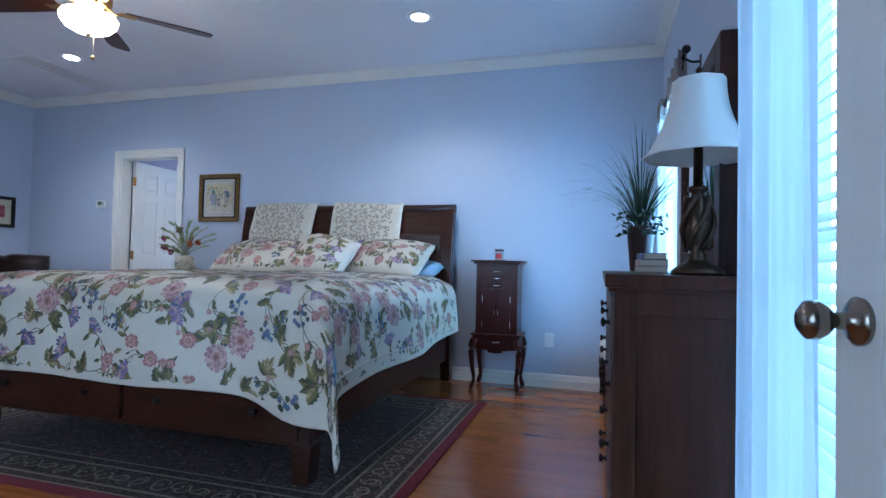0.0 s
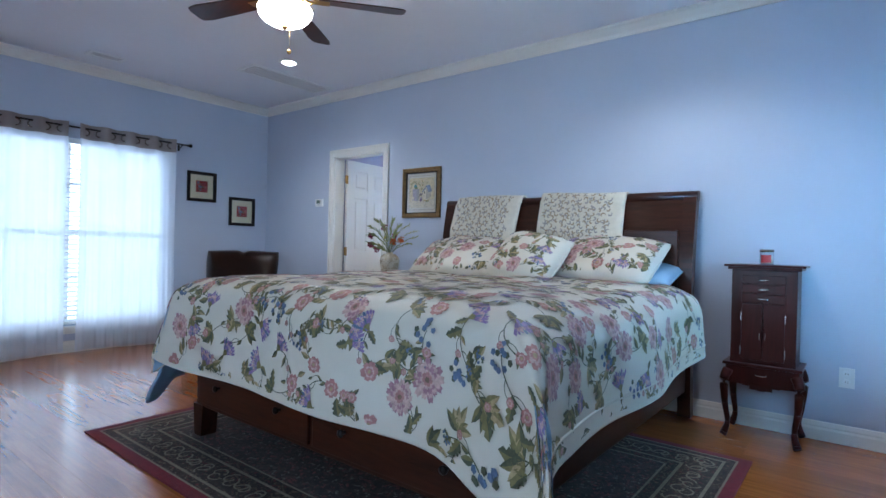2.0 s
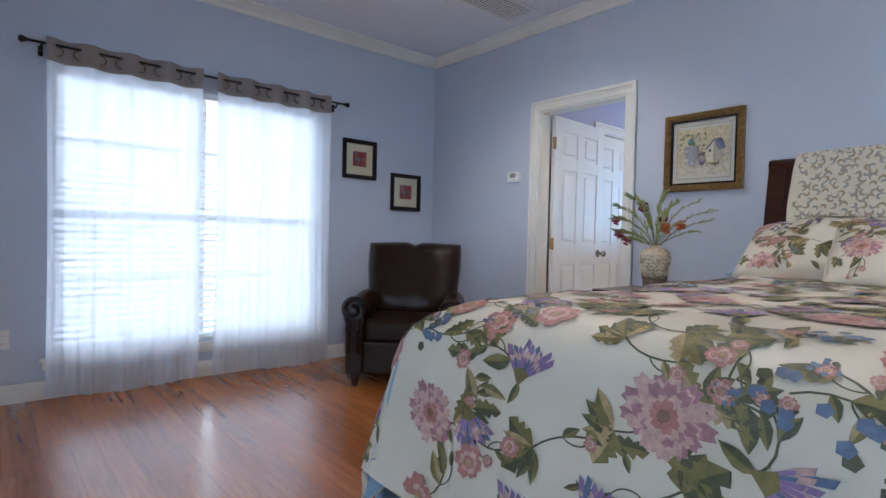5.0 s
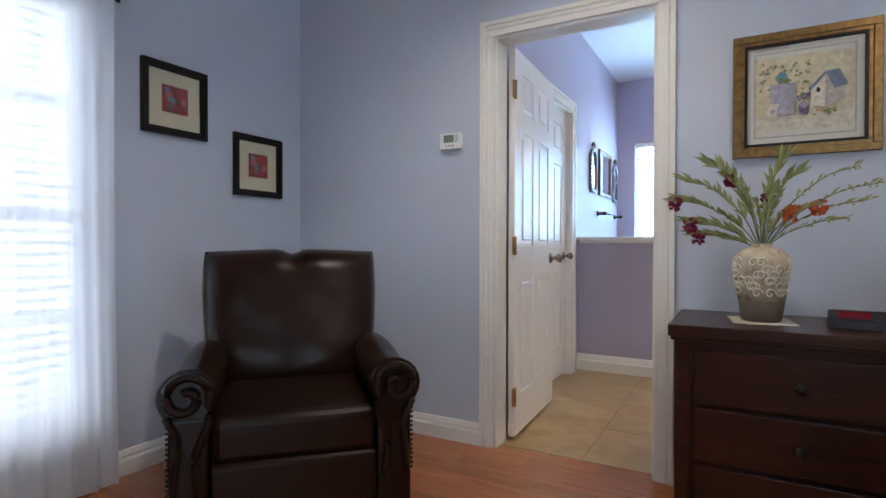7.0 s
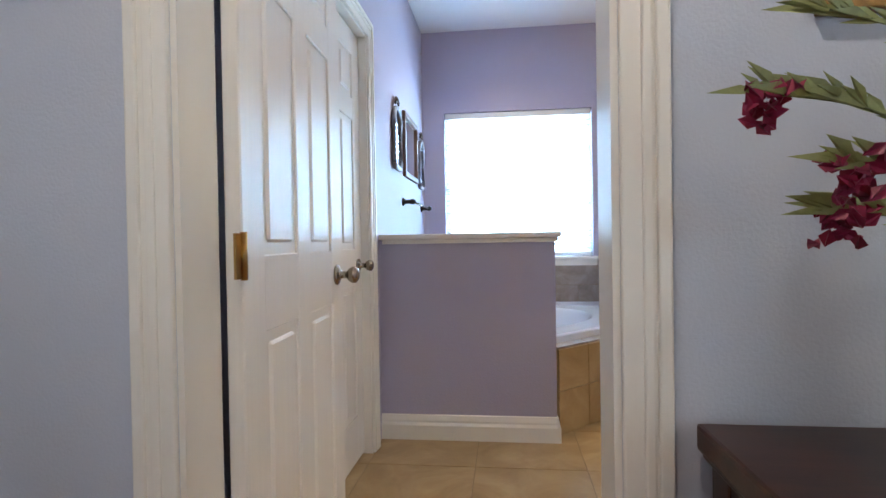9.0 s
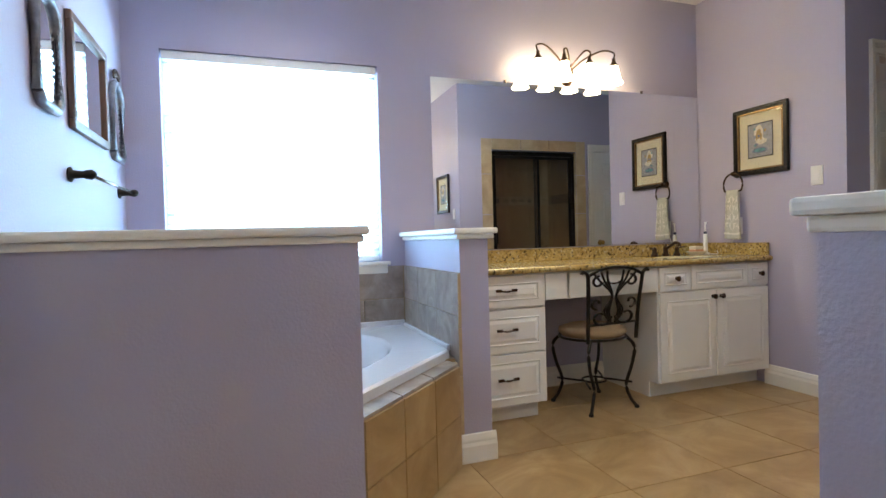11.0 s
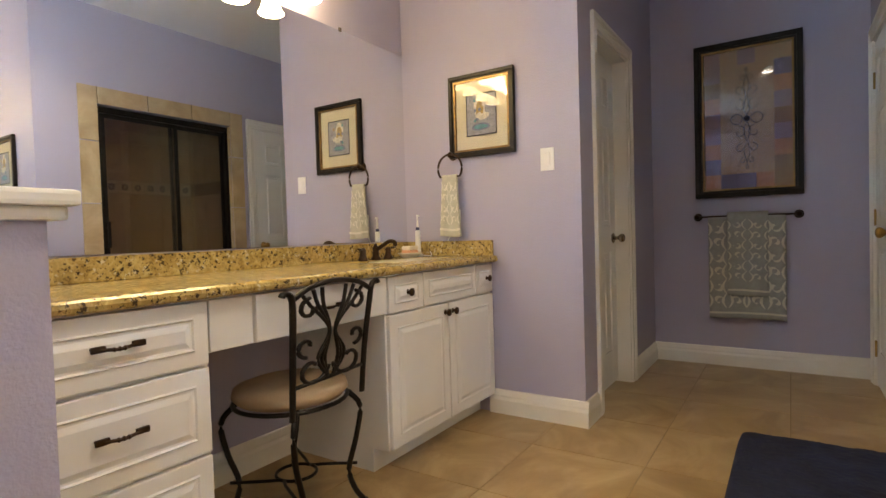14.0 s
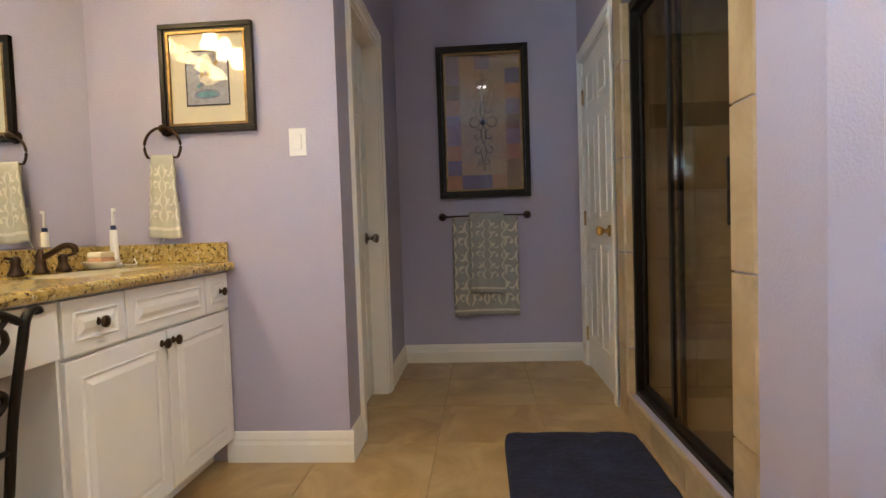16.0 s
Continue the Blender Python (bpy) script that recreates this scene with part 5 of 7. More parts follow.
# ---- bench in the corner ----
M_IVORY = plain("ivory_upholstery", (0.62, 0.56, 0.46), 0.75, scale=12, vary=0.06, bump=0.4, bscale=400)
ben = thing("upholstered_bench", pose(6.43, -0.34, 0), "ivory upholstered bench with dark cabriole legs in the corner", "bench")
bm = bmesh.new()
box(bm, -0.20, 0.20, -0.26, 0.26, 0.33, 0.45, 0.035, segs=4)
part("seat", bm, M_IVORY, ben)
for sx in (-1, 1):
    for sy in (-1, 1):
        bm = bmesh.new()
        pts = curve([(sx * 0.155, sy * 0.215, 0.34), (sx * 0.185, sy * 0.245, 0.27), (sx * 0.165, sy * 0.225, 0.14), (sx * 0.16, sy * 0.22, 0.05), (sx * 0.18, sy * 0.24, 0.012)], 16)
        for a, b, r0, r1 in zip(range(0, 16, 4), range(4, 20, 4), (0.028, 0.025, 0.016, 0.013), (0.025, 0.016, 0.013, 0.019)):
            tube(bm, pts[a:b + 1], r0, 10, r1)
        part("leg", bm, M_MAHOG, ben)

# ---- recliner ----
rec = thing("leather_armchair", pose(0.80, -0.86, 0, 0, 0, 46), "dark brown leather recliner with rolled arms in the corner", "armchair")
bm = bmesh.new()
box(bm, -0.27, 0.27, -0.40, 0.20, 0.30, 0.46, 0.05, segs=5)
part("seat_cushion", bm, M_LEATHER, rec)
bm = bmesh.new()
box(bm, -0.265, 0.265, -0.415, -0.33, 0.09, 0.315, 0.02, segs=3)
part("front_panel", bm, M_LEATHER, rec)
bm = bmesh.new()
box(bm, -0.36, 0.36, -0.33, 0.36, 0.09, 0.30, 0.01)
part("frame", bm, M_LEATHER, rec)


def backrest(u, v, s):
    x = (u - 0.5) * 0.76 * (1 - 0.14 * (1 - v) ** 2 - 0.03 * v ** 6)
    z = 0.42 + 0.56 * v
    e = ((1 - abs(2 * u - 1) ** 5) * (1 - abs(2 * v - 1) ** 6)) ** 0.5
    dip = -0.022 * math.exp(-((u - 0.5) / 0.05) ** 2) * max(0, v - 0.7) / 0.3
    wr = 0.008 * noise.noise(Vector((u * 5, v * 5, 2)))
    return Vector((x, 0.16 + 0.16 * v + s * 0.105 * e + wr * e, z + dip + 0.012 * math.sin(math.pi * u) * v))


bm = bmesh.new()
for s in (-1, 1):
    sheet(bm, lambda u, v: backrest(u, v, s), 34, 28)
bmesh.ops.remove_doubles(bm, verts=bm.verts[:], dist=0.004)
part("backrest", bm, M_LEATHER, rec)
for sx in (-1, 1):
    bm = bmesh.new()
    r = 0.085
    pts = [(sx * 0.335, -0.40 + 0.62 * i / 10, 0.535 - 0.012 * math.sin(i * 0.6)) for i in range(11)]
    tube(bm, pts, r, 20, 0.075)
    part("arm_roll", bm, M_LEATHER, rec)
    bm = bmesh.new()
    box(bm, *sorted((sx * 0.268, sx * 0.355)), -0.385, 0.24, 0.10, 0.56, 0.02, segs=3)
    part("arm_side", bm, M_LEATHER, rec)
    bm = bmesh.new()
    x = sx * 0.335
    tube(bm, [(x + q[0] * sx, -0.415, q[2] + 0.535) for q in spiral(0, 0, 0.075, 0.018, math.pi * 0.9, -math.pi * 1.6, 26)], 0.014, 8)
    tube(bm, curve([(x - sx * 0.067, -0.415, 0.56), (x - sx * 0.07, -0.415, 0.46), (x - sx * 0.03, -0.415, 0.35), (x - sx * 0.045, -0.415, 0.23)], 15), 0.014, 8)
    tube(bm, curve([(x + sx * 0.055, -0.415, 0.48), (x + sx * 0.02, -0.415, 0.40), (x + sx * 0.03, -0.415, 0.30), (x + sx * 0.035, -0.415, 0.23)], 15), 0.012, 8)
    box(bm, *sorted((x - sx * 0.065, x + sx * 0.05)), -0.412, -0.37, 0.09, 0.47, 0.01)
    part("arm_front", bm, M_LEATHER, rec, "scrolled leather arm front")
    for k in range(14):
        bm = bmesh.new()
        lathe(bm, [(0.0055, 0), (0.004, 0.003), (0.001, 0.004)], 8, m=Matrix.Translation((x + sx * 0.052, -0.412, 0.24 + k * 0.016)) @ Matrix.Rotation(radians(90), 4, "X"))
        part("nailhead", bm, M_BRONZE, rec)
    for y in (-0.365, 0.30):
        bm = bmesh.new()
        lathe(bm, [(0.022, 0.0), (0.026, 0.02), (0.034, 0.055), (0.038, 0.092)], 16, sx * 0.325, y)
        part("foot", bm, M_DARKWOOD, rec)

# ---- vase with flowers, clock, doily ----
M_VASE = stone("cream_crackle_glaze", [(0.3, (0.20, 0.13, 0.07)), (0.5, (0.50, 0.42, 0.29)), (0.8, (0.66, 0.59, 0.45))], 16, 0.2)
M_VASEB = plain("brown_clay", (0.10, 0.075, 0.055), 0.7, vary=0.2)
doily = thing("doily", pose(2.43, -0.28, 0.7505, 0, 0, 8), "small white cloth doily under the vase", "doily")
bm = bmesh.new()
sheet(bm, lambda u, v: Vector(((u - 0.5) * 0.19 + 0.004 * math.sin(40 * v), (v - 0.5) * 0.19 + 0.004 * math.sin(40 * u), 0.001 + 0.0006 * math.sin(20 * u))), 16, 16)
o = part("cloth", bm, M_PAGE, doily)
o.modifiers.new("thickness", "SOLIDIFY").thickness = 0.002
vs = thing("flower_vase", pose(2.43, -0.28, 0.7535), "cream embossed vase with brown base holding wild flowers", "vase")
VP = [(0.054, 0.0), (0.062, 0.004), (0.072, 0.075), (0.083, 0.15), (0.088, 0.19), (0.082, 0.225), (0.06, 0.248), (0.034, 0.256), (0.03, 0.262), (0.033, 0.268), (0.026, 0.268), (0.024, 0.25)]
bm = bmesh.new()
lathe(bm, VP[:3], 32)
part("base", bm, M_VASEB, vs, "unglazed brown base")
bm = bmesh.new()
lathe(bm, VP[2:], 32)
part("body", bm, M_VASE, vs)


def vr(z):
    for (r0, z0), (r1, z1) in zip(VP, VP[1:]):
        if z0 <= z <= z1:
            return r0 + (r1 - r0) * (z - z0) / (z1 - z0)
    return 0.03


rr = random.Random(9)
for k in range(96):
    q, z = rr.uniform(0, 6.28), rr.choice([0.10, 0.12, 0.14, 0.16, 0.18, 0.205])
    bm = bmesh.new()
    pts = []
    for i in range(18):
        t = i / 17 * 6.6
        r = 0.019 - 0.0022 * t
        zz = z + r * math.sin(t)
        pts.append(((vr(zz) + 0.001) * math.cos(q + r * math.cos(t) / 0.085), (vr(zz) + 0.001) * math.sin(q + r * math.cos(t) / 0.085), zz))
    tube(bm, pts, 0.0026, 5)
    part("scroll_relief", bm, M_PORC, vs)
M_STEM = plain("flower_stem", (0.13, 0.15, 0.05), 0.5, vary=0.2)
M_LEAFG = plain("sage_leaf", (0.27, 0.30, 0.11), 0.5, scale=30, vary=0.3)
M_PETAL = [plain("crimson_petal", (0.26, 0.012, 0.055), 0.5, vary=0.3), plain("orange_petal", (0.50, 0.10, 0.02), 0.5, vary=0.3), plain("yellow_bud", (0.40, 0.36, 0.06), 0.5, vary=0.3)]
ends = [(-0.28, 0.02, 0.46, 0), (-0.22, -0.03, 0.36, 0), (-0.20, 0.03, 0.31, 0), (-0.10, 0.02, 0.55, 0), (-0.16, 0.0, 0.60, 3), (0.02, 0.04, 0.46, 0), (0.06, -0.03, 0.60, 3), (0.10, 0.02, 0.55, 3), (0.16, -0.02, 0.42, 1), (0.08, -0.04, 0.40, 1), (0.33, 0.0, 0.50, 2), (0.30, 0.04, 0.44, 2), (0.26, -0.03, 0.56, 2), (0.24, 0.02, 0.37, 2), (-0.02, -0.05, 0.44, 2), (-0.24, -0.02, 0.54, 3)]
for x, y, z, kind in ends:
    z = 0.24 + (z - 0.24) * 0.86
    st = part("stem", bmesh.new(), M_STEM, vs)
    bm = bmesh.new()
    pts = curve([(0, 0, 0.24), (x * 0.25, y * 0.5, 0.24 + (z - 0.24) * 0.5), (x * 0.65, y * 0.8, 0.24 + (z - 0.24) * 0.88), (x, y, z)], 18)
    tube(bm, pts, 0.0025, 5, 0.0012)
    bm.to_mesh(st.data)
    bm.free()
    bm = bmesh.new()
    for i in range(5, len(pts)):
        for _ in range(3 if kind != 2 else 1):
            p, d = pts[i], Vector((rr.uniform(-1, 1), rr.uniform(-1, 1), rr.uniform(0.0, 1.2))).normalized()
            along = (pts[min(i + 1, len(pts) - 1)] - pts[i - 1]).normalized()
            d = (along * 1.1 + d * 0.7).normalized()
            L = rr.uniform(0.035, 0.085) * (1 if kind in (0, 3) else 0.6)
            w = d.cross(Vector((0.2, 1, 0.1))).normalized() * L * 0.085
            a, b, c, e = (bm.verts.new(v) for v in (p, p + d * L * 0.45 + w, p + d * L - Vector((0, 0, L * 0.15)), p + d * L * 0.45 - w))
            bm.faces.new((a, b, c, e))
    tagged(part("foliage", bm, M_LEAFG, vs), kind="stuff")
    if kind != 3:
        bm = bmesh.new()
        for i in range({0: 26, 1: 26, 2: 16}[kind]):
            if kind == 2:
                p = pts[rr.randint(9, len(pts) - 1)] + Vector((rr.uniform(-1, 1), rr.uniform(-1, 1), rr.uniform(-1, 1))) * 0.01
                s = 0.006
            else:
                p = Vector((x, y, z)) + Vector((rr.uniform(-1, 1), rr.uniform(-1, 1), rr.uniform(-1.6, 0.7))) * 0.022
                s = 0.0125
            t = Vector((rr.uniform(-1, 1), rr.uniform(-1, 1), rr.uniform(-1, 1))).normalized() * s
            u = t.orthogonal().normalized() * s * 0.7
            bm.faces.new([bm.verts.new(v) for v in (p - t, p + u, p + t, p - u)])
            bm.faces.new([bm.verts.new(v) for v in (p - t, p + t.cross(u).normalized() * s * 0.7, p + t, p - t.cross(u).normalized() * s * 0.7)])
        part("blossom", bm, M_PETAL[kind], vs)

ck = thing("alarm_clock", pose(2.705, -0.30, 0.751, 0, 0, -6), "black digital alarm clock with dark red display on the nightstand", "clock")
bm = bmesh.new()
prism(bm, [Vector((0, -0.05, 0)), Vector((0, 0.05, 0)), Vector((0, 0.05, 0.05)), Vector((0, -0.02, 0.058)), Vector((0, -0.046, 0.03))], (-0.088, 0, 0), (0.176, 0, 0))
bmesh.ops.bevel(bm, geom=bm.edges[:], offset=0.004, segments=2, affect="EDGES")
part("case", bm, plain("black_plastic", (0.015, 0.015, 0.017), 0.35, vary=0.1), ck)
bm = bmesh.new()
f = bm.faces.new([bm.verts.new(v) for v in ((-0.062, -0.0475, 0.034), (0.022, -0.0475, 0.034), (0.022, -0.027, 0.054), (-0.062, -0.027, 0.054))])
part("display", bm, plain("dark_red_display", (0.16, 0.01, 0.02), 0.15), ck)
for k in range(4):
    bm = boxes((0.034 + k * 0.012, 0.041 + k * 0.012, -0.01, 0.004, 0.052, 0.058))
    part("button", bm, M_BLACK, ck)

# ---- pictures ----
M_FRAMEB = plain("black_wood_frame", (0.012, 0.009, 0.008), 0.35, vary=0.3, spec=0.2)
M_GOLD = plain("antique_gold_frame", (0.22, 0.13, 0.045), 0.35, 0.7, scale=40, vary=0.5, bump=0.3, bscale=80)
M_MATC = plain("cream_mat_board", (0.62, 0.56, 0.38), 0.9, vary=0.03)
M_MATW = plain("white_mat_board", (0.62, 0.60, 0.54), 0.9, vary=0.03)
ART = {n: plain("paint_" + n, c, 0.7, scale=50, vary=0.35) for n, c in dict(
    red=(0.30, 0.04, 0.04), pink=(0.42, 0.14, 0.12), slate=(0.16, 0.19, 0.26), teal=(0.10, 0.26, 0.28), ochre=(0.40, 0.27, 0.10), stone=(0.42, 0.38, 0.32), grey=(0.30, 0.30, 0.31), cream=(0.62, 0.56, 0.44),
    green=(0.16, 0.20, 0.09), brown=(0.16, 0.08, 0.04), purple=(0.14, 0.09, 0.18), rust=(0.28, 0.11, 0.05), dark=(0.02, 0.018, 0.018), mauve=(0.17, 0.10, 0.13), plum=(0.09, 0.065, 0.12), tan=(0.27, 0.16, 0.09), wash=(0.60, 0.52, 0.34), lilac=(0.36, 0.33, 0.40)).items()}


def blob(bm, cx, cz, rx, rz, mi, y, n=14, seed=0, rough=0.18):
    rnd = random.Random(seed + int(cx * 1000) + int(cz * 777))
    f = bm.faces.new([bm.verts.new((cx + rx * (1 - rough * rnd.random()) * math.cos(2 * math.pi * i / n), y, cz + rz * (1 - rough * rnd.random()) * math.sin(2 * math.pi * i / n))) for i in range(n)])
    f.material_index = mi


def quad(bm, x0, x1, z0, z1, mi, y):
    f = bm.faces.new([bm.verts.new(v) for v in ((x0, y, z0), (x1, y, z0), (x1, y, z1), (x0, y, z1))])
    f.material_index = mi


def picture(m, w, h, fw, fmat, mats, art, label, depth=0.025, inner=None, glazed=True):
    """Framed picture: local x across, z up from its middle, the wall at y 0, facing -y. mats: (inset, material) from the outside in."""
    p = thing("framed_picture", m, label, "picture")
    bm = bmesh.new()
    for k, (a, b, d) in enumerate(((0, fw * 0.62, depth), (fw * 0.55, fw, depth * 0.7))):
        for x0, x1, z0, z1 in ((-w / 2 + a, w / 2 - a, -h / 2 + a, -h / 2 + b), (-w / 2 + a, w / 2 - a, h / 2 - b, h / 2 - a), (-w / 2 + a, -w / 2 + b, -h / 2 + b, h / 2 - b), (w / 2 - b, w / 2 - a, -h / 2 + b, h / 2 - b)):
            box(bm, x0, x1, -d, -0.001, z0, z1, 0.003)
    part("frame", bm, fmat, p)
    if inner:
        bm = bmesh.new()
        a, b = fw * 0.9, fw + 0.006
        for x0, x1, z0, z1 in ((-w / 2 + a, w / 2 - a, -h / 2 + a, -h / 2 + b), (-w / 2 + a, w / 2 - a, h / 2 - b, h / 2 - a), (-w / 2 + a, -w / 2 + b, -h / 2 + b, h / 2 - b), (w / 2 - b, w / 2 - a, -h / 2 + b, h / 2 - b)):
            box(bm, x0, x1, -depth * 0.78, -0.001, z0, z1)
        part("inner_lip", bm, inner, p)
    for k, (ins, mt) in enumerate(mats):
        x, z = w / 2 - fw - ins + 0.002, h / 2 - fw - ins + 0.002
        part("mat_board" if k == 0 else "mat_liner", boxes((-x, x, -0.006 - 0.001 * k, -0.002, -z, z)), mt, p)
    bm = bmesh.new()
    names = art(bm, w, h)
    part("artwork", bm, [ART[n] for n in names], p, "small painted picture")
    if glazed:
        g = part("glass", boxes((-w / 2 + fw - 0.002, w / 2 - fw + 0.002, -0.0155, -0.0145, -h / 2 + fw - 0.002, h / 2 - fw + 0.002)), M_PICGLASS, p)
        g.visible_shadow = False
    return p


def art_abstract(bm, w, h):
    y = -0.009
    quad(bm, -w * 0.20, w * 0.20, -h * 0.18, h * 0.20, 0, y)
    for i in range(16):
        r = random.Random(i * 7 + int(w * 1000))
        blob(bm, r.uniform(-0.14, 0.14) * w, r.uniform(-0.12, 0.14) * h, w * 0.06, h * 0.055, i % 4, y - 0.0003 * (i + 1), seed=i, rough=0.5)
    return ["red", "pink", "slate", "brown"]


def art_birdhouse(bm, w, h):
    y = -0.010
    layer = [0]

    def face(pts, mi):
        layer[0] += 1
        f = bm.faces.new([bm.verts.new((a * w, y - 0.00012 * layer[0], b * h)) for a, b in pts])
        f.material_index = mi

    def dab(a, b, ra, rb, mi, seed, rough=0.5):
        layer[0] += 1
        blob(bm, a * w, b * h, ra * w, rb * h, mi, y - 0.00012 * layer[0], seed=seed, rough=rough)

    face([(-0.33, -0.30), (0.33, -0.30), (0.33, 0.30), (-0.33, 0.30)], 4)
    face([(-0.33, -0.30), (0.33, -0.30), (0.33, -0.13), (-0.33, -0.17)], 3)
    r = random.Random(5)
    for i in range(46):
        dab(-0.13 + r.uniform(-0.17, 0.17), 0.14 + r.uniform(-0.07, 0.12) - 0.3 * abs(r.uniform(-0.2, 0.2)), 0.016, 0.018, 1 if i % 3 else 9, i, 0.7)
    face([(-0.22, -0.15), (-0.06, -0.17), (-0.05, 0.08), (-0.23, 0.08)], 8)
    face([(-0.12, -0.165), (-0.06, -0.17), (-0.05, 0.08), (-0.11, 0.08)], 7)
    dab(-0.15, 0.13, 0.05, 0.05, 2, 3, 0.3)
    dab(-0.13, 0.10, 0.06, 0.025, 1, 4)
    face([(0.05, -0.11), (0.14, -0.14), (0.14, 0.12), (0.05, 0.03)], 3)
    face([(0.14, -0.14), (0.27, -0.08), (0.27, 0.02), (0.14, 0.12)], 0)
    face([(0.03, 0.02), (0.14, 0.14), (0.145, 0.12), (0.05, 0.0)], 6)
    face([(0.14, 0.14), (0.23, 0.15), (0.29, 0.02), (0.20, 0.0)], 6)
    dab(0.095, 0.0, 0.014, 0.024, 10, 6, 0.1)
    dab(0.0, -0.13, 0.036, 0.05, 5, 7, 0.1)
    dab(0.0, -0.11, 0.028, 0.025, 8, 8, 0.2)
    for i in range(14):
        dab(0.0 + r.uniform(-0.04, 0.05), -0.05 + r.uniform(-0.03, 0.04), 0.014, 0.016, 5 if i % 3 else 1, i + 60, 0.6)
    for i in range(16):
        dab(0.12 + r.uniform(-0.05, 0.09), -0.17 + r.uniform(-0.03, 0.02), 0.02, 0.013, 9 if i % 2 else 1, i + 90, 0.6)
    face([(-0.26, -0.19), (-0.19, -0.20), (-0.17, -0.08), (-0.235, -0.08)], 3)
    dab(-0.212, -0.14, 0.018, 0.03, 8, 120)
    return ["stone", "green", "teal", "cream", "wash", "purple", "slate", "grey", "lilac", "ochre", "dark"]


def art_bath(bm, w, h):
    y = -0.010
    quad(bm, -w * 0.235, w * 0.235, -h * 0.255, h * 0.255, 6, y)
    quad(bm, -w * 0.22, w * 0.22, -h * 0.24, h * 0.24, 0, y - 0.0005)
    blob(bm, -0.02 * w, 0.09 * h, 0.10 * w, 0.14 * h, 1, y - 0.001)
    blob(bm, -0.02 * w, 0.05 * h, 0.065 * w, 0.12 * h, 2, y - 0.0015)
    blob(bm, 0.02 * w, -0.02 * h, 0.12 * w, 0.05 * h, 5, y - 0.002)
    blob(bm, 0.0, -0.15 * h, 0.16 * w, 0.05 * h, 3, y - 0.002)
    blob(bm, 0.0, -0.15 * h, 0.12 * w, 0.03 * h, 4, y - 0.0025)
    for i in range(9):
        r = random.Random(i + 3)
        blob(bm, r.uniform(-0.17, 0.17) * w, r.uniform(-0.1, 0.18) * h, 0.03 * w, 0.025 * h, (3, 4, 5, 2)[i % 4], y - 0.003 - 0.0002 * i, seed=i, rough=0.5)
    return ["grey", "cream", "ochre", "slate", "teal", "cream", "dark"]


def art_quilt(bm, w, h):
    y, fw = -0.006, 0.055
    x0, x1, z0, z1 = -w / 2 + fw, w / 2 - fw, -h / 2 + fw, h / 2 - fw
    nx, nz = 5, 9
    r = random.Random(6)
    for i in range(nx):
        for j in range(nz):
            if 1 <= i <= 3 and 1 <= j <= 7:
                continue
            quad(bm, x0 + (x1 - x0) * i / nx, x0 + (x1 - x0) * (i + 1) / nx, z0 + (z1 - z0) * j / nz, z0 + (z1 - z0) * (j + 1) / nz, r.randint(0, 6), y)
    quad(bm, x0 + (x1 - x0) / nx, x1 - (x1 - x0) / nx, z0 + (z1 - z0) / nz, z1 - (z1 - z0) / nz, 7, y)
    return ["mauve", "plum", "brown", "mauve", "plum", "tan", "rust", "tan"]


def face_x(x, y, z, side):
    """A picture on a wall x = const; side 1: the wall faces +x."""
    return pose(x, y, z, 0, 0, 90 if side > 0 else -90)


picture(face_x(0.001, -0.835, 1.695, 1), 0.335, 0.335, 0.035, M_FRAMEB, [(0, M_MATC)], art_abstract, "small black framed abstract print with cream mat")
picture(face_x(0.001, -0.335, 1.445, 1), 0.335, 0.335, 0.035, M_FRAMEB, [(0, M_MATC)], art_abstract, "small black framed abstract print with cream mat")
picture(pose(2.57, -0.001, 1.595), 0.47, 0.475, 0.045, M_GOLD, [(0, M_MATW), (0.03, ART["stone"]), (0.036, M_MATW)], art_birdhouse, "gold framed painting of flower pots and birdhouse", inner=M_FRAMEB)
picture(face_x(5.039, 2.94, 1.625, -1), 0.40, 0.45, 0.035, M_FRAMEB, [(0, M_MATC)], art_bath, "black framed bath print with cream mat", inner=M_GOLD)
picture(face_x(3.999, 0.62, 1.55, -1), 0.40, 0.45, 0.035, M_FRAMEB, [(0, M_MATC)], art_bath, "black framed bath print beside the second mirror", inner=M_GOLD)
big = picture(face_x(6.669, 1.785, 1.705, -1), 0.64, 1.06, 0.055, M_FRAMEB, [], art_quilt, "large black framed patchwork picture with iron scrollwork", 0.04, inner=M_GOLD)
bm = bmesh.new()
for sz in (-1, 1):
    for sx in (-1, 1):
        for pts in (spiral(sx * 0.045, sz * 0.09, 0.045, 0.012, math.pi * (0.5 if sx > 0 else 0.5), math.pi * (0.5 if sx > 0 else 0.5) + sx * 5.2, 22), spiral(sx * 0.035, sz * 0.20, 0.034, 0.008, -sz * 1.57, -sz * 1.57 + sx * sz * 5.0, 20), spiral(sx * 0.06, 0.0, 0.036, 0.034, 0, 6.28, 20), spiral(sx * 0.022, sz * 0.285, 0.022, 0.006, -sz * 1.57, -sz * 1.57 + sx * sz * 5, 16)):
            tube(bm, [(x, -0.0105, z) for x, _, z in pts], 0.0028, 5)
        tube(bm, [(x, -0.0105, z) for x, _, z in curve([(0, 0, sz * 0.02), (sx * 0.02, 0, sz * 0.08), (sx * 0.004, 0, sz * 0.15), (sx * 0.018, 0, sz * 0.22), (0, 0, sz * 0.30), (sx * 0.008, 0, sz * 0.325), (0, 0, sz * 0.345)], 24)], 0.003, 5)
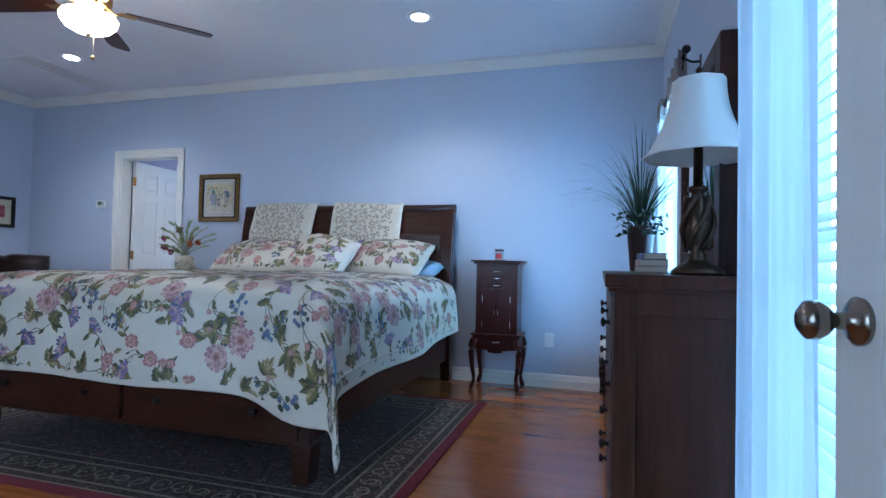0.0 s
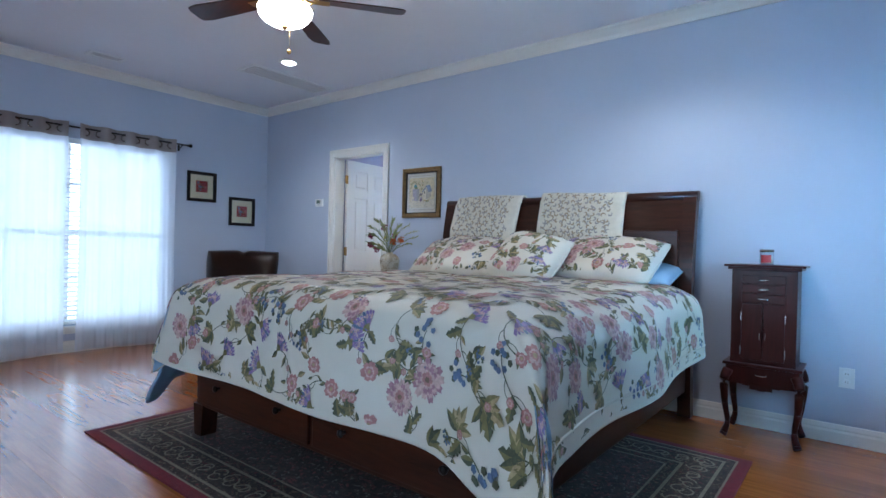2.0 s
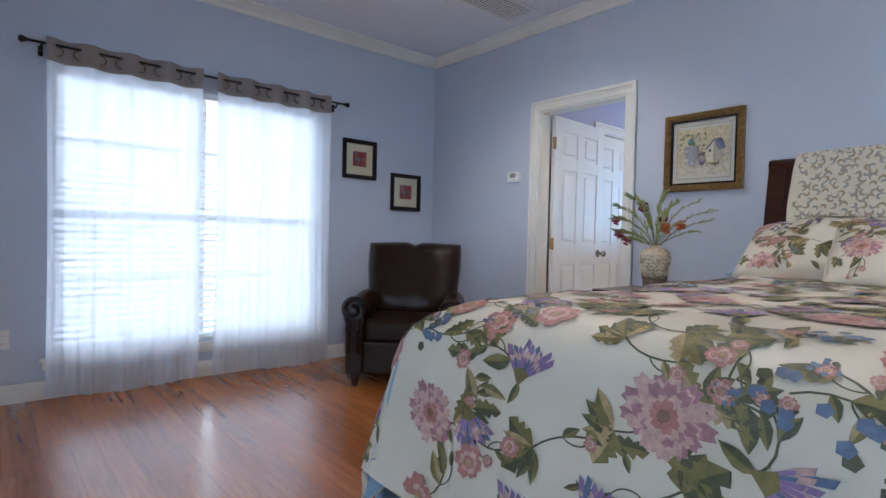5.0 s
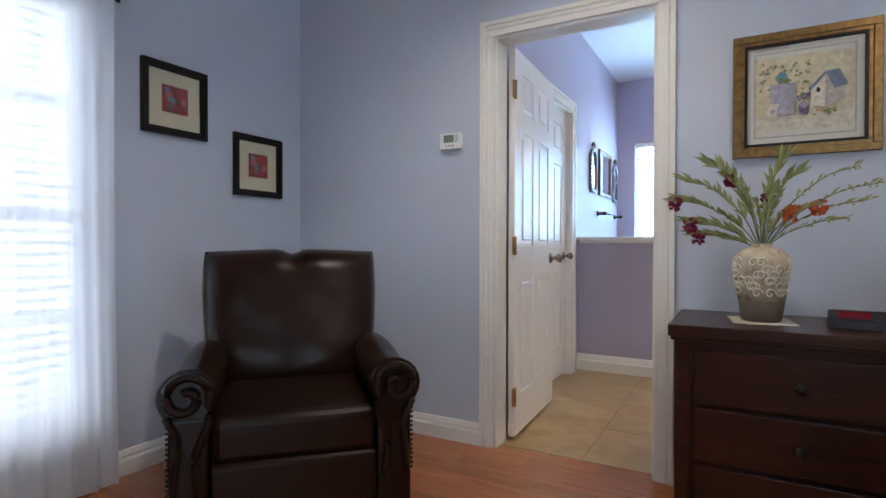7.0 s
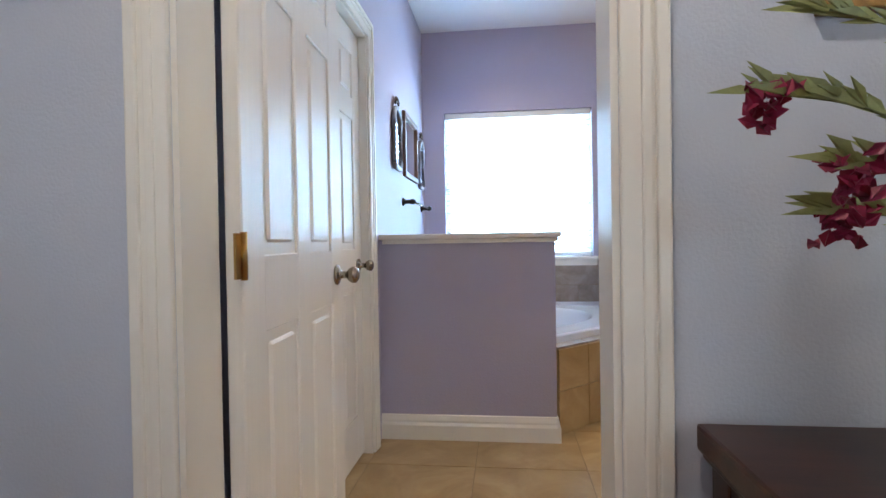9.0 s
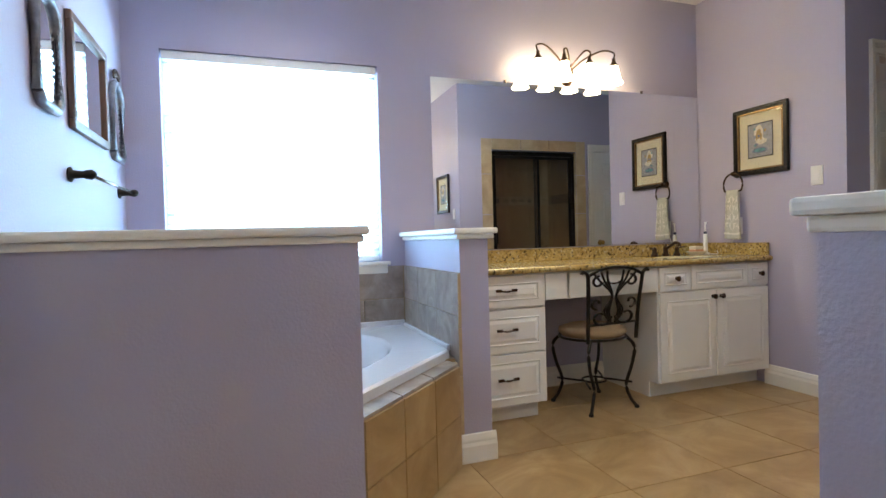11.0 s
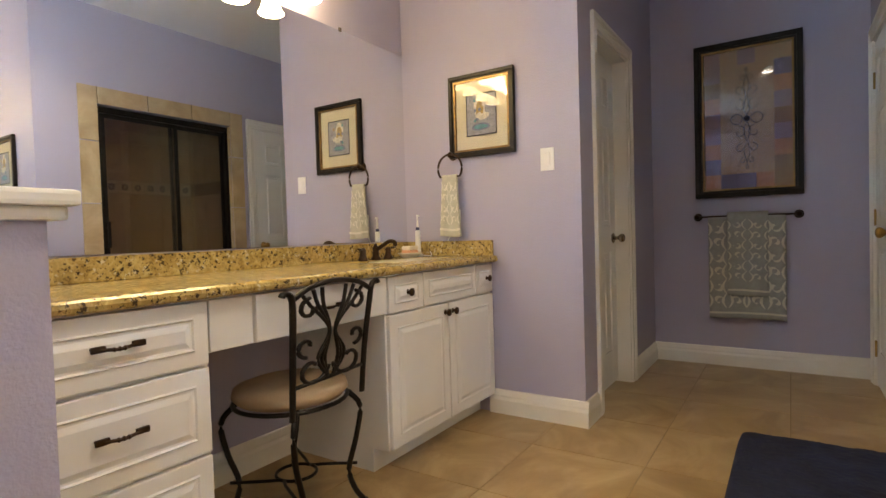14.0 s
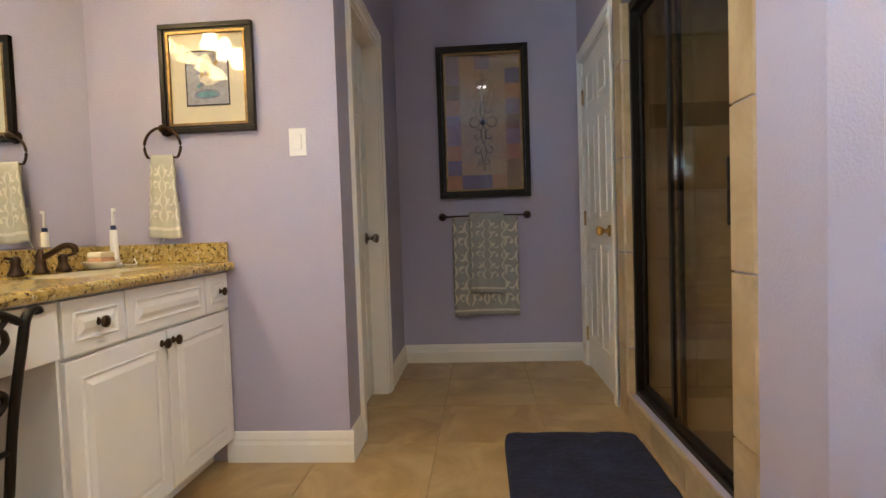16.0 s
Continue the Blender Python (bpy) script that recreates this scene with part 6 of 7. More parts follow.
lathe(bm, [(0.022, 0), (0.018, 0.006), (0.002, 0.008)], 14, m=Matrix.Translation((0, -0.008, 0)) @ Matrix.Rotation(radians(90), 4, "X"))
part("iron_scroll", bm, M_BLACK, big, "black wrought iron scroll ornament")

# ---- wall plates and thermostat ----
def plate(m, kind, label):
    p = thing("light_switch" if kind == "rocker" else "wall_outlet", m, label, "switch" if kind == "rocker" else "outlet")
    bm = bmesh.new()
    box(bm, -0.037, 0.037, -0.006, -0.0005, -0.058, 0.058, 0.003)
    part("plate", bm, M_PLASTIC, p)
    if kind == "rocker":
        bm = bmesh.new()
        box(bm, -0.016, 0.016, -0.010, -0.005, -0.032, 0.032, 0.002)
        part("rocker", bm, M_WHITE, p)
    else:
        for z in (-0.024, 0.024):
            bm = bmesh.new()
            lathe(bm, [(0.017, 0.0), (0.017, 0.003), (0.015, 0.0035)], 16, m=Matrix.Translation((0, -0.0055, z)) @ Matrix.Rotation(radians(90), 4, "X"))
            s = part("socket", bm, M_WHITE, p)
            for x in (-0.006, 0.006):
                part("slot", boxes((x - 0.0011, x + 0.0011, -0.0095, -0.0088, z - 0.004, z + 0.005)), M_GAP, s)


plate(pose(5.83, -0.0, 0.385), "outlet", "white duplex wall outlet on the blue wall")
plate(face_x(0.0, -3.34, 0.36, 1), "outlet", "white duplex wall outlet beside the curtain")
plate(face_x(0.0, -3.22, 0.38, 1), "outlet", "white wall outlet with night light beside the curtain")
plate(face_x(5.04, 2.57, 1.345, -1), "rocker", "white rocker light switch on the lavender wall")
plate(face_x(5.04, 3.13, 1.06, -1), "outlet", "white outlet behind the hand towel")
plate(face_x(4.0, 0.95, 1.3, -1), "rocker", "white rocker light switch on the alcove wall")
th = thing("thermostat", pose(1.06, 0, 1.545), "white digital thermostat with small grey screen on the wall", "thermostat")
bm = bmesh.new()
box(bm, -0.06, 0.06, -0.028, -0.0005, -0.042, 0.042, 0.006)
part("case", bm, M_PLASTIC, th)
part("screen", boxes((-0.035, 0.022, -0.0295, -0.027, -0.008, 0.03)), plain("grey_green_screen", (0.14, 0.17, 0.14), 0.2), th)
for x, z in ((0.036, 0.022), (0.036, -0.004), (0.046, 0.009), (0.028, 0.009), (-0.02, -0.025), (0.0, -0.025), (0.018, -0.025)):
    part("button", boxes((x - 0.005, x + 0.005, -0.031, -0.027, z - 0.004, z + 0.004)), M_SHEER_TOP, th)

# ---- bath: tub in the corner ----
DZ = 0.465
tub = thing("corner_bathtub", pose(1.95, 2.75, 0), "white acrylic corner bathtub set in a tiled deck", "bathtub")
TX, TY = 1.95, 2.75
rim = [(1.225, 2.05), (2.10, 2.05), (2.672, 2.632), (2.689, 3.455), (1.225, 3.455)]


def poly_r(q, pts, cx, cy):
    """Distance from the centre to a polygon's edge in a direction."""
    c, s = math.cos(q), math.sin(q)
    best = 9.0
    for (x0, y0), (x1, y1) in zip(pts, pts[1:] + pts[:1]):
        ex, ey = x1 - x0, y1 - y0
        den = c * ey - s * ex
        if abs(den) < 1e-9:
            continue
        t = ((x0 - cx) * ey - (y0 - cy) * ex) / den
        u = ((x0 - cx) * s - (y0 - cy) * c) / den
        if t > 0 and -1e-6 <= u <= 1 + 1e-6:
            best = min(best, t)
    return best


bm = bmesh.new()
N = 96
OX, OY = 1.86, 2.84
angs = sorted([2 * math.pi * i / N for i in range(N)] + [math.atan2(y - OY, x - OX) % (2 * math.pi) for x, y in rim])
rings = []
for f, z, kind in ((1.0, DZ + 0.0, 0), (1.0, DZ + 0.035, 0), (0.985, DZ + 0.045, 0), (1.0, DZ + 0.038, 1), (0.97, DZ + 0.02, 1), (0.90, DZ - 0.12, 1), (0.82, DZ - 0.30, 1), (0.70, DZ - 0.38, 1), (0.0, DZ - 0.40, 1)):
    ring = []
    for q in angs:
        if kind == 0:
            r = poly_r(q, rim, OX, OY) * f
            x, y = OX + r * math.cos(q), OY + r * math.sin(q)
        else:
            p = q - radians(-45)
            r = 0.66 * 0.50 / math.sqrt((0.50 * math.cos(p + math.pi / 2)) ** 2 + (0.66 * math.sin(p + math.pi / 2)) ** 2) * f
            x, y = OX + 0.02 + r * math.cos(q), OY - 0.02 + r * math.sin(q)
        ring.append(bm.verts.new((x - TX, y - TY, z)))
    rings.append(ring)
for a, b in zip(rings, rings[1:]):
    for i in range(len(angs)):
        j = (i + 1) % len(angs)
        try:
            f = bm.faces.new((a[i], a[j], b[j], b[i]))
            f.smooth = rings.index(a) > 2
        except ValueError:
            pass
bmesh.ops.remove_doubles(bm, verts=bm.verts[:], dist=0.0005)
part("basin", bm, M_TUB, tub)
bm = bmesh.new()
for s in ((1.228 - TX, 2.685 - TX, 3.435 - TY, 3.460 - TY, DZ + 0.03, DZ + 0.075), (2.668 - TX, 2.690 - TX, 2.66 - TY, 3.435 - TY, DZ + 0.028, DZ + 0.06)):
    box(bm, *s, bevel=0.008)
part("back_flange", bm, M_TUB, tub)
bm = bmesh.new()
lathe(bm, [(0.03, 0), (0.03, 0.006), (0.004, 0.008)], 20, 2.22 - TX, 2.62 - TY, DZ - 0.36)
part("drain", bm, M_NICKEL, tub)

deck = structure("tub_deck", bmesh.new(), M_TILE, "tan tiled tub surround and deck", "tub surround")
bm = bmesh.new()
prism(bm, [Vector((1.215, 1.975, 0)), Vector((2.13, 1.975, 0)), Vector((2.665, 2.52, 0)), Vector((2.69, 2.57, 0)), Vector((2.69, 2.60, 0)), Vector((2.65, 2.62, 0)), Vector((2.10, 2.05, 0)), Vector((1.225, 2.05, 0))], (0, 0, 0.0), (0, 0, DZ - 0.01))
box(bm, 2.63, 2.6895, 2.60, 2.80, 0.0, DZ + 0.004)
bm.to_mesh(deck.data)
bm.free()


def tile_obj(parent, name, corners, normal, t, mat):
    """A tile from four corners, proud by t along the normal."""
    bm = bmesh.new()
    n = Vector(normal).normalized()
    cs = [Vector(c) for c in corners]
    mid = sum(cs, Vector()) / 4
    base = [bm.verts.new(c - mid) for c in cs]
    top = [bm.verts.new((c - mid) * (1 - 0.0025 / max(0.02, (c - mid).length)) + n * t) for c in cs]
    for i in range(4):
        j = (i + 1) % 4
        bm.faces.new((base[i], base[j], top[j], top[i]))
    bm.faces.new(top)
    ob = part(name, bm, mat, parent)
    ob.location = mid


dn = Vector((0.545, -0.535, 0)).normalized()
pA, pB = Vector((2.135, 1.97, 0)), Vector((2.672, 2.517, 0))
for k in range(3):
    for z0, z1 in ((0.003, 0.232), (0.2345, DZ - 0.012)):
        a, b = pA.lerp(pB, k / 3 + 0.0015), pA.lerp(pB, (k + 1) / 3 - 0.0015)
        tile_obj(deck, "deck_tile", [a + Vector((0, 0, z0)), b + Vector((0, 0, z0)), b + Vector((0, 0, z1)), a + Vector((0, 0, z1))], dn, 0.008, M_TILE)
qA, qB = Vector((2.10, 2.047, 0)), Vector((2.652, 2.622, 0))
for k in range(3):
    zz = Vector((0, 0, DZ - 0.010))
    tile_obj(deck, "deck_tile", [pA.lerp(pB, k / 3 + 0.0015) + zz, pA.lerp(pB, (k + 1) / 3 - 0.0015) + zz, qA.lerp(qB, (k + 1) / 3 - 0.0015) + zz, qA.lerp(qB, k / 3 + 0.0015) + zz], (0, 0, 1), 0.010, M_TILE2)
tw = structure("tub_tile_wall", boxes((1.21, 2.705, 3.4705, 3.4745, 0, 0.868), (2.7005, 2.7045, 2.55, 3.47, 0, 0.868)), M_GROUT, "grey-brown tiled wall round the tub", "tiled wall")
for z0, z1 in ((0.47, 0.668), (0.672, 0.866)):
    xs_ = [1.215, 1.62, 2.03, 2.44, 2.69] if z0 < 0.6 else [1.215, 1.42, 1.83, 2.24, 2.69]
    for a, b in zip(xs_, xs_[1:]):
        tile_obj(tw, "wall_tile", [(a + 0.002, 3.470, z0), (b - 0.002, 3.470, z0), (b - 0.002, 3.470, z1), (a + 0.002, 3.470, z1)], (0, -1, 0), 0.008, M_TILE2)
for z0, z1 in ((0.01, 0.25), (0.254, 0.466), (0.47, 0.668), (0.672, 0.866)):
    for a, b in zip([2.552, 2.86, 3.17], [2.858, 3.168, 3.46]):
        tile_obj(tw, "wall_tile", [(2.70, a, z0), (2.70, b, z0), (2.70, b, z1), (2.70, a, z1)], (-1, 0, 0), 0.009, M_TILE2)
for z0, z1 in ((0.13, 0.40), (0.402, 0.62), (0.622, 0.866)):
    tile_obj(tw, "edge_tile", [(2.690, 2.549, z0), (2.704, 2.549, z0), (2.704, 2.549, z1), (2.690, 2.549, z1)], (0, -1, 0), 0.006, M_TILE3)

# ---- vanity ----
def raised(bm, x0, x1, z0, z1, y, t=0.019, inset=0.045):
    """Door or drawer front with a raised panel, facing -y; y is its back."""
    box(bm, x0, x1, y - t, y, z0, z1, 0.004)
    ins = min(inset, (z1 - z0) * 0.26)
    a = [(x0 + ins, z0 + ins), (x1 - ins, z0 + ins), (x1 - ins, z1 - ins), (x0 + ins, z1 - ins)]
    k = 0.012

    def loop(d, yy):
        return [bm.verts.new((x, yy, z)) for x, z in ((a[0][0] + d, a[0][1] + d), (a[1][0] - d, a[1][1] + d), (a[2][0] - d, a[2][1] - d), (a[3][0] + d, a[3][1] - d))]

    ls = [loop(-0.004, y - t - 0.0002), loop(0, y - t - 0.006), loop(k * 0.4, y - t - 0.0012), loop(k * 0.9, y - t - 0.0012), loop(k * 2.2, y - t - 0.008)]
    for p, q in zip(ls, ls[1:]):
        for i in range(4):
            j = (i + 1) % 4
            bm.faces.new((p[i], p[j], q[j], q[i]))
    bm.faces.new(ls[-1])


def vknob(x, y, z):
    return knob_bm((x, y, z), "-y", 0.017, 0.030)


def pull(x, y, z):
    bm = bmesh.new()
    tube(bm, curve([(x - 0.055, y, z), (x - 0.05, y - 0.022, z), (x - 0.02, y - 0.026, z - 0.004), (x, y - 0.027, z - 0.006), (x + 0.02, y - 0.026, z - 0.004), (x + 0.05, y - 0.022, z), (x + 0.055, y, z)], 30), 0.0045, 8)
    for s in (-1, 1):
        box(bm, *sorted((x + s * 0.03, x + s * 0.062)), y - 0.028, y - 0.018, z - 0.008, z + 0.008, 0.003)
    for k in (-0.012, 0, 0.012):
        lathe(bm, [(0.004, -0.004), (0.007, 0), (0.004, 0.004)], 8, m=Matrix.Translation((x + k, y - 0.0265, z - 0.005)) @ Matrix.Rotation(radians(90), 4, "Y"))
    return bm


FY = 2.915
db = thing("drawer_cabinet", pose(3.10, FY, 0), "white three-drawer vanity cabinet with bronze pulls", "cabinet")
bm = bmesh.new()
box(bm, -0.252, 0.25, 0.003, 0.555, 0.10, 0.822)
box(bm, -0.252, 0.235, 0.075, 0.555, 0.0, 0.10)
part("body", bm, M_WHITE, db)
for z0, z1 in ((0.105, 0.385), (0.395, 0.63), (0.64, 0.815)):
    bm = bmesh.new()
    raised(bm, -0.245, 0.245, z0, z1, 0.003)
    d = part("drawer", bm, M_WHITE, db)
    part("pull", pull(0.0, -0.016, (z0 + z1) / 2 + 0.01), M_BRONZE, d, "bronze twisted pull")
kd = thing("knee_drawer", pose(3.74, FY, 0), "white shallow vanity drawer above the knee space", "drawer")
part("body", boxes((-0.39, 0.39, 0.003, 0.50, 0.665, 0.822)), M_WHITE, kd)
bm = bmesh.new()
box(bm, -0.385, -0.245, -0.008, 0.003, 0.668, 0.815, 0.003)
part("filler", bm, M_WHITE, kd)
bm = bmesh.new()
box(bm, -0.235, 0.385, -0.018, 0.003, 0.668, 0.815, 0.004)
d = part("front", bm, M_WHITE, kd)
part("pull", pull(0.05, -0.018, 0.745), M_BRONZE, d)
sc = thing("sink_cabinet", pose(4.585, FY, 0), "white two-door sink cabinet with raised panels and bronze knobs", "cabinet")
bm = bmesh.new()
box(bm, -0.452, 0.452, 0.003, 0.555, 0.10, 0.822)
box(bm, -0.452, 0.452, 0.085, 0.555, 0.0, 0.10)
part("body", bm, M_WHITE, sc)
for x0, x1, kx in ((-0.445, -0.205, -0.325), (-0.198, 0.262, None), (0.268, 0.445, 0.365)):
    bm = bmesh.new()
    raised(bm, x0, x1, 0.665, 0.815, 0.003)
    d = part("drawer" if kx else "false_front", bm, M_WHITE, sc)
    if kx:
        part("knob", vknob(kx, -0.022, 0.742), M_BRONZE, d)
for x0, x1, kx in ((-0.445, -0.005, -0.03), (0.003, 0.445, 0.035)):
    bm = bmesh.new()
    raised(bm, x0, x1, 0.105, 0.655, 0.003, inset=0.055)
    d = part("door", bm, M_WHITE, sc)
    part("knob", vknob(kx, -0.016, 0.615), M_BRONZE, d)

ct = thing("granite_countertop", pose(3.945, 3.16, 0.823), "speckled gold granite countertop with backsplash and sink cut-out", "countertop")
bm = bmesh.new()
ol = [(0.0, 0.0), (0.0, 0.034), (-0.59, 0.034), (-0.602, 0.028), (-0.606, 0.017), (-0.602, 0.006), (-0.592, 0.0)]
cxs = (4.60 - 3.945, 3.17 - 3.16)
for x0, x1 in ((2.848 - 3.945, cxs[0] - 0.24), (cxs[0] + 0.24, 5.037 - 3.945)):
    prism(bm, [Vector((0, 0.312 + y, z)) for y, z in ol], (x0, 0, 0), (x1 - x0, 0, 0))
prism(bm, [Vector((0, 0.312 + y, z)) for y, z in ((-0.43, 0), (-0.43, 0.034), (-0.59, 0.034), (-0.602, 0.028), (-0.606, 0.017), (-0.602, 0.006), (-0.592, 0))], (cxs[0] - 0.24, 0, 0), (0.48, 0, 0))
box(bm, cxs[0] - 0.24, cxs[0] + 0.24, 0.185, 0.312, 0, 0.034)
part("slab", bm, M_GRANITE, ct)
bm = bmesh.new()
box(bm, 2.848 - 3.945, 5.037 - 3.945, 0.292, 0.311, 0.0345, 0.118, 0.003)
box(bm, 5.017 - 3.945, 5.037 - 3.945, -0.27, 0.2915, 0.0345, 0.118, 0.003)
part("backsplash", bm, M_GRANITE, ct)
bm = bmesh.new()
lathe(bm, [(0.245, 0.033), (0.235, 0.033), (0.2, -0.05), (0.12, -0.11), (0.002, -0.12)], 32, cxs[0], -0.02, 0, (1, 0.66))
part("sink_bowl", bm, M_PORC, ct, "cream oval undermount sink")

fa = thing("faucet", pose(4.60, 3.35, 0.857), "oil-rubbed bronze widespread faucet with two handles", "faucet")
bm = bmesh.new()
lathe(bm, [(0.026, 0), (0.027, 0.008), (0.018, 0.02), (0.016, 0.05), (0.019, 0.06), (0.012, 0.07), (0.006, 0.085)], 18)
tube(bm, curve([(0, 0, 0.05), (0, -0.04, 0.07), (0, -0.09, 0.095), (0, -0.125, 0.09), (0, -0.13, 0.07)], 16), 0.011, 10)
part("spout", bm, M_BRONZE, fa)
for x in (-0.10, 0.10):
    bm = bmesh.new()
    lathe(bm, [(0.024, 0), (0.026, 0.007), (0.019, 0.02), (0.014, 0.04), (0.017, 0.05), (0.012, 0.062), (0.004, 0.066)], 16, x)
    tube(bm, [(x, 0, 0.055), (x + (0.05 if x > 0 else -0.05), -0.012, 0.062)], 0.006, 8, 0.004)
    part("handle", bm, M_BRONZE, fa)

sd = thing("soap_dish", pose(4.83, 3.30, 0.857), "cream scalloped soap dish with two bars of soap", "soap dish")
bm = bmesh.new()
lathe(bm, [(0.05, 0), (0.058, 0.008), (0.078, 0.022), (0.084, 0.028), (0.076, 0.027), (0.05, 0.016), (0.002, 0.013)], 28, squash=(1.0, 0.72))
part("dish", bm, M_PORC, sd)
for z, mt in ((0.024, plain("peach_soap", (0.62, 0.33, 0.20), 0.45)), (0.046, plain("cream_soap", (0.72, 0.66, 0.52), 0.45))):
    so = thing("soap_bar", pose(4.83, 3.30, 0.857 + z - 0.004, 0, 0, 5), "bar of soap resting in the scalloped dish", "soap")
    bm = bmesh.new()
    box(bm, -0.045, 0.045, -0.028, 0.028, 0.0, 0.022, 0.008, segs=3)
    part("bar", bm, mt, so)
tb = thing("electric_toothbrush", pose(4.935, 3.32, 0.857), "white electric toothbrush standing upright on its charger", "toothbrush")
bm = bmesh.new()
lathe(bm, [(0.026, 0), (0.026, 0.014), (0.016, 0.018), (0.0155, 0.05), (0.014, 0.145), (0.009, 0.152)], 20)
part("handle", bm, M_PLASTIC, tb)
bm = bmesh.new()
lathe(bm, [(0.0105, 0.150), (0.011, 0.165), (0.006, 0.168)], 16)
part("collar", bm, plain("dark_blue_band", (0.02, 0.03, 0.10), 0.3), tb)
bm = bmesh.new()
lathe(bm, [(0.006, 0.165), (0.0045, 0.225), (0.003, 0.23)], 12)
box(bm, -0.006, 0.006, -0.012, 0.003, 0.225, 0.238, 0.002)
part("brush_head", bm, M_PLASTIC, tb)
bm = bmesh.new()
tube(bm, curve([(0.02, 0, 0.006), (0.06, -0.05, 0.005), (0.085, -0.03, 0.03), (0.095, -0.12, 0.06), (0.10, -0.17, 0.14)], 20), 0.0025, 6)
part("cord", bm, M_PLASTIC, tb)

mr = thing("wall_mirror", pose(3.966, 3.4748, 1.5), "large frameless wall mirror above the vanity", "mirror")
part("glass", boxes((-1.066, 1.066, -0.006, -0.0005, -0.553, 0.541)), M_MIRROR, mr)
for x in (-0.55, 0.0, 0.55):
    bm = bmesh.new()
    box(bm, x - 0.008, x + 0.008, -0.010, -0.0005, 0.536, 0.556, 0.002)
    part("clip", bm, M_NICKEL, mr)


def vanity_light(m, n, gap, label):
    v = thing("vanity_light", m, label, "wall lamp")
    bm = bmesh.new()
    lathe(bm, [(0.075, 0), (0.078, 0.008), (0.06, 0.018), (0.03, 0.028), (0.004, 0.032)], 28, m=Matrix.Rotation(radians(90), 4, "X"), squash=(0.7, 1.1))
    part("backplate", bm, M_BRONZE, v)
    for k in range(n):
        x = (k - (n - 1) / 2) * gap
        s = 1 if x > 0 else -1
        bm = bmesh.new()
        near = abs(x) < gap
        tube(bm, curve([(0, -0.02, 0.0), (x * 0.35, -0.06, 0.09), (x * 0.75, -0.10, 0.145), (x * 1.02, -0.125, 0.13), (x, -0.13, 0.085)] if not near else [(0, -0.02, 0.0), (x * 0.2, -0.07, 0.06), (x * 0.7, -0.12, 0.125), (x * 1.05, -0.135, 0.115), (x, -0.135, 0.085)], 24), 0.006, 8)
        arm_ = part("arm", bm, M_BRONZE, v, "curved bronze arm")
        bm = bmesh.new()
        y = -0.13
        lathe(bm, [(0.006, 0.095), (0.014, 0.085), (0.010, 0.075), (0.016, 0.065), (0.024, 0.045), (0.027, 0.036)], 16, x, y)
        part("socket_cup", bm, M_BRONZE, arm_)
        bm = bmesh.new()
        lathe(bm, [(0.026, 0.038), (0.030, 0.02), (0.036, -0.02), (0.048, -0.06), (0.060, -0.08), (0.058, -0.08), (0.046, -0.058), (0.034, -0.02), (0.028, 0.02), (0.024, 0.036)], 24, x, y)
        part("shade", bm, M_SHADE, arm_, "glowing bell glass shade")
    return v


vanity_light(pose(3.89, 3.4745, 2.13), 4, 0.195, "bronze four-arm vanity light with glowing bell shades")

# ---- iron chair ----
M_TAN = plain("tan_suede", (0.42, 0.30, 0.19), 0.85, scale=14, vary=0.1, bump=0.3, bscale=300)
ch = thing("iron_chair", pose(3.745, 2.97, 0, 0, 0, 5), "black scrolled iron vanity chair with tan cushion", "chair")
bm = bmesh.new()
lathe(bm, [(0.03, 0.42), (0.185, 0.425), (0.205, 0.445), (0.20, 0.468), (0.15, 0.484), (0.002, 0.49)], 36, 0, 0.06, 0, (1, 0.95))
part("seat", bm, M_TAN, ch)
bm = bmesh.new()
tube(bm, [(0.20 * math.cos(q), 0.06 + 0.19 * math.sin(q), 0.418) for q in [2 * math.pi * i / 36 for i in range(37)]], 0.008, 8)
part("seat_ring", bm, M_BLACK, ch)
for x, y in ((-0.14, -0.09), (0.14, -0.09), (-0.15, 0.19), (0.15, 0.19)):
    s = 1 if x > 0 else -1
    o = -1 if y < 0 else 1
    bm = bmesh.new()
    tube(bm, curve([(x * 0.95, y * 0.95, 0.42), (x + s * 0.03, y + o * 0.02, 0.36), (x + s * 0.015, y + o * 0.01, 0.25), (x - s * 0.02, y, 0.14), (x + s * 0.0, y + o * 0.01, 0.06), (x + s * 0.03, y + o * 0.03, 0.008)], 24), 0.010, 8)
    lathe(bm, [(0.013, 0), (0.015, 0.008), (0.01, 0.018)], 10, x + s * 0.03, y + o * 0.03)
    part("leg", bm, M_BLACK, ch)
for x in (-1, 1):
    bm = bmesh.new()
    tube(bm, curve([(x * 0.155, -0.10, 0.15), (x * 0.10, 0.0, 0.15), (x * 0.07, 0.05, 0.15), (x * 0.10, 0.10, 0.15), (x * 0.16, 0.20, 0.15)], 24), 0.006, 8)
    part("stretcher", bm, M_BLACK, ch)
bm = bmesh.new()
tube(bm, [(0.07 * math.cos(q), 0.05 + 0.07 * math.sin(q), 0.15) for q in [2 * math.pi * i / 24 for i in range(25)]], 0.006, 8)
part("stretcher_ring", bm, M_BLACK, ch)
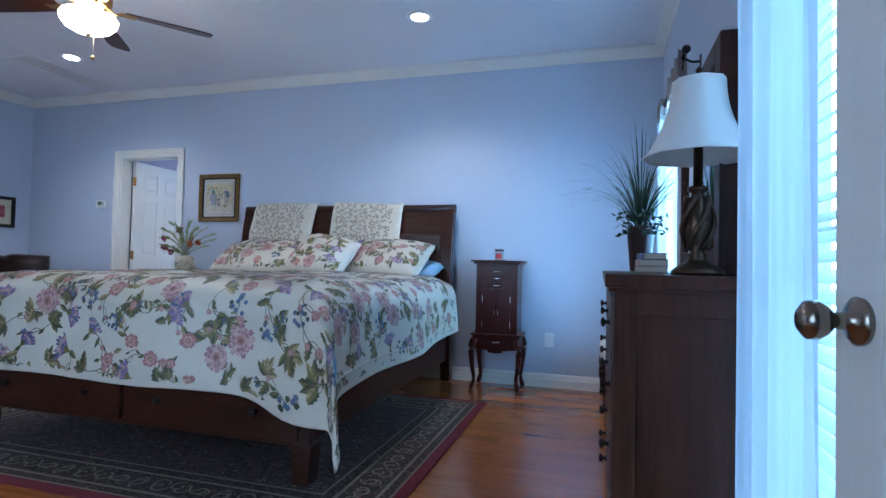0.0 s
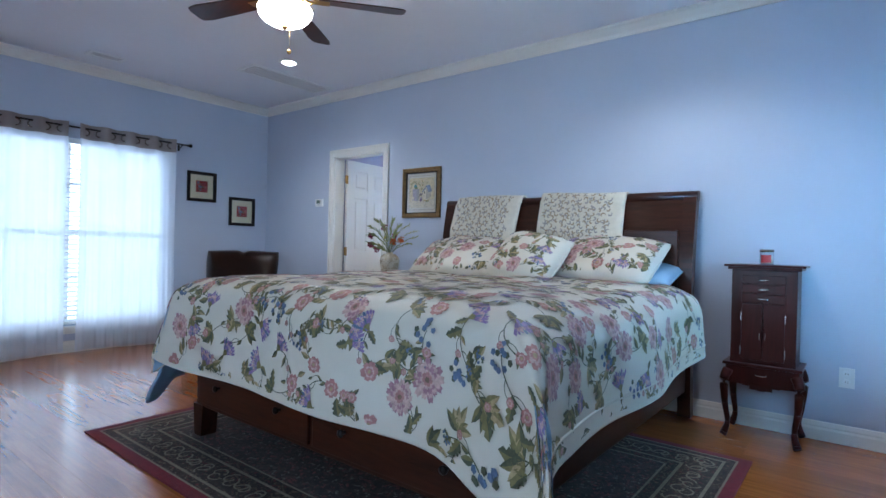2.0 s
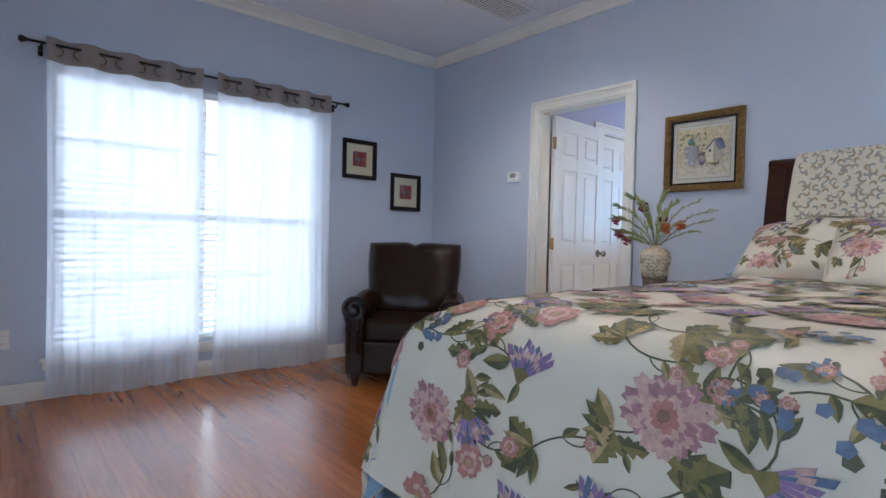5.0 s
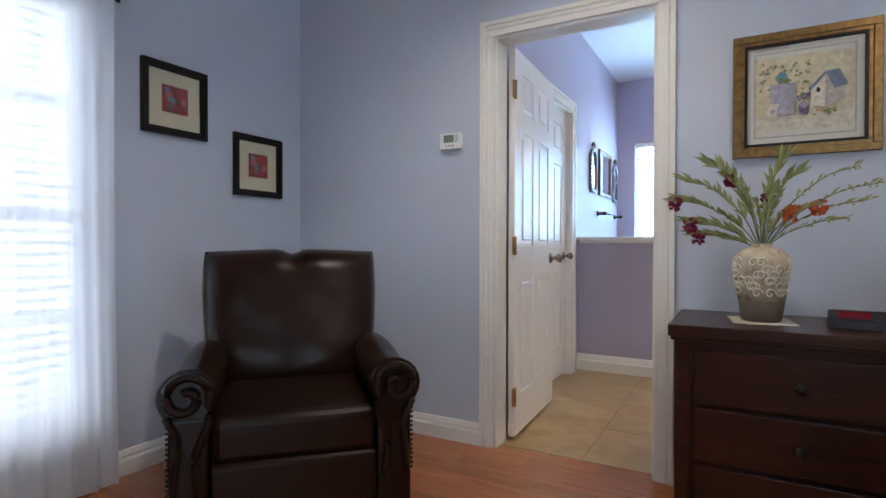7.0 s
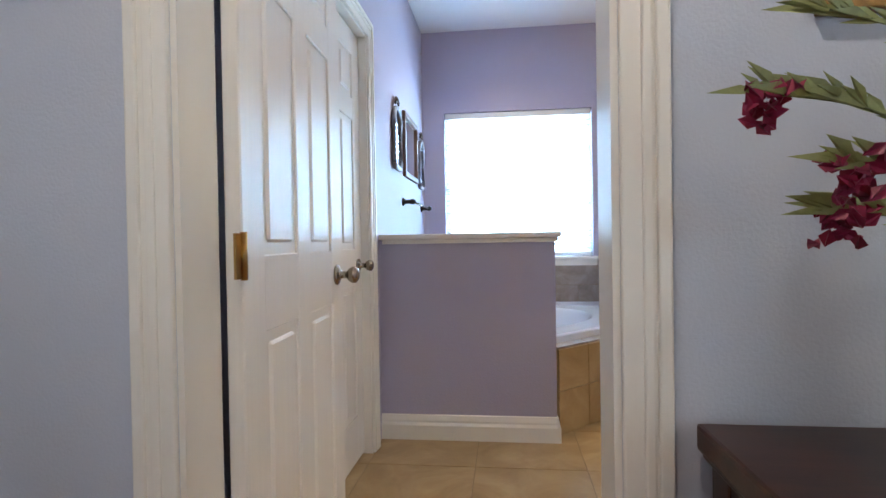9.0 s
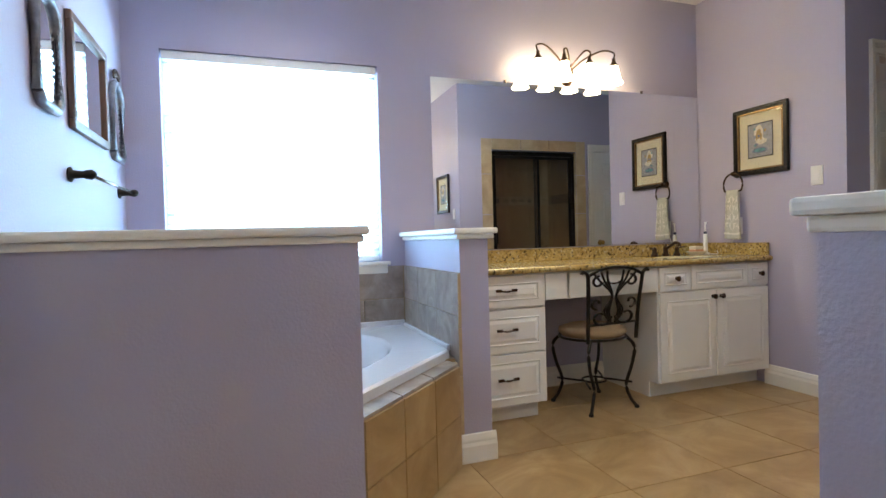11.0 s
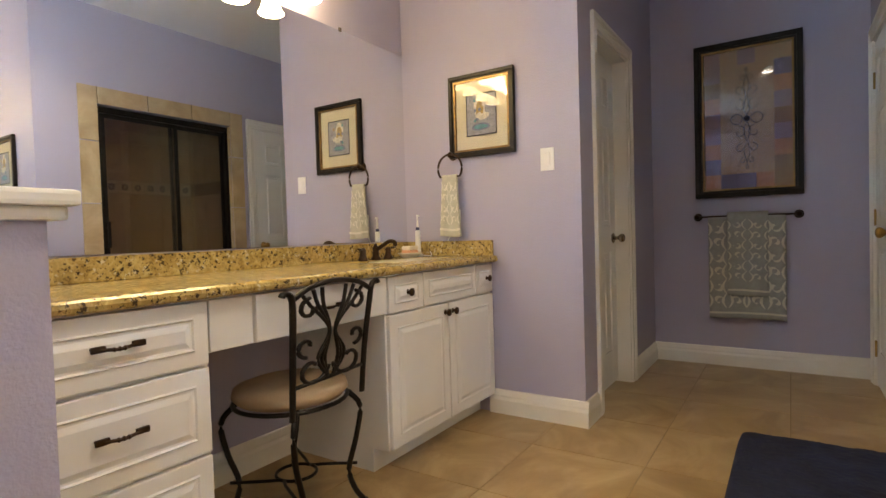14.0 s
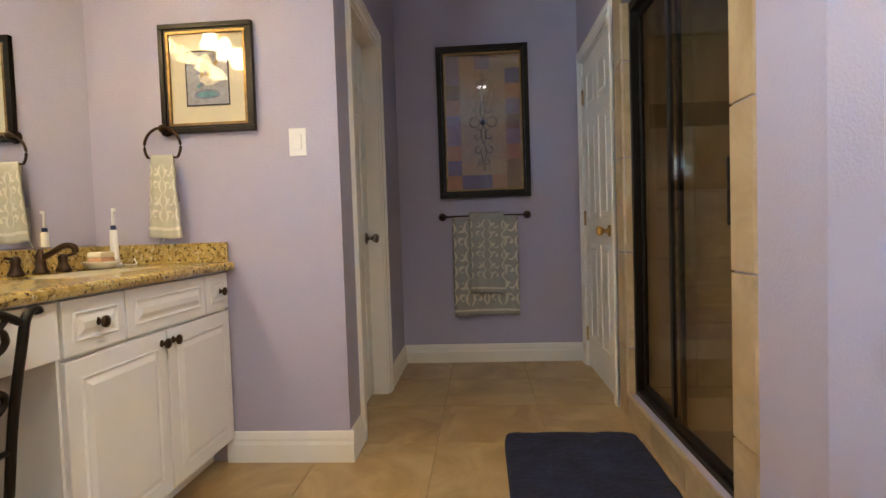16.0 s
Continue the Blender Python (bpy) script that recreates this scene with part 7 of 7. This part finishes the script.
for s in (-1, 1):
    bm = bmesh.new()
    tube(bm, curve([(s * 0.145, -0.115, 0.40), (s * 0.15, -0.13, 0.60), (s * 0.16, -0.15, 0.78), (s * 0.168, -0.155, 0.845), (s * 0.19, -0.155, 0.862), (s * 0.20, -0.155, 0.85)], 24), 0.010, 8)
    part("back_post", bm, M_BLACK, ch)
    for k, pts in enumerate((spiral(s * 0.075, 0.565, 0.065, 0.018, math.pi * (1.0 if s > 0 else 0.0), math.pi * (1.0 if s > 0 else 0.0) + s * 5.4, 26), spiral(s * 0.10, 0.655, 0.04, 0.010, -math.pi / 2, -math.pi / 2 + s * 4.8, 20), spiral(s * 0.095, 0.79, 0.042, 0.012, math.pi / 2, math.pi / 2 - s * 4.6, 20))):
        bm = bmesh.new()
        tube(bm, [(x, -0.115 - 0.09 * (z - 0.45), z) for x, _, z in pts], 0.0075, 7)
        part("scroll", bm, M_BLACK, ch)
    for q in (0.02, 0.055, 0.10):
        bm = bmesh.new()
        pts = curve([(s * 0.012, 0, 0.52), (s * (0.02 + q * 0.35), 0, 0.60), (s * 0.012, 0, 0.70), (s * (0.03 + q * 0.6), 0, 0.80), (s * (q + 0.03), 0, 0.868 - q * 0.15)], 24)
        tube(bm, [(p.x, -0.115 - 0.09 * (p.z - 0.45), p.z) for p in pts], 0.0065, 7)
        part("back_spray", bm, M_BLACK, ch)
bm = bmesh.new()
tube(bm, curve([(-0.165, -0.15, 0.83), (-0.10, -0.152, 0.868), (0, -0.153, 0.885), (0.10, -0.152, 0.868), (0.165, -0.15, 0.83)], 24), 0.010, 8)
part("top_rail", bm, M_BLACK, ch)
bm = bmesh.new()
tube(bm, [(-0.148, -0.12, 0.515), (0.148, -0.12, 0.515)], 0.008, 8)
part("lower_rail", bm, M_BLACK, ch)

BACK = Matrix.Translation((0, 0, 0.5)) @ Matrix.Diagonal((1.22, 1, 0.88, 1)) @ Matrix.Translation((0, 0, -0.5))
for o in ch.children:
    if o.name.split(".")[0] in ("back_post", "scroll", "back_spray", "top_rail", "lower_rail"):
        o.data.transform(BACK)

# ---- towels, bars, small mirrors ----
M_TOWEL = plain("cream_towel", (0.66, 0.63, 0.52), 0.95, scale=30, vary=0.08, bump=0.8, bscale=350)
M_TOWELG = plain("grey_sage_towel", (0.36, 0.36, 0.33), 0.95, scale=30, vary=0.12, bump=0.8, bscale=350)


def towel_bar(m, L, label, mat):
    t = thing("towel_bar", m, label, "towel bar")
    bm = bmesh.new()
    tube(bm, [(-L / 2, -0.065, 0), (L / 2, -0.065, 0)], 0.007, 10)
    part("bar", bm, M_NICKEL if mat is M_BLACK else mat, t)
    for s in (-1, 1):
        bm = bmesh.new()
        lathe(bm, [(0.026, 0.0), (0.028, 0.008), (0.016, 0.014), (0.013, 0.045), (0.017, 0.055), (0.019, 0.072), (0.010, 0.085), (0.002, 0.088)], 16, m=Matrix.Translation((s * L / 2, -0.0005, 0)) @ Matrix.Rotation(radians(90), 4, "X"))
        part("post", bm, mat, t, "dark bronze post")
    return t


towel_bar(face_x(6.67, 1.795, 1.045, -1), 0.60, "dark bronze towel bar under the large picture", M_BRONZE)
towel_bar(face_x(1.21, 2.93, 1.295, 1), 0.75, "towel bar with dark posts beside the window", M_BLACK)


def hung_towel(m, w, L, label, ground, scroll, seed, step=0.085, band_z=0.06, y0=-0.065, r=0.010, flare=0.0):
    """A folded towel over a bar that runs along local x at y0."""
    t = thing("hung_towel", m, label, "towel")
    ph = seed * 1.3

    def at(a, d):
        """d: distance down the front from the bar's top."""
        if d < 0:
            q = math.pi * min(1, -d / (math.pi * r))
            return Vector((a * (1 - flare), y0 - r * math.cos(q) - 0.001, r * math.sin(q) - max(0, -d - math.pi * r)))
        return Vector((a * (1 - 0.03 * math.sin(min(1, d / L) * 3)) * (1 - flare * (1 - min(1, d / L))), y0 - r - 0.006 * math.sin(9 * a / w + ph) * d / L - 0.004 * math.sin(17 * a / w) * d / L, -d + 0.004 * math.sin(5 * a / w + ph)))

    bm = bmesh.new()
    sheet(bm, lambda u, v: at((u - 0.5) * w, L - (L * 1.9) * v), 18, 50)
    c = part("cloth", bm, ground, t)
    c.modifiers.new("thickness", "SOLIDIFY").thickness = 0.007
    bm = bmesh.new()
    nx, nz = max(1, int(w / step / 2)), int((L - band_z * 1.5) / step)
    for i in range(nx):
        for j in range(nz):
            for s in (-1, 1):
                cx, cz = -w / 2 + (i + 0.5) * w / nx, 0.03 + (j + 0.5) * step
                wid = w / nx
                for kind in range(3):
                    prev = None
                    for k in range(16):
                        q = k / 15
                        if kind == 0:
                            rr_, an = step * (0.36 - 0.26 * q), q * 5.2 + (j % 2) * 3.14
                            x, d = cx + s * (wid * 0.24 + rr_ * math.cos(an)), cz + rr_ * math.sin(an)
                        elif kind == 1:
                            x, d = cx + s * wid * (0.03 + 0.10 * math.sin(math.pi * q)), cz + step * (q - 0.5)
                        else:
                            x, d = cx + s * (wid * 0.5 - wid * 0.07 * math.sin(math.pi * q)), cz + step * 0.45 * (2 * q - 1)
                        ww = step * 0.055 * (0.5 + math.sin(math.pi * q))
                        e = []
                        for dd in (-ww, ww):
                            p = at(max(-w / 2, min(w / 2, x + dd)), d + (dd if kind == 0 else 0))
                            e.append(bm.verts.new(p + Vector((0, -0.0058, 0))))
                        if prev:
                            bm.faces.new((prev[0], prev[1], e[1], e[0]))
                        prev = e
    tagged(part("damask_pattern", bm, scroll, t, "raised damask scroll pattern"), kind="stuff")
    bm = bmesh.new()
    sheet(bm, lambda u, v: at((u - 0.5) * w, L - band_z * 0.75 + band_z * 0.22 * v) + Vector((0, -0.0065, 0)), 14, 2)
    part("hem_band", bm, scroll, t)
    return t


hung_towel(face_x(6.67, 1.795, 1.045, -1), 0.46, 0.70, "grey and cream damask bath towel on the bar", M_TOWELG, M_TOWEL, 1, 0.10)
hung_towel(pose(6.652, 1.785, 1.049, 0, 0, -90), 0.24, 0.545, "smaller damask hand towel folded over the bath towel", M_TOWELG, M_TOWEL, 2, 0.07, r=0.024)
rg = thing("towel_ring", face_x(5.04, 3.13, 1.42, -1), "oil-rubbed bronze towel ring beside the mirror", "towel ring")
bm = bmesh.new()
lathe(bm, [(0.027, 0.0), (0.028, 0.008), (0.016, 0.014), (0.013, 0.03), (0.018, 0.04), (0.010, 0.055), (0.002, 0.058)], 16, m=Matrix.Rotation(radians(90), 4, "X"))
part("post", bm, M_BRONZE, rg)
bm = bmesh.new()
tube(bm, [(0.078 * math.sin(q), -0.045, -0.075 + 0.078 * math.cos(q)) for q in [-2.2 + 4.4 * i / 30 for i in range(31)]], 0.006, 8)
tube(bm, [(-0.063, -0.045, -0.121), (0.063, -0.045, -0.121)], 0.004, 8)
part("ring", bm, M_BRONZE, rg)
hung_towel(face_x(5.04, 3.13, 1.302, -1), 0.150, 0.335, "cream and sage damask hand towel on the ring", plain("pale_sage_towel", (0.58, 0.57, 0.47), 0.95, scale=30, vary=0.1, bump=0.8, bscale=350), plain("pale_scroll_towel", (0.80, 0.77, 0.67), 0.95, bump=0.8, bscale=300), 3, 0.06, y0=-0.045, flare=0.38)

M_SILVER = plain("tarnished_silver_frame", (0.20, 0.20, 0.22), 0.4, 0.5, scale=30, vary=0.4, bump=0.4, bscale=90)


def arch_mirror(y, z):
    a = thing("arched_mirror", face_x(1.2105, y, z, 1), "small arched mirror in ornate dark silver frame", "mirror", "arched wall mirrors")
    w, h = 0.10, 0.15
    ol = [(-w, -h), (-w + 0.03, -h - 0.03), (w - 0.03, -h - 0.03), (w, -h)] + [(w * math.cos(q), h * 0.55 + w * math.sin(q)) for q in [math.pi * i / 14 for i in range(15)]]
    bm = bmesh.new()
    tube(bm, [(x, -0.014, zz) for x, zz in ol + ol[:1]], 0.017, 8)
    part("frame", bm, M_SILVER, a)
    bm = bmesh.new()
    prism(bm, [Vector((x * 0.93, -0.012, zz * 0.95)) for x, zz in ol], (0, 0, 0), (0, 0.008, 0))
    part("glass", bm, M_MIRROR, a)
    for k in range(9):
        bm = bmesh.new()
        q = math.pi * (0.2 + 0.6 * k / 8)
        tube(bm, [(p[0], -0.018, p[2]) for p in spiral(0.055 * math.cos(q), h * 0.55 + w + 0.035 * math.sin(q) + 0.012, 0.02, 0.004, q, q + 4.5, 14)], 0.006, 6)
        part("crest_scroll", bm, M_BRONZE, a, "carved crest")
    for s in (-1, 1):
        for k in range(10):
            bm = bmesh.new()
            lathe(bm, [(0.007, 0), (0.005, 0.004), (0.001, 0.006)], 8, m=Matrix.Translation((s * w * 0.84, -0.018, -h + 0.02 + k * 0.023)) @ Matrix.Rotation(radians(90), 4, "X"))
            part("bead", bm, M_SILVER, a)


arch_mirror(2.34, 1.665)
arch_mirror(3.27, 1.635)
sm = thing("square_mirror", face_x(1.2105, 2.82, 1.68, 1), "rectangular mirror in brown frame between the arched mirrors", "mirror")
bm = bmesh.new()
for s in ((-0.25, 0.25, -0.024, -0.001, -0.215, -0.18), (-0.25, 0.25, -0.024, -0.001, 0.18, 0.215), (-0.25, -0.215, -0.024, -0.001, -0.18, 0.18), (0.215, 0.25, -0.024, -0.001, -0.18, 0.18)):
    box(bm, *s, bevel=0.005)
part("frame", bm, plain("walnut_frame", (0.12, 0.06, 0.035), 0.4, vary=0.3), sm)
part("glass", boxes((-0.218, 0.218, -0.010, -0.003, -0.183, 0.183)), M_MIRROR, sm)

# ---- shower ----
sf = structure("shower_surround", boxes((4.41, 5.51, 0.21, 1.118, 0, 0.10)), M_GROUT, "tan tiled shower curb and border", "shower surround")
for k, (z0, z1) in enumerate(((0.0, 0.35), (0.354, 0.82), (0.824, 1.28), (1.284, 1.74), (1.744, 2.145))):
    for x0, x1 in ((4.275, 4.403), (5.52, 5.645)):
        tile_obj(sf, "border_tile", [(x0, 1.119, z0), (x1, 1.119, z0), (x1, 1.119, z1), (x0, 1.119, z1)], (0, 1, 0), 0.010, M_TILE3)
    for x in (4.402, 5.518):
        s = 1 if x < 5 else -1
        if z0 < 2.0:
            tile_obj(sf, "jamb_tile", [(x, 1.001, max(0.1, z0)), (x, 1.119, max(0.1, z0)), (x, 1.119, min(z1, 2.018)), (x, 1.001, min(z1, 2.018))], (s, 0, 0), 0.006, M_TILE3)
for k in range(3):
    x0, x1 = 4.406 + k * 0.3715, 4.406 + (k + 1) * 0.3715 - 0.003
    tile_obj(sf, "border_tile", [(x0, 1.119, 2.02), (x1, 1.119, 2.02), (x1, 1.119, 2.145), (x0, 1.119, 2.145)], (0, 1, 0), 0.010, M_TILE3)
    tile_obj(sf, "curb_tile", [(x0, 1.119, 0.0), (x1, 1.119, 0.0), (x1, 1.119, 0.118), (x0, 1.119, 0.118)], (0, 1, 0), 0.010, M_TILE3)
    tile_obj(sf, "curb_tile", [(x0, 1.0, 0.101), (x1, 1.0, 0.101), (x1, 1.126, 0.118), (x0, 1.126, 0.118)], (0, 0, 1), 0.004, M_TILE3)
SW = structure("shower_tiles", boxes((4.13, 5.675, 0.2005, 0.204, 0.1, H - 0.01), (5.673, 5.6795, 0.21, 0.99, 0.1, H - 0.01)), M_GROUT, "tan tiled shower wall with patterned band", "tiled wall")
for j in range(6):
    z0 = 0.105 + j * 0.335 + (0.12 if j > 3 else 0)
    for k in range(5):
        x0 = 4.135 + k * 0.31
        tile_obj(SW, "shower_tile", [(x0, 0.204, z0), (x0 + 0.307, 0.204, z0), (x0 + 0.307, 0.204, z0 + 0.332), (x0, 0.204, z0 + 0.332)], (0, 1, 0), 0.006, M_TILE3)
    for k in range(3):
        y0 = 0.215 + k * 0.26
        tile_obj(SW, "shower_tile", [(5.673, y0, z0), (5.673, y0 + 0.257, z0), (5.673, y0 + 0.257, z0 + 0.332), (5.673, y0, z0 + 0.332)], (-1, 0, 0), 0.006, M_TILE3)
M_DECO = plain("cream_deco_tile", (0.55, 0.47, 0.33), 0.4, vary=0.08)
for k in range(13):
    bx_ = 4.14 + k * 0.118
    tile_obj(SW, "deco_tile", [(bx_, 0.204, 1.447), (bx_ + 0.114, 0.204, 1.447), (bx_ + 0.114, 0.204, 1.562), (bx_, 0.204, 1.562)], (0, 1, 0), 0.008, M_DECO)
    bm = bmesh.new()
    for q in range(8):
        a = q * math.pi / 4
        c, s = math.cos(a), math.sin(a)
        bm.faces.new([bm.verts.new((bx_ + 0.057 + c * u - s * v, 0.2135, 1.5045 + s * u + c * v)) for u, v in ((0.006, 0), (0.022, -0.007), (0.042, 0), (0.022, 0.007))])
    part("deco_star", bm, M_BRONZE, SW)
sh_ = thing("shower_doors", pose(4.96, 1.06, 0), "bronze framed sliding glass shower doors", "shower door")
bm = bmesh.new()
for s in ((-0.55, -0.525, -0.03, 0.03, 0.124, 2.01), (0.525, 0.55, -0.03, 0.03, 0.124, 2.01), (-0.525, 0.525, -0.03, 0.03, 1.965, 2.01), (-0.525, 0.525, -0.03, 0.03, 0.124, 0.15)):
    box(bm, *s, bevel=0.004)
part("frame", bm, M_BLACK, sh_, "dark bronze frame")
for x0, x1, y in ((-0.52, 0.08, 0.012), (0.02, 0.52, -0.012)):
    bm = bmesh.new()
    for s in ((x0, x0 + 0.03, y - 0.008, y + 0.008, 0.152, 1.963), (x1 - 0.03, x1, y - 0.008, y + 0.008, 0.152, 1.963), (x0 + 0.03, x1 - 0.03, y - 0.008, y + 0.008, 1.93, 1.963), (x0 + 0.03, x1 - 0.03, y - 0.008, y + 0.008, 0.152, 0.185)):
        box(bm, *s, bevel=0.003)
    d = part("door", bm, M_BLACK, sh_)
    g = part("pane", boxes((x0 + 0.028, x1 - 0.028, y - 0.003, y + 0.003, 0.183, 1.932)), M_SHGLASS, d, "bronze tinted glass")
    g.visible_shadow = False
bm = bmesh.new()
box(bm, -0.505, -0.49, 0.02, 0.05, 0.95, 1.15, 0.004)
part("handle", bm, M_BLACK, sh_)

# ---- bath mat ----
M_NAVY = plain("navy_shag", (0.012, 0.016, 0.045), 0.95, scale=7, vary=0.6, bump=1.0, bscale=260)
bmr = thing("bath_mat", pose(4.86, 1.45, 0.0), "thick navy blue shag bath mat on the tile floor", "bath mat")
bm = bmesh.new()


def shag(u, v):
    e = ((1 - abs(2 * u - 1) ** 14) * (1 - abs(2 * v - 1) ** 14)) ** 0.4
    cr = 1 - 0.05 * (abs(2 * u - 1) * abs(2 * v - 1)) ** 8
    return Vector(((u - 0.5) * 0.90 * cr, (v - 0.5) * 0.60 * cr, 0.001 + e * (0.026 + 0.010 * noise.noise(Vector((u * 9, v * 7, 0))) + 0.005 * noise.noise(Vector((u * 40, v * 30, 2))))))


sheet(bm, shag, 110, 80)
part("shag_pad", bm, M_NAVY, bmr)

# ---- second vanity in the alcove ----
v2 = thing("alcove_vanity", pose(3.41, 0.40, 0), "white vanity cabinet under a second mirror", "cabinet")
bm = bmesh.new()
box(bm, -0.585, 0.585, -0.27, 0.25, 0.10, 0.822)
box(bm, -0.585, 0.585, -0.27, 0.18, 0.0, 0.10)
part("body", bm, M_WHITE, v2)
for k in range(3):
    bm = bmesh.new()
    box(bm, -0.575 + k * 0.385, -0.20 + k * 0.385, 0.25, 0.268, 0.11, 0.81, 0.005)
    d = part("door", bm, M_WHITE, v2)
    part("knob", knob_bm((-0.24 + k * 0.385, 0.268, 0.6), "y"), M_BRONZE, d)
c2 = thing("granite_countertop", pose(3.41, 0.41, 0.823), "speckled gold granite countertop in the alcove", "countertop")
bm = bmesh.new()
box(bm, -0.587, 0.587, -0.28, 0.30, 0, 0.034, 0.006)
box(bm, -0.587, 0.587, -0.284, -0.264, 0.0345, 0.118, 0.003)
part("slab", bm, M_GRANITE, c2)
m2 = thing("wall_mirror", pose(3.41, 0.1245, 1.5), "large frameless wall mirror in the alcove", "mirror")
part("glass", boxes((-0.56, 0.56, 0.0005, 0.006, -0.55, 0.54)), M_MIRROR, m2)
vanity_light(pose(3.41, 0.125, 2.17, 0, 0, 180), 3, 0.2, "bronze three-arm vanity light with glowing bell shades")

# ---- floors ----
def floor_pieces(parent, name, rects, z, t, mat, gap=0.0015):
    cache = {}
    for x0, x1, y0, y1 in rects:
        w, d = round(x1 - x0 - 2 * gap, 3), round(y1 - y0 - 2 * gap, 3)
        if w < 0.02 or d < 0.02:
            continue
        if (w, d) not in cache:
            bm = bmesh.new()
            c = 0.0004
            a = [bm.verts.new((sx * w / 2, sy * d / 2, -t)) for sx, sy in ((-1, -1), (1, -1), (1, 1), (-1, 1))]
            b = [bm.verts.new((sx * w / 2, sy * d / 2, -c)) for sx, sy in ((-1, -1), (1, -1), (1, 1), (-1, 1))]
            e = [bm.verts.new((sx * (w / 2 - c), sy * (d / 2 - c), 0)) for sx, sy in ((-1, -1), (1, -1), (1, 1), (-1, 1))]
            for i in range(4):
                j = (i + 1) % 4
                bm.faces.new((a[i], a[j], b[j], b[i]))
                bm.faces.new((b[i], b[j], e[j], e[i]))
            bm.faces.new(e)
            cache[(w, d)] = mesh_of(bm, name, mat)
        ob = new(name, cache[(w, d)])
        ob.parent = parent
        ob.location = ((x0 + x1) / 2, (y0 + y1) / 2, z)


FLOOR = structure("floor", boxes((-0.15, 6.83, -5.55, 0.06, -0.12, -0.008)), M_GAP, "polished honey-brown hardwood strip floor", "floor")
rnd = random.Random(4)
rects, yy = [], -5.4
while yy < 0.05:
    xx = -rnd.choice([0.0, 0.3, 0.6, 0.9, 1.2])
    y1 = min(yy + 0.105, 0.055)
    while xx < 6.68:
        L = rnd.choice([0.9, 1.2, 1.5, 1.8])
        x0, x1 = max(0, xx), min(6.68, xx + L)
        if x1 - x0 > 0.05:
            rects.append((x0, x1, yy, y1))
        xx += L
    yy = y1 if y1 < 0.05 else 1
floor_pieces(FLOOR, "floorboard", rects, 0.0, 0.01, M_PLANK, 0.0001)
BFLOOR = structure("floor_bath", boxes((1.0, 6.79, 0.06, 3.6, -0.12, -0.003)), M_GROUT, "beige stone-look ceramic tile floor", "floor")
rects = []
xs = [1.09, 1.22, 1.72, 2.22, 2.72, 3.22, 3.72, 4.22, 4.72, 5.22, 5.72, 6.22, 6.67]
ys = [0.062, 0.55, 1.05, 1.55, 2.05, 2.55, 3.05, 3.475]
for a, b in zip(xs, xs[1:]):
    for c, d in zip(ys, ys[1:]):
        rects.append((a, b, c, d))
floor_pieces(BFLOOR, "floor_tile", rects, 0.0, 0.008, M_TILE, 0.002)
